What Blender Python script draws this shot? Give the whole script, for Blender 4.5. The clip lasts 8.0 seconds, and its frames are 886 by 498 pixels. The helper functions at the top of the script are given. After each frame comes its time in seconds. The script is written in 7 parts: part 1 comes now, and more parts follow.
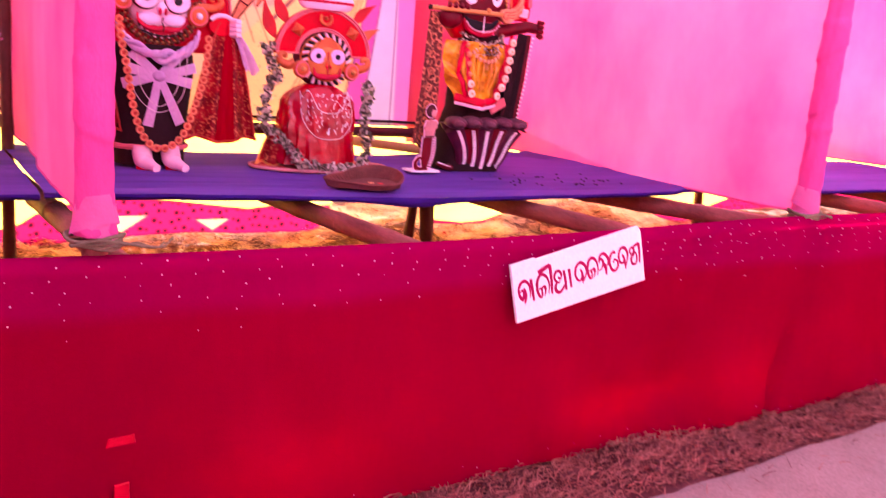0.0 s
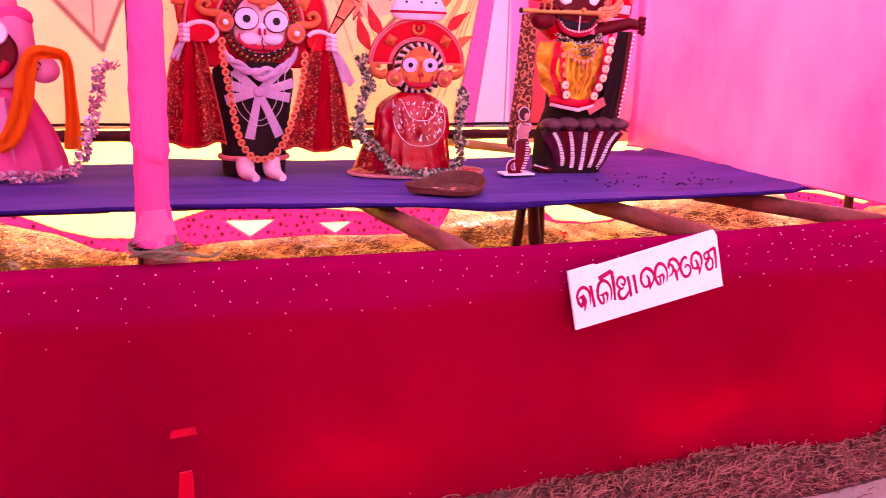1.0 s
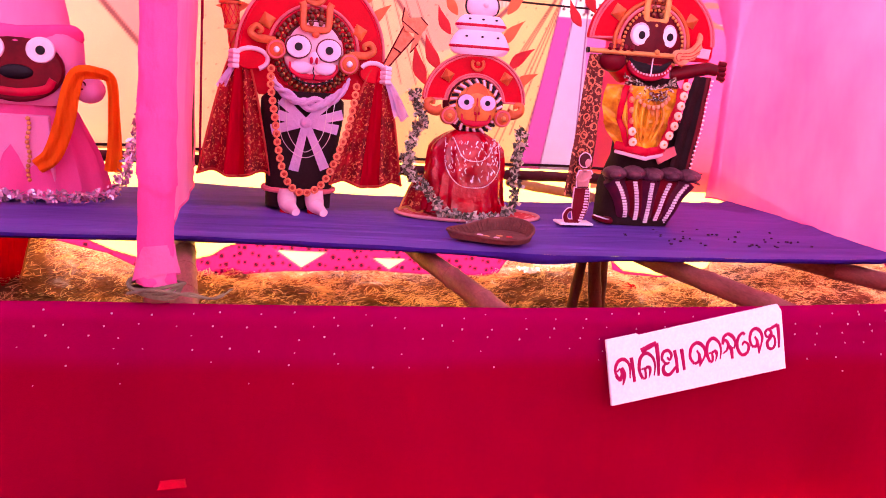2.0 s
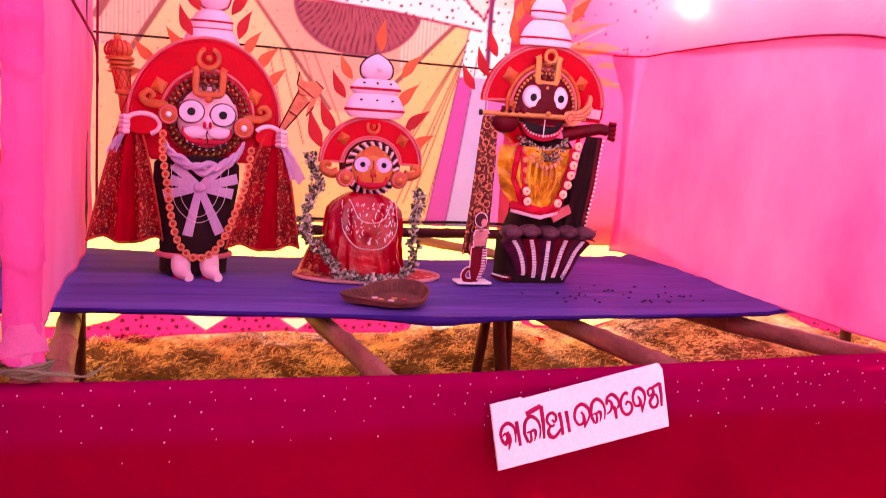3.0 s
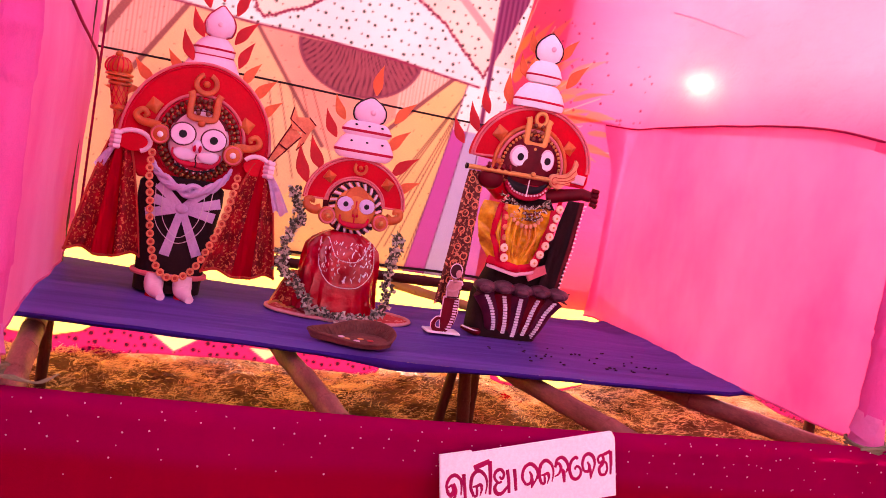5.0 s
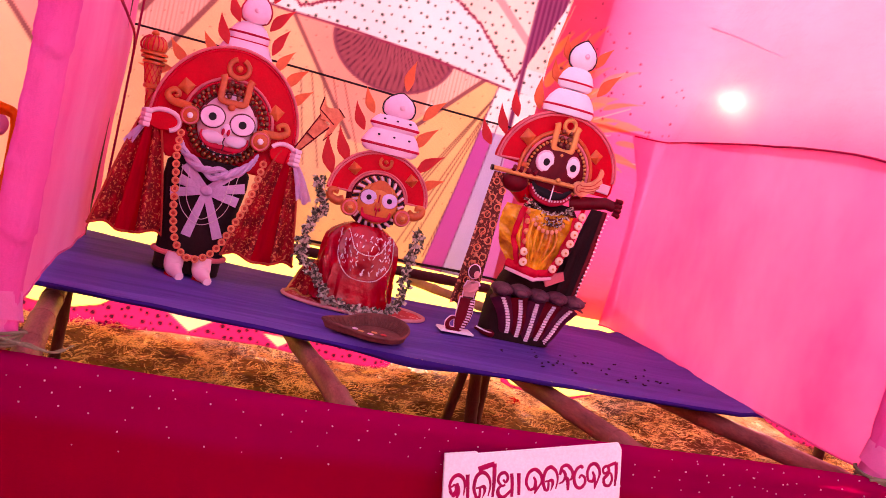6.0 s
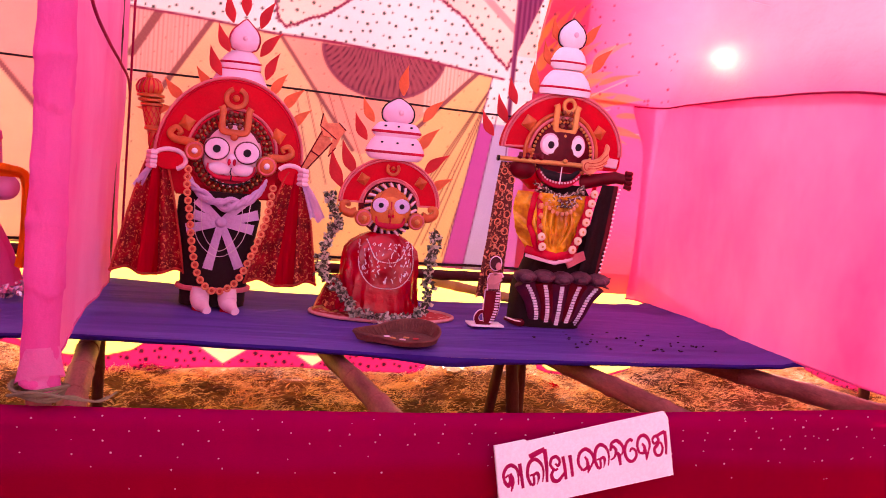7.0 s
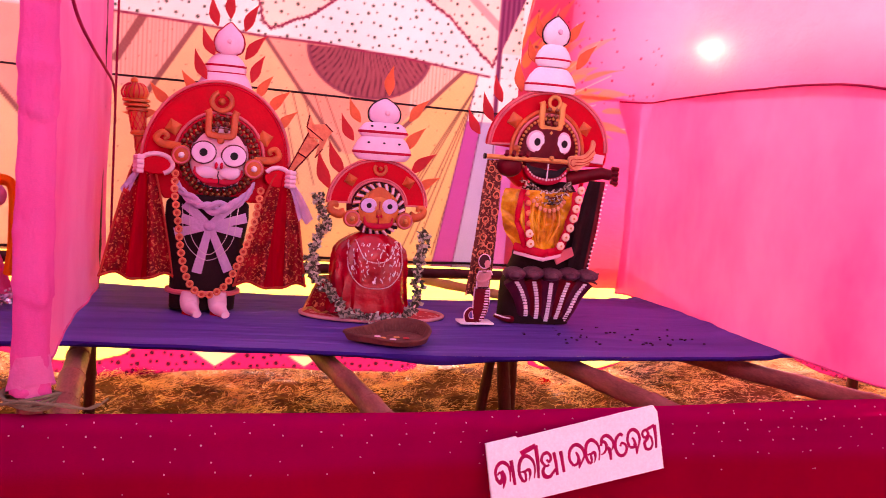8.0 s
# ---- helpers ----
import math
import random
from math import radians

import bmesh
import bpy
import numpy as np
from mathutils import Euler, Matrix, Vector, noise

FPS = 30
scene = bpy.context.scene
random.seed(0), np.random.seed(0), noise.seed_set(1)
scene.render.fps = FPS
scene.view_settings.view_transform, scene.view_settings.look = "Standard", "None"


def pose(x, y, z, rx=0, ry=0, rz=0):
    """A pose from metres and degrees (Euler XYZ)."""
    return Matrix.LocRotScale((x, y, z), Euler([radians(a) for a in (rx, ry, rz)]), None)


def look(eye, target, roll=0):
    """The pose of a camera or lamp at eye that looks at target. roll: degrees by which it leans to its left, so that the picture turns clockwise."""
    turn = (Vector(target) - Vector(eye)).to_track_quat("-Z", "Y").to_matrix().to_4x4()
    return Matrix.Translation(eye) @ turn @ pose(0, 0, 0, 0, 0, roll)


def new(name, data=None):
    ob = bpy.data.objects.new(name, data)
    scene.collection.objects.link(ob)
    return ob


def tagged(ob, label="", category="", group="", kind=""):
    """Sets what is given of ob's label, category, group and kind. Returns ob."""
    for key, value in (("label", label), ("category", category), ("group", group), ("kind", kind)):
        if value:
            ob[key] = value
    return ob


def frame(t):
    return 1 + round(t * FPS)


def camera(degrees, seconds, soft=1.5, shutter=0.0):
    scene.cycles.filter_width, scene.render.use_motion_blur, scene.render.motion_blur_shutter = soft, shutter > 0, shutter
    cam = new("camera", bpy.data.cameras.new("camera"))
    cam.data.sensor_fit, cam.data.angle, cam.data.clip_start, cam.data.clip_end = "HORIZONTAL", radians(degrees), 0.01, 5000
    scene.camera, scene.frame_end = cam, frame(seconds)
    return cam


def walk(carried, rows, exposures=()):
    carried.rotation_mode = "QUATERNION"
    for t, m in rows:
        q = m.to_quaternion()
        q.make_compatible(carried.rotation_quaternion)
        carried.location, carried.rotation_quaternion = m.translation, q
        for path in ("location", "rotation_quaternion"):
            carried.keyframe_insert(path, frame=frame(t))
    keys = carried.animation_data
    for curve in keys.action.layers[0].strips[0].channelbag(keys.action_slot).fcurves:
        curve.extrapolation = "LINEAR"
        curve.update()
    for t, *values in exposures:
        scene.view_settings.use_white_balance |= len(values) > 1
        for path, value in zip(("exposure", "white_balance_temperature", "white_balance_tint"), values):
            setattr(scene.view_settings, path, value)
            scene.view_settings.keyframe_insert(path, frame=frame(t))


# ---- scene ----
cam = camera(53.5, 8.0, soft=0.75, shutter=0.4)
PATH = [
    (0, (-1.505, -2.015, 1.266), (-0.455, -0.368, 0.835), 4.9),
    (0.5, (-1.32, -2.133, 1.304), (-0.489, -0.353, 0.929), 4.3),
    (1, (-1.162, -2.211, 1.333), (-0.511, -0.38, 0.863), 1.8),
    (1.2, (-1.111, -2.2, 1.327), (-0.518, -0.337, 0.907), 1.5),
    (2.3, (-0.868, -2.029, 1.403), (-0.433, -0.123, 0.985), 4.7),
    (2.5, (-0.827, -2.058, 1.428), (-0.264, -0.182, 1.023), 4.1),
    (3, (-0.8, -2.083, 1.426), (-0.213, -0.195, 1.122), 3.8),
    (3.5, (-0.779, -2.112, 1.437), (-0.195, -0.213, 1.209), 4.4),
    (4, (-0.767, -2.118, 1.443), (-0.203, -0.208, 1.263), 3.8),
    (4.5, (-0.761, -2.126, 1.428), (-0.218, -0.213, 1.22), 6.7),
    (4.7, (-0.756, -2.126, 1.436), (-0.182, -0.22, 1.238), 8.0),
    (5.8, (-0.762, -2.127, 1.415), (-0.19, -0.22, 1.218), 14.0),
    (6, (-0.758, -2.126, 1.43), (-0.198, -0.216, 1.229), 13.9),
    (6.5, (-0.772, -2.132, 1.425), (-0.227, -0.218, 1.227), 11.5),
    (7, (-0.774, -2.138, 1.426), (-0.247, -0.22, 1.217), 5.5),
    (7.5, (-0.781, -2.14, 1.445), (-0.267, -0.219, 1.232), 4.4),
    (8, (-0.769, -2.151, 1.438), (-0.222, -0.239, 1.222), 4.4),
]
walk(cam, [(t, look(eye, target, roll)) for t, eye, target, roll in PATH], [(0.0, 3.75, 7500, 62), (2.6, 3.76, 7700, 55), (3.3, 3.26, 7950, 53), (8.0, 3.16, 8050, 53)])

# ---------------------------------------------------------------- light
SUN_DIR = Vector((0.522, 0.843, 0.131)).normalized()
world = bpy.data.worlds.new("sky")
scene.world = world
world.use_nodes = True
_nt = world.node_tree
_sky = _nt.nodes.new("ShaderNodeTexSky")
_sky.sky_type, _sky.sun_disc = "NISHITA", False
_sky.sun_elevation, _sky.sun_rotation = radians(7.5), radians(31.8)
_nt.links.new(_sky.outputs[0], _nt.nodes["Background"].inputs[0])
_nt.nodes["Background"].inputs[1].default_value = 0.15
_sun = bpy.data.lights.new("sun", "SUN")
_sun.energy, _sun.angle, _sun.color = 2.0, radians(0.5), (1.0, 0.93, 0.82)
new("sun", _sun).matrix_world = look(SUN_DIR * 20, (0, 0, 0))


# ---------------------------------------------------------------- materials
def _nodes(name):
    m = bpy.data.materials.new(name)
    m.use_nodes = True
    m.node_tree.nodes.clear()
    return m, m.node_tree.nodes, m.node_tree.links


def _mixrgb(N, L, fac, a, b, kind="MIX"):
    n = N.new("ShaderNodeMix")
    n.data_type, n.blend_type = "RGBA", kind
    for sock, val in ((n.inputs[0], fac), (n.inputs[6], a), (n.inputs[7], b)):
        if isinstance(val, (int, float)):
            sock.default_value = val
        elif isinstance(val, (tuple, list)):
            sock.default_value = (*val[:3], 1)
        else:
            L.new(val, sock)
    return n.outputs[2]


def _noise(N, L, vec, scale, detail=4, rough=0.6, dist=0.0):
    n = N.new("ShaderNodeTexNoise")
    n.inputs["Scale"].default_value, n.inputs["Detail"].default_value = scale, detail
    n.inputs["Roughness"].default_value, n.inputs["Distortion"].default_value = rough, dist
    L.new(vec, n.inputs["Vector"])
    return n.outputs["Fac"]


def _ramp(N, L, fac, lo, hi):
    n = N.new("ShaderNodeMapRange")
    n.inputs[1].default_value, n.inputs[2].default_value = lo, hi
    L.new(fac, n.inputs[0])
    return n.outputs[0]


def _coords(N, L, stretch=(1, 1, 1)):
    tc, mp = N.new("ShaderNodeTexCoord"), N.new("ShaderNodeMapping")
    mp.inputs["Scale"].default_value = stretch
    L.new(tc.outputs["Object"], mp.inputs["Vector"])
    return mp.outputs[0]


def solid(name, color, other=None, rough=0.55, metal=0.0, scale=9.0, bump=0.25, grain=120.0, stretch=(1, 1, 1), spots=None, coat=0.0, vary=0.0, spec=0.16, speck=0.86):
    """An opaque surface: two tones at a large scale, grain at a small one, with fine relief."""
    m, N, L = _nodes(name)
    vec = _coords(N, L, stretch)
    other = other or tuple(c * 0.68 for c in color)
    big, small = _noise(N, L, vec, scale), _noise(N, L, vec, grain, 3)
    col = _mixrgb(N, L, _ramp(N, L, big, 0.35, 0.7), color, other)
    dim = _mixrgb(N, L, _ramp(N, L, small, 0.3, 0.75), (1, 1, 1), (speck, speck, speck))
    col = _mixrgb(N, L, 1.0, col, dim, "MULTIPLY")
    if spots:
        sp = _ramp(N, L, _noise(N, L, vec, spots[1], 2), spots[2], spots[2] + 0.04)
        col = _mixrgb(N, L, sp, col, spots[0])
    if vary:
        oi, hs = N.new("ShaderNodeObjectInfo"), N.new("ShaderNodeHueSaturation")
        mr = N.new("ShaderNodeMapRange")
        mr.inputs[3].default_value, mr.inputs[4].default_value = 1 - vary, 1 + vary
        L.new(oi.outputs["Random"], mr.inputs[0])
        L.new(mr.outputs[0], hs.inputs["Value"])
        L.new(col, hs.inputs["Color"])
        col = hs.outputs[0]
    b, out = N.new("ShaderNodeBsdfPrincipled"), N.new("ShaderNodeOutputMaterial")
    L.new(col, b.inputs["Base Color"])
    b.inputs["Metallic"].default_value = metal
    b.inputs["Coat Weight"].default_value = coat
    b.inputs["Specular IOR Level"].default_value = spec
    rr = N.new("ShaderNodeMapRange")
    rr.inputs[3].default_value, rr.inputs[4].default_value = max(0.05, rough - 0.1), min(1, rough + 0.12)
    L.new(small, rr.inputs[0])
    L.new(rr.outputs[0], b.inputs["Roughness"])
    bp = N.new("ShaderNodeBump")
    bp.inputs["Strength"].default_value, bp.inputs["Distance"].default_value = bump, 0.004
    L.new(small, bp.inputs["Height"])
    L.new(bp.outputs[0], b.inputs["Normal"])
    L.new(b.outputs[0], out.inputs[0])
    return m


def cloth(name, color, other=None, through_light=0.5, clear=0.0, clear_color=None, scale=3.0, folds=(1, 1, 1), fold_scale=4.0, bump=0.4, attribute=None,
          glow=0.0, sheen=0.0):
    """Thin woven cloth: part of the light is thrown back, part spreads through, and a share passes between the threads."""
    m, N, L = _nodes(name)
    vec = _coords(N, L)
    fvec = _coords(N, L, folds)
    if attribute:
        at = N.new("ShaderNodeVertexColor")
        at.layer_name = attribute
        fade = _mixrgb(N, L, _ramp(N, L, _noise(N, L, fvec, scale, 5), 0.3, 0.75), (1, 1, 1), (0.84, 0.82, 0.84))
        col = _mixrgb(N, L, 1.0, at.outputs["Color"], fade, "MULTIPLY")
    else:
        other = other or tuple(c * 0.8 for c in color)
        col = _mixrgb(N, L, _ramp(N, L, _noise(N, L, fvec, scale, 5), 0.3, 0.72), color, other)
    weave = _noise(N, L, vec, 420, 2)
    dim = _mixrgb(N, L, _ramp(N, L, weave, 0.3, 0.7), (1, 1, 1), (0.86, 0.86, 0.86))
    col = _mixrgb(N, L, 1.0, col, dim, "MULTIPLY")
    fold = _noise(N, L, fvec, fold_scale, 4, 0.5)
    bp = N.new("ShaderNodeBump")
    bp.inputs["Strength"].default_value, bp.inputs["Distance"].default_value = bump, 0.03
    L.new(fold, bp.inputs["Height"])
    bp2 = N.new("ShaderNodeBump")
    bp2.inputs["Strength"].default_value, bp2.inputs["Distance"].default_value = 0.15, 0.002
    L.new(weave, bp2.inputs["Height"])
    L.new(bp.outputs[0], bp2.inputs["Normal"])
    d, t, mx = N.new("ShaderNodeBsdfDiffuse"), N.new("ShaderNodeBsdfTranslucent"), N.new("ShaderNodeMixShader")
    for s in (d, t):
        L.new(col, s.inputs[0])
        L.new(bp2.outputs[0], s.inputs["Normal"])
    mx.inputs[0].default_value = through_light
    L.new(d.outputs[0], mx.inputs[1])
    L.new(t.outputs[0], mx.inputs[2])
    last = mx.outputs[0]
    if sheen:
        g, m3 = N.new("ShaderNodeBsdfGlossy"), N.new("ShaderNodeMixShader")
        g.inputs["Roughness"].default_value = 0.42
        L.new(bp2.outputs[0], g.inputs["Normal"])
        m3.inputs[0].default_value = sheen
        L.new(last, m3.inputs[1])
        L.new(g.outputs[0], m3.inputs[2])
        last = m3.outputs[0]
    thick = _ramp(N, L, _noise(N, L, _coords(N, L, (1, 2.2, 7)), 1.7, 2, 0.5, 0.4), 0.15, 0.60)
    for share, ior, blur in ((glow * 0.5, 1.007, 0.5), (glow * 3, 1.010, 0.95), (glow * 3, 0.990, 0.95), (glow * 5, 1.024, 0.95), (glow * 5, 0.976, 0.95)) if glow else ():
        r, m4, ml = N.new("ShaderNodeBsdfRefraction"), N.new("ShaderNodeMixShader"), N.new("ShaderNodeMath")
        r.distribution = "GGX"
        r.inputs["Color"].default_value = (1, 0.84, 0.42, 1)
        r.inputs["Roughness"].default_value, r.inputs["IOR"].default_value = blur, ior
        ml.operation = "MULTIPLY_ADD"
        ml.inputs[1].default_value, ml.inputs[2].default_value = share * 0.6, share * 0.4
        L.new(thick, ml.inputs[0])
        L.new(ml.outputs[0], m4.inputs[0])
        L.new(last, m4.inputs[1])
        L.new(r.outputs[0], m4.inputs[2])
        last = m4.outputs[0]
    if clear:
        c, m2 = N.new("ShaderNodeBsdfTransparent"), N.new("ShaderNodeMixShader")
        c.inputs[0].default_value = (*(clear_color or color), 1)
        m2.inputs[0].default_value = clear
        L.new(last, m2.inputs[1])
        L.new(c.outputs[0], m2.inputs[2])
        last = m2.outputs[0]
    out = N.new("ShaderNodeOutputMaterial")
    L.new(last, out.inputs[0])
    return m


PINK, PINK2 = (0.96, 0.335, 0.55), (0.90, 0.135, 0.35)
M = {
    "pink_wall": cloth("pink_wall_cloth", PINK, PINK2, 0.38, 0.0, (1, 0.35, 0.6), scale=1.6, folds=(1, 1, 0.6), fold_scale=2.2, bump=0.5),
    "pink_print": cloth("pink_painted_cloth", (1, 1, 1), through_light=0.46, attribute="print", scale=1.3, folds=(1, 1.6, 2.4), fold_scale=2.4, bump=0.8, glow=0.00006),
    "pink_thin": cloth("pink_thin_cloth", (0.97, 0.62, 0.68), (0.96, 0.48, 0.58), 0.48, 0.0, (1, 0.5, 0.7), scale=1.6, fold_scale=2.0, bump=0.5),
    "pink_veil": cloth("pink_veil_cloth", (0.93, 0.22, 0.48), (0.9, 0.15, 0.4), 0.4, 0.25, (1, 0.6, 0.75), scale=1.6, fold_scale=2.0, bump=0.4),
    "pink_roof": cloth("pink_roof_cloth", (0.95, 0.45, 0.62), (0.93, 0.36, 0.56), 0.6, 0.72, (1, 0.72, 0.84), scale=1.2, bump=0.3),
    "fold": cloth("pale_streak_cloth", (0.97, 0.72, 0.80), (0.96, 0.66, 0.76), 0.5, bump=0.1),
    "pink_wrap": cloth("pink_pole_wrap", (0.90, 0.15, 0.43), (0.82, 0.10, 0.36), 0.25, scale=5, folds=(1, 1, 0.6), fold_scale=14, bump=0.55),
    "hem_pink": solid("pink_hem_thread", (0.80, 0.10, 0.30), None, 0.8),
    "wrap_end": cloth("pink_wrap_end", (0.93, 0.30, 0.58), (0.86, 0.18, 0.46), 0.4, scale=7, fold_scale=14, bump=0.5),
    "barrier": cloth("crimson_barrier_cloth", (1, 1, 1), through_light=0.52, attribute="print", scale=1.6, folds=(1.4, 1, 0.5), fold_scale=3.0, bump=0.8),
    "barrier_back": cloth("crimson_dimming_layer", (0.62, 0.0016, 0.045), (0.50, 0.0012, 0.036), 0.45, scale=1.4, folds=(1.4, 1, 0.5), fold_scale=3.0, bump=0.6),
    "blue": cloth("blue_platform_cloth", (0.155, 0.066, 0.41), (0.070, 0.029, 0.22), 0.12, scale=2.2, folds=(0.22, 2.6, 1), fold_scale=8, bump=0.7, sheen=0.06),
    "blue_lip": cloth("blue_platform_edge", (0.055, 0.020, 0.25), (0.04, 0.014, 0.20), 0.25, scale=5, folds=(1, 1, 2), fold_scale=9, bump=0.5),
    "print_sunny": cloth("sunlit_tent_cloth", (1, 1, 1), through_light=0.62, clear=0.0, clear_color=(1, 0.85, 0.7), attribute="print", bump=0.3),
    "print": cloth("printed_tent_cloth", (1, 1, 1), through_light=0.10, clear=0.0, clear_color=(1, 0.85, 0.7), attribute="print", bump=0.3),
    "bamboo": solid("weathered_bamboo", (0.34, 0.105, 0.085), (0.18, 0.05, 0.042), 0.55, scale=7, bump=0.4, grain=70, stretch=(3, 0.7, 3), speck=0.70, spec=0.15),
    "bamboo_up": solid("dark_bamboo_post", (0.14, 0.045, 0.03), (0.08, 0.025, 0.02), 0.6, scale=7, bump=0.4, grain=70, stretch=(3, 3, 0.6), speck=0.70, spec=0.15),
    "bamboo_tan": solid("tan_bamboo", (0.5, 0.28, 0.13), (0.4, 0.2, 0.1), 0.5, scale=7, bump=0.3, grain=60),
    "bar": solid("maroon_bar_wood", (0.10, 0.02, 0.025), (0.06, 0.012, 0.015), 0.55, scale=8, grain=60, stretch=(0.6, 3, 3), speck=0.70, spec=0.15),
    "rope": solid("jute_rope", (0.26, 0.22, 0.13), (0.13, 0.10, 0.06), 0.9, bump=0.8, grain=200),
    "cord": solid("dark_cord", (0.03, 0.012, 0.015), None, 0.8),
    "red_cord": solid("crimson_cord", (0.38, 0.01, 0.06), None, 0.75),
    "soil": solid("straw_covered_soil", (0.26, 0.100, 0.045), (0.07, 0.022, 0.011), 0.95, scale=5, bump=1.0, grain=60, speck=0.70, spec=0.15),
    "verge": solid("dry_grass_soil", (0.24, 0.07, 0.07), (0.11, 0.03, 0.03), 0.95, scale=7, bump=1.0, grain=70, speck=0.70, spec=0.15),
    "cement": solid("grey_cement", (0.45, 0.345, 0.295), (0.38, 0.28, 0.24), 0.85, scale=3, bump=0.5, grain=90, spots=((0.29, 0.22, 0.20), 14, 0.7), speck=0.70, spec=0.15),
    "straw": solid("golden_straw", (0.98, 0.59, 0.29), (0.62, 0.25, 0.10), 0.7, scale=3.2, bump=0.2, spec=0.25),
    "straw_dark": solid("dark_straw", (0.26, 0.074, 0.030), (0.08, 0.020, 0.010), 0.8, scale=3.2, bump=0.2, spec=0.25),
    "dry_grass": solid("dry_grass", (0.47, 0.18, 0.13), (0.27, 0.08, 0.06), 0.8, scale=30, bump=0.2, spec=0.25),
    "plank": solid("rough_plank", (0.2, 0.11, 0.07), (0.13, 0.07, 0.05), 0.8, stretch=(0.4, 3, 3)),
    "sequin": solid("pale_pink_sequin", (0.9, 0.55, 0.75), None, 0.3, 0.2),
    "board": solid("white_foam_board", (0.88, 0.90, 0.89), (0.85, 0.86, 0.86), 0.6, scale=6, bump=0.1),
    "ink": solid("crimson_ink", (0.42, 0.004, 0.08), (0.32, 0.003, 0.06), 0.5),
    "black": solid("black_velvet", (0.022, 0.006, 0.008), (0.014, 0.004, 0.005), 0.85, bump=0.4),
    "maroon": solid("maroon_paint", (0.15, 0.004, 0.010), (0.08, 0.002, 0.006), 0.4, scale=12, bump=0.1, spec=0.12),
    "deep_red": solid("deep_red_velvet", (0.62, 0.004, 0.010), (0.50, 0.003, 0.008), 0.55, scale=12, bump=0.3),
    "red": solid("bright_red_paint", (0.62, 0.01, 0.03), (0.5, 0.008, 0.02), 0.5, scale=12),
    "cord_pink": solid("pink_cord_trim", (0.75, 0.20, 0.22), (0.6, 0.12, 0.14), 0.7, bump=0.6, grain=260),
    "orange": solid("orange_clay_paint", (0.66, 0.15, 0.035), (0.44, 0.07, 0.02), 0.32, scale=18, bump=0.15, spec=0.30),
    "ring_red": solid("red_paper_ring", (0.52, 0.06, 0.03), (0.40, 0.03, 0.02), 0.5, scale=30),
    "ring_orange": solid("orange_paper_ring", (0.80, 0.27, 0.13), (0.66, 0.17, 0.08), 0.5, scale=30),
    "disc_cream": solid("cream_disc", (0.90, 0.72, 0.52), (0.82, 0.55, 0.36), 0.5, scale=40),
    "brown": solid("brown_wood_bead", (0.24, 0.06, 0.025), (0.10, 0.02, 0.01), 0.25, coat=0.5),
    "white": solid("white_paint", (0.86, 0.80, 0.84), (0.80, 0.72, 0.78), 0.45, scale=12, bump=0.08, speck=0.95),
    "eye": solid("pale_lilac_eye_paint", (0.80, 0.62, 0.78), (0.74, 0.54, 0.72), 0.35, scale=20, bump=0.05, speck=0.96),
    "lilac": solid("pale_lilac_paint", (0.70, 0.52, 0.78), (0.62, 0.44, 0.7), 0.5),
    "crown": solid("pale_pink_crown_paint", (0.86, 0.62, 0.74), (0.79, 0.52, 0.66), 0.45, scale=10, bump=0.08, speck=0.94),
    "skin": solid("pale_pink_paint", (0.85, 0.57, 0.66), (0.78, 0.46, 0.56), 0.45, scale=14, bump=0.1, speck=0.93),
    "ink_black": solid("black_paint", (0.012, 0.006, 0.01), None, 0.45),
    "lip": solid("red_lip_paint", (0.55, 0.01, 0.04), None, 0.4),
    "yellow_face": solid("orange_yellow_paint", (0.74, 0.25, 0.05), (0.55, 0.13, 0.03), 0.4, scale=20, spec=0.3),
    "satin_red": solid("red_satin", (0.48, 0.0012, 0.008), (0.22, 0.0008, 0.004), 0.10, scale=9, bump=1.0, grain=30, spec=0.50, coat=0.10),
    "silver": solid("silver_thread", (0.8, 0.68, 0.72), (0.6, 0.45, 0.5), 0.3, 0.6),
    "gold_cloth": solid("golden_satin", (0.90, 0.46, 0.02), (0.50, 0.14, 0.01), 0.20, scale=17, bump=1.0, grain=34, spec=0.4),
    "wing": solid("pale_orange_wing_paint", (0.80, 0.36, 0.17), (0.62, 0.20, 0.09), 0.35, scale=22, spec=0.3),
    "gold": solid("brass_paint", (0.72, 0.34, 0.10), (0.55, 0.22, 0.06), 0.35, 0.3),
    "flame_red": solid("red_flame_board", (0.58, 0.03, 0.03), (0.45, 0.02, 0.02), 0.55),
    "flame_orange": solid("orange_flame_board", (0.78, 0.17, 0.06), (0.68, 0.12, 0.04), 0.55),
    "clay": solid("terracotta_cane", (0.20, 0.065, 0.05), (0.12, 0.035, 0.03), 0.6, scale=20, bump=0.6, grain=90, speck=0.70, spec=0.15),
    "snake": solid("dark_maroon_scales", (0.10, 0.008, 0.03), (0.05, 0.004, 0.02), 0.45, scale=20),
    "hood": solid("purple_brown_hood", (0.16, 0.06, 0.08), (0.08, 0.02, 0.035), 0.5, scale=22, speck=0.70, spec=0.15),
    "brocade": solid("red_black_brocade", (0.16, 0.006, 0.008), (0.46, 0.012, 0.016), 0.6, scale=20, bump=0.6, grain=90, spots=((0.62, 0.18, 0.07), 95, 0.57)),
    "brocade_brown": solid("brown_gold_brocade", (0.10, 0.02, 0.015), (0.16, 0.03, 0.02), 0.55, scale=30, bump=0.6, grain=90, spots=((0.62, 0.22, 0.12), 85, 0.54)),
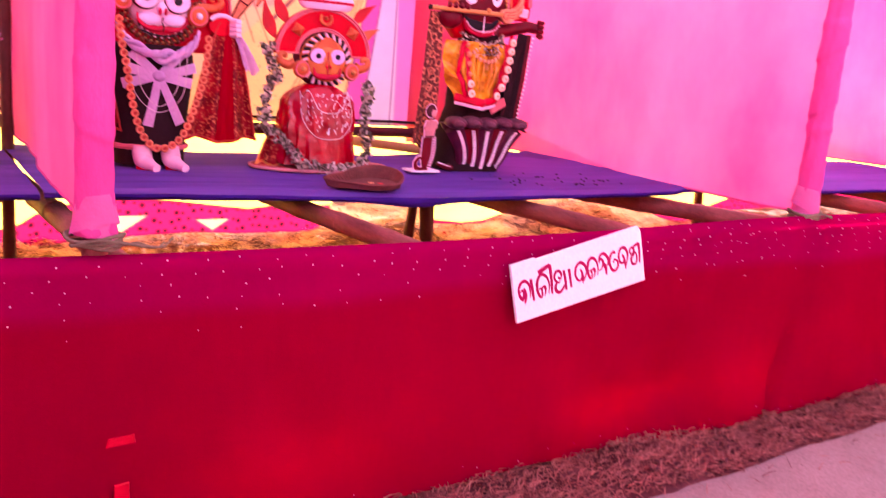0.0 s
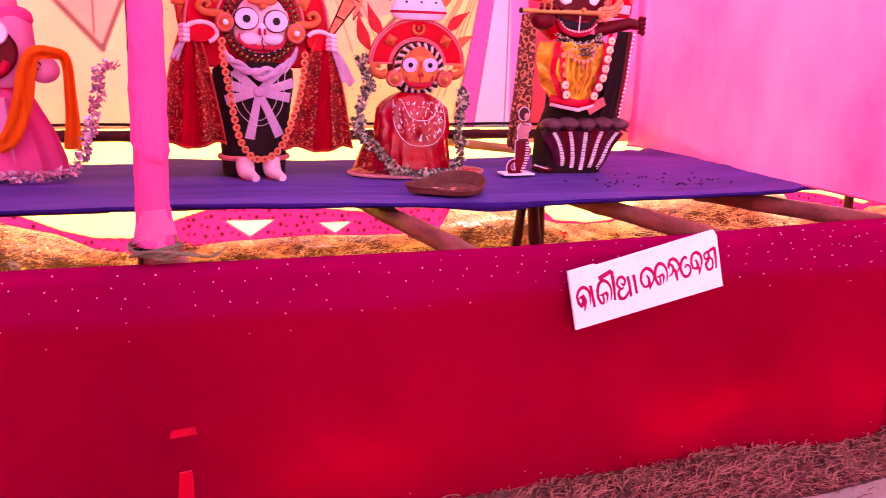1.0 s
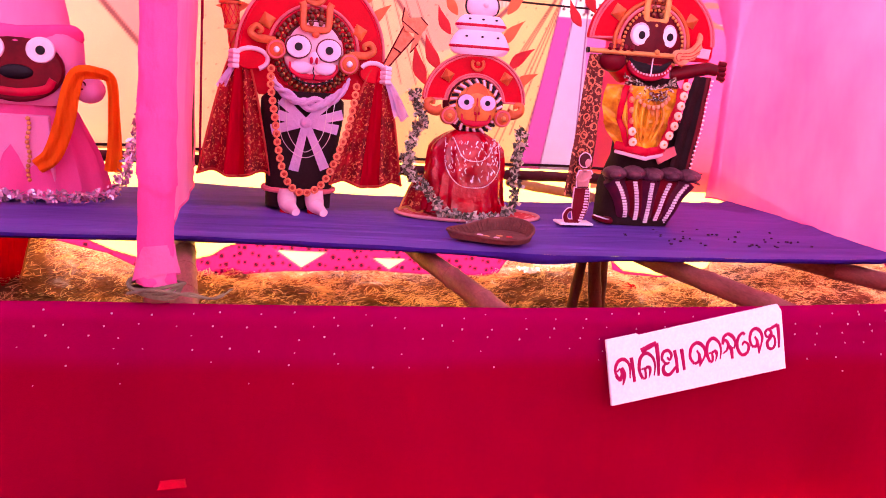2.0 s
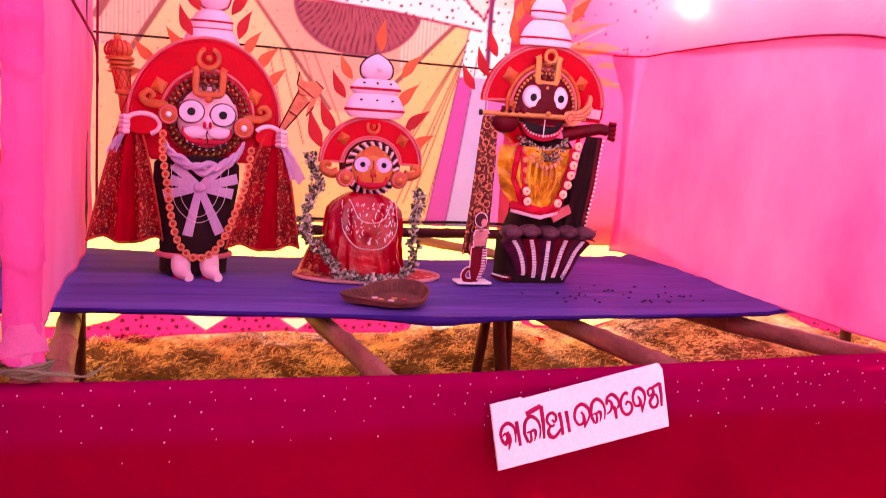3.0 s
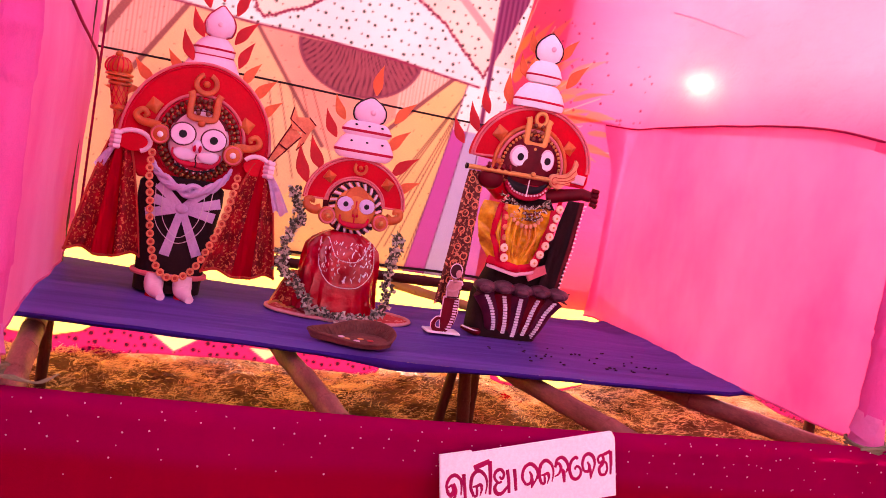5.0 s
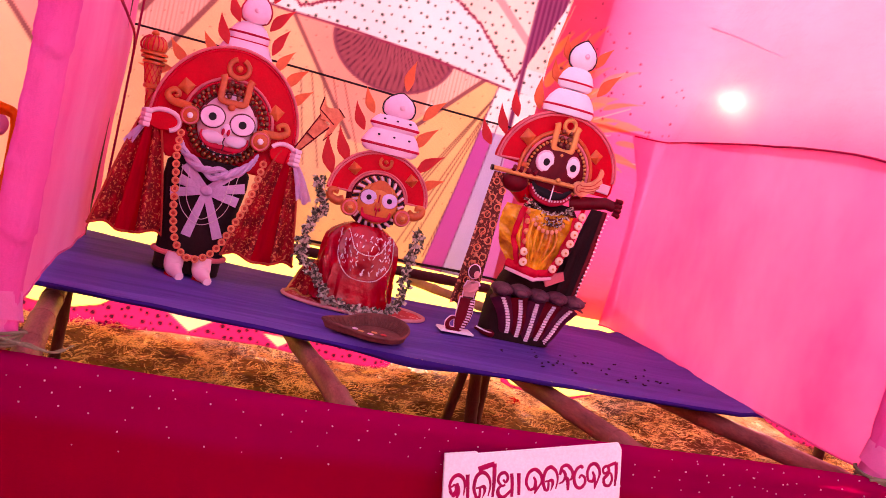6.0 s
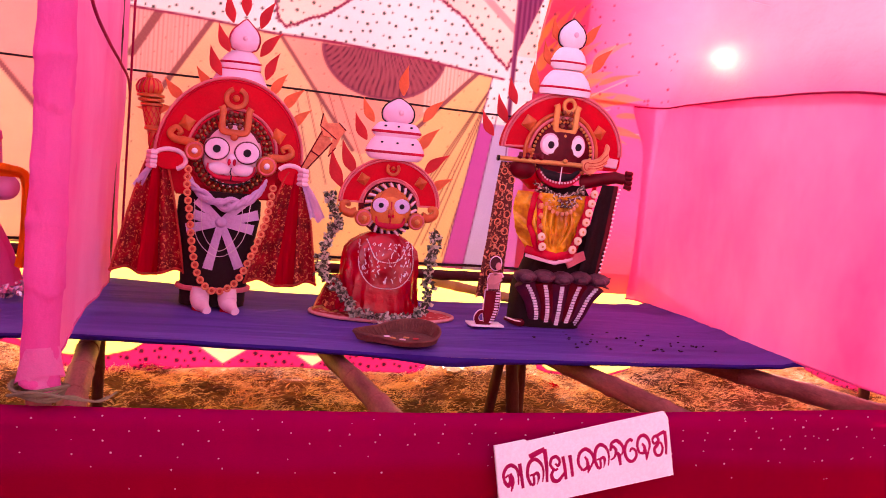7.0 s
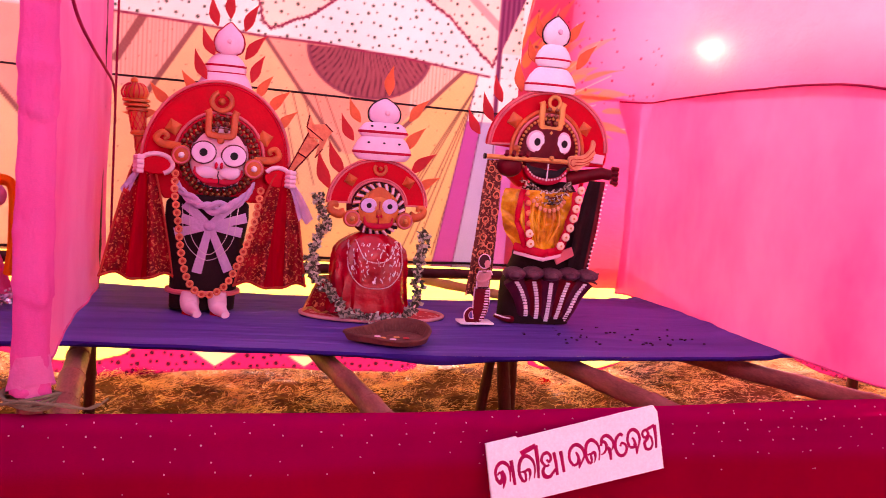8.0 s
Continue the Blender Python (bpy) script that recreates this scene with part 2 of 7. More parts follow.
    "flower_dark": solid("dull_green_petal", (0.13, 0.11, 0.06), (0.05, 0.045, 0.03), 0.3, spec=0.5),
    "flower_pale": solid("pale_foil_petal", (0.78, 0.68, 0.58), (0.48, 0.39, 0.30), 0.3, 0.15),
    "tinsel": solid("pink_foil_tinsel", (0.88, 0.50, 0.66), (0.65, 0.2, 0.4), 0.2, 0.6),
    "tinsel_white": solid("silver_foil_tinsel", (0.9, 0.8, 0.86), None, 0.15, 0.8),
    "orange_cloth": cloth("orange_scarf_cloth", (0.85, 0.17, 0.01), (0.7, 0.11, 0.01), 0.2, scale=8, folds=(2, 1, 0.4), fold_scale=22, bump=0.7),
    "gown": cloth("pink_gown_cloth", (0.85, 0.13, 0.36), (0.78, 0.09, 0.29), 0.15, scale=6, folds=(1, 1, 0.6), fold_scale=9, bump=0.35),
    "gown_pale": cloth("pale_pink_gown_cloth", (0.86, 0.34, 0.58), (0.8, 0.26, 0.48), 0.15, scale=6, folds=(1, 1, 0.6), fold_scale=9, bump=0.3),
    "lilac_cloth": cloth("lilac_cloth", (0.72, 0.48, 0.72), (0.6, 0.36, 0.6), 0.2, scale=9, fold_scale=22, bump=0.5),
    "red_cloth": cloth("red_cloth", (0.55, 0.008, 0.02), (0.42, 0.005, 0.015), 0.2, scale=9, folds=(3, 1, 0.4), fold_scale=20, bump=0.6),
    "mat": solid("red_mat", (0.62, 0.07, 0.06), (0.46, 0.04, 0.045), 0.8, scale=30, bump=0.6, spots=((0.75, 0.35, 0.3), 34, 0.56)),
    "mat_rim": solid("pink_mat_rim", (0.72, 0.3, 0.3), None, 0.8, bump=0.5),
    "crumb": solid("dark_petal_crumbs", (0.03, 0.012, 0.03), None, 0.8),
}


# ---------------------------------------------------------------- mesh kit
def upright(p):
    return p


HOME = [upright]   # how the things being built stand: moves their points to the place and lean they have


def stand(dx=0.0, dy=0.0, lean_x=0.0, lean_y=0.0, rise=0.0, foot=0.80, top=0.0, brow=1.54):
    """Sets place and lean for what follows: metres at the foot, and metres more for each metre of height; top: the same above the brow."""
    HOME[0] = lambda p: (p[0] + dx + lean_x * (p[2] - foot), p[1] + dy + lean_y * (p[2] - foot), p[2] + rise * max(0.0, p[2] - foot) + top * max(0.0, p[2] - brow))


class Shape:
    """Gathers vertices and faces, with a material slot for each face."""

    def __init__(self):
        self.v, self.f, self.m, self.flat = [], [], [], False

    def add(self, verts, faces, mi=0):
        o = len(self.v)
        self.v += [tuple(p) for p in verts]
        self.f += [tuple(i + o for i in q) for q in faces]
        self.m += [mi] * len(faces)
        return self

    def rings(self, rings, mi=0, close=True, caps=True):
        n = len(rings[0])
        faces = []
        for a in range(len(rings) - 1):
            for k in range(n if close else n - 1):
                b = (k + 1) % n
                faces.append((a * n + k, a * n + b, (a + 1) * n + b, (a + 1) * n + k))
        if caps and close:
            faces.append(tuple(range(n - 1, -1, -1)))
            faces.append(tuple((len(rings) - 1) * n + k for k in range(n)))
        return self.add([p for r in rings for p in r], faces, mi)

    def tube(self, pts, r, seg=8, mi=0, flat=1.0, caps=True):
        pts = [Vector(p) for p in pts]
        rings, side = [], None
        for i, p in enumerate(pts):
            d = (pts[min(i + 1, len(pts) - 1)] - pts[max(i - 1, 0)])
            d = d.normalized() if d.length > 1e-9 else Vector((0, 0, 1))
            if side is None:
                side = d.cross(Vector((0, 1, 0))) if abs(d.y) < 0.9 else d.cross(Vector((1, 0, 0)))
            side = (side - d * side.dot(d)).normalized()
            up = d.cross(side)
            rr = r[i] if isinstance(r, (list, tuple)) else (r(i / max(1, len(pts) - 1)) if callable(r) else r)
            rings.append([p + side * math.cos(a) * rr + up * math.sin(a) * rr * flat for a in (2 * math.pi * k / seg for k in range(seg))])
        return self.rings(rings, mi, caps=caps)

    def lathe(self, prof, c, seg=20, mi=0, sy=1.0, axis="z"):
        rings = []
        for r, h in prof:
            ring = []
            for k in range(seg):
                a = 2 * math.pi * k / seg
                x, y = r * math.cos(a), r * math.sin(a)
                ring.append((c[0] + x, c[1] + y * sy, c[2] + h) if axis == "z" else (c[0] + x, c[1] - h, c[2] + y * sy))
            rings.append(ring)
        return self.rings(rings, mi)

    def ball(self, c, rx, ry=None, rz=None, seg=12, rows=8, mi=0):
        ry, rz = ry or rx, rz or rx
        rings = []
        for j in range(rows + 1):
            t = math.pi * (0.04 + 0.92 * j / rows)
            rings.append([(c[0] + rx * math.sin(t) * math.cos(a), c[1] + ry * math.sin(t) * math.sin(a), c[2] - rz * math.cos(t))
                          for a in (2 * math.pi * k / seg for k in range(seg))])
        return self.rings(rings, mi)

    def coin(self, c, rx, rz=None, depth=0.006, seg=20, mi=0, dome=0.0):
        """A disc that faces -y, with a rounded rim; c is the middle of its back."""
        rz = rz or rx
        prof = [(1.0, 0), (1.0, depth * 0.6), (0.93, depth), (0.6, depth + dome * 0.7), (0.2, depth + dome)]
        rings = [[(c[0] + rx * s * math.cos(a), c[1] - h, c[2] + rz * s * math.sin(a)) for a in (2 * math.pi * k / seg for k in range(seg))] for s, h in prof]
        return self.rings(rings, mi)

    def plate(self, outline, y, depth, mi=0, bevel=0.004, side=None):
        """A board cut to an outline of (x, z), its front at y - depth, with a bevelled front edge."""
        n = len(outline)
        cx, cz = sum(p[0] for p in outline) / n, sum(p[1] for p in outline) / n
        inner = []
        for x, z in outline:
            d = math.hypot(x - cx, z - cz) or 1
            s = max(0.0, 1 - bevel / d)
            inner.append((cx + (x - cx) * s, cz + (z - cz) * s))
        rings = [[(x, y, z) for x, z in outline], [(x, y - depth + bevel, z) for x, z in outline], [(x, y - depth, z) for x, z in inner]]
        if side is None:
            return self.rings(rings, mi)
        self.rings(rings[:2], side, caps=False)
        return self.rings(rings[1:], mi, caps=False).add(rings[2], [tuple(range(n))], mi).add(rings[0], [tuple(range(n - 1, -1, -1))], side)

    def box(self, c, s, bevel=0.004, mi=0):
        x, y, z = (k / 2 for k in s)
        b = min(bevel, x * 0.9, y * 0.9, z * 0.9)
        rings = []
        for h, i in ((-z, b), (-z + b, 0), (z - b, 0), (z, b)):
            xx, yy = x - i, y - i
            rings.append([(c[0] + px, c[1] + py, c[2] + h) for px, py in
                          ((-xx + b, -yy), (xx - b, -yy), (xx, -yy + b), (xx, yy - b), (xx - b, yy), (-xx + b, yy), (-xx, yy - b), (-xx, -yy + b))])
        return self.rings(rings, mi)

    def sheet(self, nu, nv, fn, mi=0):
        verts = [fn(i / nu, j / nv) for j in range(nv + 1) for i in range(nu + 1)]
        w = nu + 1
        return self.add(verts, [(j * w + i, j * w + i + 1, (j + 1) * w + i + 1, (j + 1) * w + i) for j in range(nv) for i in range(nu)], mi)

    def mesh(self, name, mats, smooth=True, angle=40):
        me = bpy.data.meshes.new(name)
        me.from_pydata([HOME[0](p) for p in self.v], [], self.f)
        for k in mats if isinstance(mats, (list, tuple)) else [mats]:
            me.materials.append(M[k])
        me.polygons.foreach_set("material_index", self.m)
        me.update()
        if smooth:
            me.polygons.foreach_set("use_smooth", [True] * len(me.polygons))
            me.set_sharp_from_angle(angle=radians(angle))
        return me


def thing(name, label, category, base=(0, 0, 0), group="", kind=""):
    ob = new(name)
    ob.location = HOME[0](base)
    ob.empty_display_size = 0.05
    return tagged(ob, label, category, group, kind)


def part(name, shape, mats, parent, label=""):
    """One mesh object under a thing, or under a part of it; the shape is in world metres."""
    ob = new(name, shape.mesh(name, mats))
    ob.parent = parent
    if parent.type == "EMPTY":
        ob.matrix_parent_inverse = Matrix.Translation(-parent.location)
    return tagged(ob, label) if label else ob


def whole(name, shape, mats, label, category, group="", kind="", angle=40):
    return tagged(new(name, shape.mesh(name, mats, True, angle)), label, category, group, kind)


def spline(pts, n=8):
    """Points along a smooth line through pts."""
    P = [Vector(p) for p in pts]
    P = [P[0] * 2 - P[1]] + P + [P[-1] * 2 - P[-2]]
    out = []
    for i in range(1, len(P) - 2):
        for k in range(n):
            t = k / n
            a, b, c, d = P[i - 1:i + 3]
            out.append(0.5 * ((2 * b) + (c - a) * t + (2 * a - 5 * b + 4 * c - d) * t * t + (3 * b - a - 3 * c + d) * t ** 3))
    return out + [P[-2]]


def spline_loop(pts, n=3):
    """A closed outline in x and z, smoothed through its corners."""
    ring = [Vector((a, 0, b)) for a, b in pts]
    out, m = [], len(ring)
    for k in range(m):
        p0, p1, p2, p3 = ring[k - 1], ring[k], ring[(k + 1) % m], ring[(k + 2) % m]
        for j in range(n):
            t = j / n
            q = 0.5 * (2 * p1 + (p2 - p0) * t + (2 * p0 - 5 * p1 + 4 * p2 - p3) * t * t + (3 * p1 - p0 - 3 * p2 + p3) * t ** 3)
            out.append((q.x, q.z))
    return out


def arc(cx, cz, rx, rz, a0, a1, n=14):
    return [(cx + rx * math.cos(radians(a0 + (a1 - a0) * k / n)), cz + rz * math.sin(radians(a0 + (a1 - a0) * k / n))) for k in range(n + 1)]


def at_y(pts, y):
    return [(x, y, z) for x, z in pts]


def along(pts, gap):
    """Points evenly spaced along a line."""
    out, need = [], 0.0
    for a, b in zip(pts, pts[1:]):
        d = (b - a).length
        while need <= d:
            out.append(a.lerp(b, need / d if d else 0))
            need += gap
        need -= d
    return out


def rnd(a, b):
    return random.uniform(a, b)


def wob(x, y, s=1.0, seed=0.0):
    return noise.noise(Vector((x * s, y * s, seed)))


# ---------------------------------------------------------------- ground
def ground_height(x, y):
    h = 0.02 * wob(x, y, 2.3, 4.0) + 0.012 * wob(x, y, 9.0, 7.0)
    if y > 0.3:
        k = min(1.0, (y - 0.3) / 0.8)
        heap = 0.17 * math.exp(-((x - 2.05) / 0.38) ** 2 - ((y - 2.05) / 0.45) ** 2) + 0.11 * math.exp(-((x - 0.66) / 0.30) ** 2 - ((y - 1.9) / 0.35) ** 2)
        heap += 0.03 * math.exp(-((x + 0.25) / 0.2) ** 2 - ((y - 1.9) / 0.25) ** 2) + 0.19 * math.exp(-((x + 1.87) / 0.25) ** 2 - ((y - 2.0) / 0.4) ** 2)
        slope = 0.235 + 0.040 * min(1.0, max(0.0, (y - 1.3) / 0.7))
        h += k * (heap + slope + 0.028 * wob(x, y, 4.0, 1.0) + 0.026 * wob(x, y, 11.0, 2.0) + 0.016 * wob(x, y, 23.0, 6.0))
    return h if -0.9 < y else h * 0.3 - 0.03


def axis_steps(lo, hi, step, far):
    a = [lo + (hi - lo) * k / round((hi - lo) / step) for k in range(round((hi - lo) / step) + 1)]
    return [lo - far, lo - far / 8, lo - 2] + a + [hi + 2, hi + far / 8, hi + far]


gx, gy = axis_steps(-4.0, 6.0, 0.04, 300), axis_steps(-1.0, 3.4, 0.04, 300)
g = Shape()
g.add([(x, y, ground_height(x, y) if -4 <= x <= 6 and -1 <= y <= 3.4 else -0.02) for y in gy for x in gx], [])
for j in range(len(gy) - 1):
    for i in range(len(gx) - 1):
        a = j * len(gx) + i
        g.f.append((a, a + 1, a + len(gx) + 1, a + len(gx)))
        g.m.append(1 if gy[j] < 0.3 else 0)
whole("ground", g, ["soil", "verge"], "uneven earth covered with straw and dry grass", "ground", kind="structure")


def slab_edge(x):
    return -0.30 + 0.065 * (x - 0.7) + 0.02 * wob(x, 0, 3.0, 2.0) + 0.012 * wob(x, 0, 11.0, 5.0)


s = Shape()
xs = [-5 + 0.05 * k for k in range(241)]
rows = [[(x, slab_edge(x) + 0.004, -0.03) for x in xs], [(x, slab_edge(x), 0.008 + 0.004 * wob(x, 1, 6)) for x in xs],
        [(x, slab_edge(x) - 0.02, 0.018 + 0.003 * wob(x, 2, 6)) for x in xs], [(x, -1.2, 0.02) for x in xs], [(x, -5.5, 0.02) for x in xs]]
s.rings(rows, close=False)
whole("pavement", s, "cement", "smooth grey cement walkway with a broken edge", "pavement", kind="structure")


def blades(name, count, x0, x1, y0, y1, mats, length, lift, label, category, dens=None, width=(0.0015, 0.0034), dark_share=None):
    sh = Shape()
    for _ in range(count):
        x, y = rnd(x0, x1), rnd(y0, y1)
        if dens and random.random() > dens(x, y):
            continue
        z = ground_height(x, y) + rnd(0.0, 0.02)
        L, a, up = rnd(*length), rnd(0, 2 * math.pi), rnd(*lift)
        dx, dy = math.cos(a) * L, math.sin(a) * L
        w, px, py = rnd(*width), -math.sin(a), math.cos(a)
        bend = rnd(0.0, 0.5)
        c = []
        for t in (0, 0.5, 1):
            q = (x + dx * t + px * bend * L * t * (1 - t), y + dy * t + py * bend * L * t * (1 - t), z + up * L * (t - 0.4 * t * t) + 0.004)
            ww = w * (1 - 0.6 * t)
            c += [(q[0] - px * ww, q[1] - py * ww, q[2]), (q[0] + px * ww, q[1] + py * ww, q[2] + ww)]
        sh.add(c, [(0, 1, 3, 2), (2, 3, 5, 4)], (0 if random.random() > dark_share(x, y) else 1) if dark_share else random.randrange(len(mats)))
    return whole(name, sh, mats, label, category, kind="stuff")


# random dark straw, fewer at the back: sunlight put into the colour
blades("straw_litter", 320000, -2.4, 3.8, 0.95, 2.95, ["straw", "straw_dark"], (0.012, 0.046), (-0.05, 0.75), "loose golden straw strewn on the earth", "straw",
       lambda x, y: 0.22 + 0.9 * abs(wob(x, y, 2.2, 9.0)) + 0.5 * wob(x, y, 5.0, 3.0) + 0.5 * max(0.0, y - 1.6), width=(0.0009, 0.0022),
       dark_share=lambda x, y: 0.44 + 1.2 * wob(x, y, 4.6, 2.0) + 1.0 * wob(x, y, 13.0, 5.0) - 0.75 * max(0.0, y - 1.6) - 0.25 * max(0.0, x - 0.2))
blades("dry_grass_verge", 42000, -1.6, 3.6, -0.42, 0.06, ["dry_grass", "verge", "dry_grass"], (0.015, 0.055), (0.05, 0.9), "dry trampled grass beside the walkway", "grass",
       lambda x, y: min(1.0, 0.45 + 1.6 * abs(wob(x, y, 9.0, 3.0))) if y > slab_edge(x) + 0.01 else 0.015, width=(0.0010, 0.0026))


# ---------------------------------------------------------------- printed tent cloth
def seg_dist(X, Z, a, b):
    ax, az, bx, bz = *a, *b
    dx, dz = bx - ax, bz - az
    t = np.clip(((X - ax) * dx + (Z - az) * dz) / (dx * dx + dz * dz), 0, 1)
    return np.hypot(X - ax - t * dx, Z - az - t * dz)


def lay(C, mask, color):
    mask = np.clip(mask, 0, 1)[..., None]
    return C * (1 - mask) + np.array(color) * mask


def soft(d, w=0.003):
    return np.clip(0.5 - d / (2 * w), 0, 1)


def line_print(C, X, Z, a, b, w, color=(0.30, 0.09, 0.10)):
    return lay(C, soft(seg_dist(X, Z, a, b) - w), color)


def dots(X, Z, pitch, r, skew=0.5):
    row = np.floor(Z / pitch)
    col = np.floor(X / pitch + skew * (row % 2))
    jx, jz = np.sin(row * 12.99 + col * 78.23) * 0.20, np.sin(row * 39.34 + col * 11.13) * 0.20
    x = (X / pitch + skew * (row % 2)) % 1 - 0.5 - jx
    z = (Z / pitch) % 1 - 0.5 - jz
    return soft(np.hypot(x, z) * pitch - r * (1 + 0.25 * np.sin(row * 5.1 + col * 3.7)), 0.002)


def above(X, Z, pts):
    return soft(-(Z - np.interp(X, [p[0] for p in pts], [p[1] for p in pts])))


CREAM, BLUSH, SALMON, MILK = (0.80, 0.49, 0.27), (0.78, 0.40, 0.34), (0.80, 0.34, 0.26), (0.74, 0.71, 0.72)
PLUM, OCHRE, DOT = (0.20, 0.04, 0.08), (0.84, 0.54, 0.22), (0.06, 0.06, 0.05)


def print_main(X, Z):
    C = np.ones((*X.shape, 3)) * np.array(CREAM)
    # salmon field, hatched fields and slanting seams
    sal = soft(-(X - (-0.505 + (1.895 - Z) * 0.76))) * soft(X - (0.425 - (1.83 - Z) * 0.95)) * soft(1.40 + 0.25 * np.abs(X + 0.1) - Z)
    C = lay(C, sal * 0.9, SALMON)
    left = soft(X - (-0.804 - (1.906 - Z) * 0.607))
    hatch = 0.5 + 0.5 * np.sin(X * 2 * math.pi / 0.017)
    C = lay(C, left * soft(1.62 - Z), BLUSH)
    C = lay(C, left * soft(1.66 - Z) * np.clip(hatch - 0.55, 0, 1) * 1.2, (0.36, 0.13, 0.11))
    right = soft(-(X - (0.42 - (1.83 - Z) * 1.05)))
    C = lay(C, right * soft(X - 0.62), OCHRE)
    tri = soft(-(X - 0.17)) * soft(X - (0.44 - (1.83 - Z) * 1.05)) * soft(1.62 - Z)
    C = lay(C, tri, (0.88, 0.55, 0.42))
    C = lay(C, tri * np.clip(hatch - 0.5, 0, 1), (0.42, 0.18, 0.14))
    for a, b, w in (((-0.804, 1.906), (-1.00, 1.583), 0.012), ((-1.02, 1.92), (-1.12, 1.74), 0.018), ((-0.505, 1.895), (-0.14, 1.415), 0.009), ((0.425, 1.83), (-0.05, 1.33), 0.010)):
        C = line_print(C, X, Z, a, b, w, (0.26, 0.09, 0.09))
    for k in range(9):
        C = line_print(C, X, Z, (0.53, 1.83), (0.02 + 0.052 * k, 0.95 + 0.05 * (k % 3)), 0.0026, (0.16, 0.05, 0.05))
    for k in range(5):
        C = line_print(C, X, Z, (-0.42 + 0.05 * k, 1.66), (-0.32 + 0.07 * k, 1.25), 0.0024, (0.25, 0.07, 0.07))
    C = C * np.array((0.98, 0.90, 0.95))
    C = lay(C, dots(X, Z, 0.066, 0.0032) * 0.8, (0.22, 0.09, 0.07))
    fine = 0.5 + 0.5 * np.sin((X * 0.8 + Z) * 2 * math.pi / 0.021 + 2.5 * np.sin(X * 13))
    C = lay(C, np.clip(fine - 0.7, 0, 1) * 0.35, (0.55, 0.26, 0.16))
    # hanging bowl of pleats under the white valance
    bowl = soft((np.hypot((X + 0.025) / 0.285, (Z - 1.880) / 0.217) - 1) * 0.25, 0.006) * soft(Z - 1.880)
    pleat = 0.5 + 0.5 * np.sin(np.arctan2(X + 0.025, 2.08 - Z) * 92 + 2 * np.sin(Z * 31 + X * 9)) * (0.55 + 0.45 * np.sin(Z * 47 + np.sin(X * 83) * 3))
    C = lay(C, bowl, (0.30, 0.075, 0.10))
    C = lay(C, bowl * np.clip(pleat * 1.6 - 0.7, 0, 1) * 0.9, (0.06, 0.008, 0.025))
    rim = soft(np.abs(np.hypot((X + 0.025) / 0.285, (Z - 1.880) / 0.217) - 1) * 0.25 - 0.008, 0.003) * soft(Z - 1.880)
    C = lay(C, rim * 0.85, PLUM)
    # magenta and lavender bands beside the post
    low, high = np.clip((Z - 0.88) / 0.72, 0, 1.4), soft(1.60 - Z)
    m0, m1, m2 = 0.335 + 0.125 * low, 0.435 + 0.095 * low, 0.625 - 0.02 * low
    C = lay(C, soft(m0 - X) * soft(X - m1) * (1 - high), (0.46, 0.08, 0.34))
    C = lay(C, soft(m1 - X) * soft(X - m2) * (1 - high), (0.42, 0.36, 0.60))
    C = lay(C, soft(m2 - X) * soft(X - 0.72) * (1 - high), (0.55, 0.16, 0.46))
    up = soft(m0 - X) * soft(X - 0.74) * high
    C = lay(C, up, (0.93, 0.80, 0.78))
    for a, b in (((0.335, 0.88), (0.50, 1.83)), ((0.435, 0.88), (0.545, 1.70)), ((0.60, 0.9), (0.60, 1.83))):
        C = line_print(C, X, Z, a, b, 0.003, (0.18, 0.04, 0.14))
    C = lay(C, up * dots(X, Z, 0.05, 0.006), DOT)
    # white dotted valance and the blush cloth that hangs over it
    hem = [(-1.3, 1.945), (-1.09, 1.931), (-0.79, 1.915), (-0.53, 1.893), (-0.23, 1.888), (0.136, 1.864), (0.383, 1.835), (0.553, 1.815), (0.74, 1.81)]
    scal = [(-1.3, 2.33), (-0.95, 2.19), (-0.706, 2.104), (-0.536, 2.051), (-0.515, 1.956), (-0.477, 1.928), (-0.41, 1.962), (-0.288, 2.016), (-0.215, 2.074), (-0.142, 2.132), (-0.111, 2.126),
            (-0.04, 2.156), (0.115, 2.194), (0.226, 2.135), (0.339, 2.07), (0.428, 1.988), (0.518, 1.905), (0.563, 1.869), (0.59, 1.93), (0.74, 1.93)]
    w = above(X, Z, hem) * soft(X - 0.70)
    C = lay(C, w, MILK)
    v = above(X, Z, scal) * soft(X - 0.70)
    C = lay(C, v, (0.90, 0.62, 0.54))
    C = lay(C, w * dots(X, Z, 0.047, 0.0064), DOT)
    frill = 0.006 * np.sin(X * 210) * np.sin(Z * 190 + X * 60)
    for pts, wd, col in ((hem, 0.006, (0.26, 0.03, 0.08)), (scal, 0.007 + 0.7 * frill, (0.24, 0.03, 0.07))):
        for a, b in zip(pts, pts[1:]):
            if b[0] <= 0.72:
                C = line_print(C, X, Z, a, b, wd, col)
    C = line_print(C, X, Z, (0.25, 2.33), (0.62, 2.02), 0.018, (0.75, 0.3, 0.3))
    # plum drape gathered along the seam, then plain pink with painted wisps
    dr = soft(np.abs(X - (0.595 + 0.20 * np.clip(Z - 1.95, 0, 1))) - (0.012 + 0.20 * np.clip(Z - 1.94, 0, 0.3)))
    C = lay(C, dr * soft(1.62 - Z), (0.14, 0.02, 0.08))
    C = lay(C, dr * soft(1.62 - Z) * (0.5 + 0.5 * np.sin(X * 260)) * 0.5, (0.35, 0.1, 0.2))
    return C


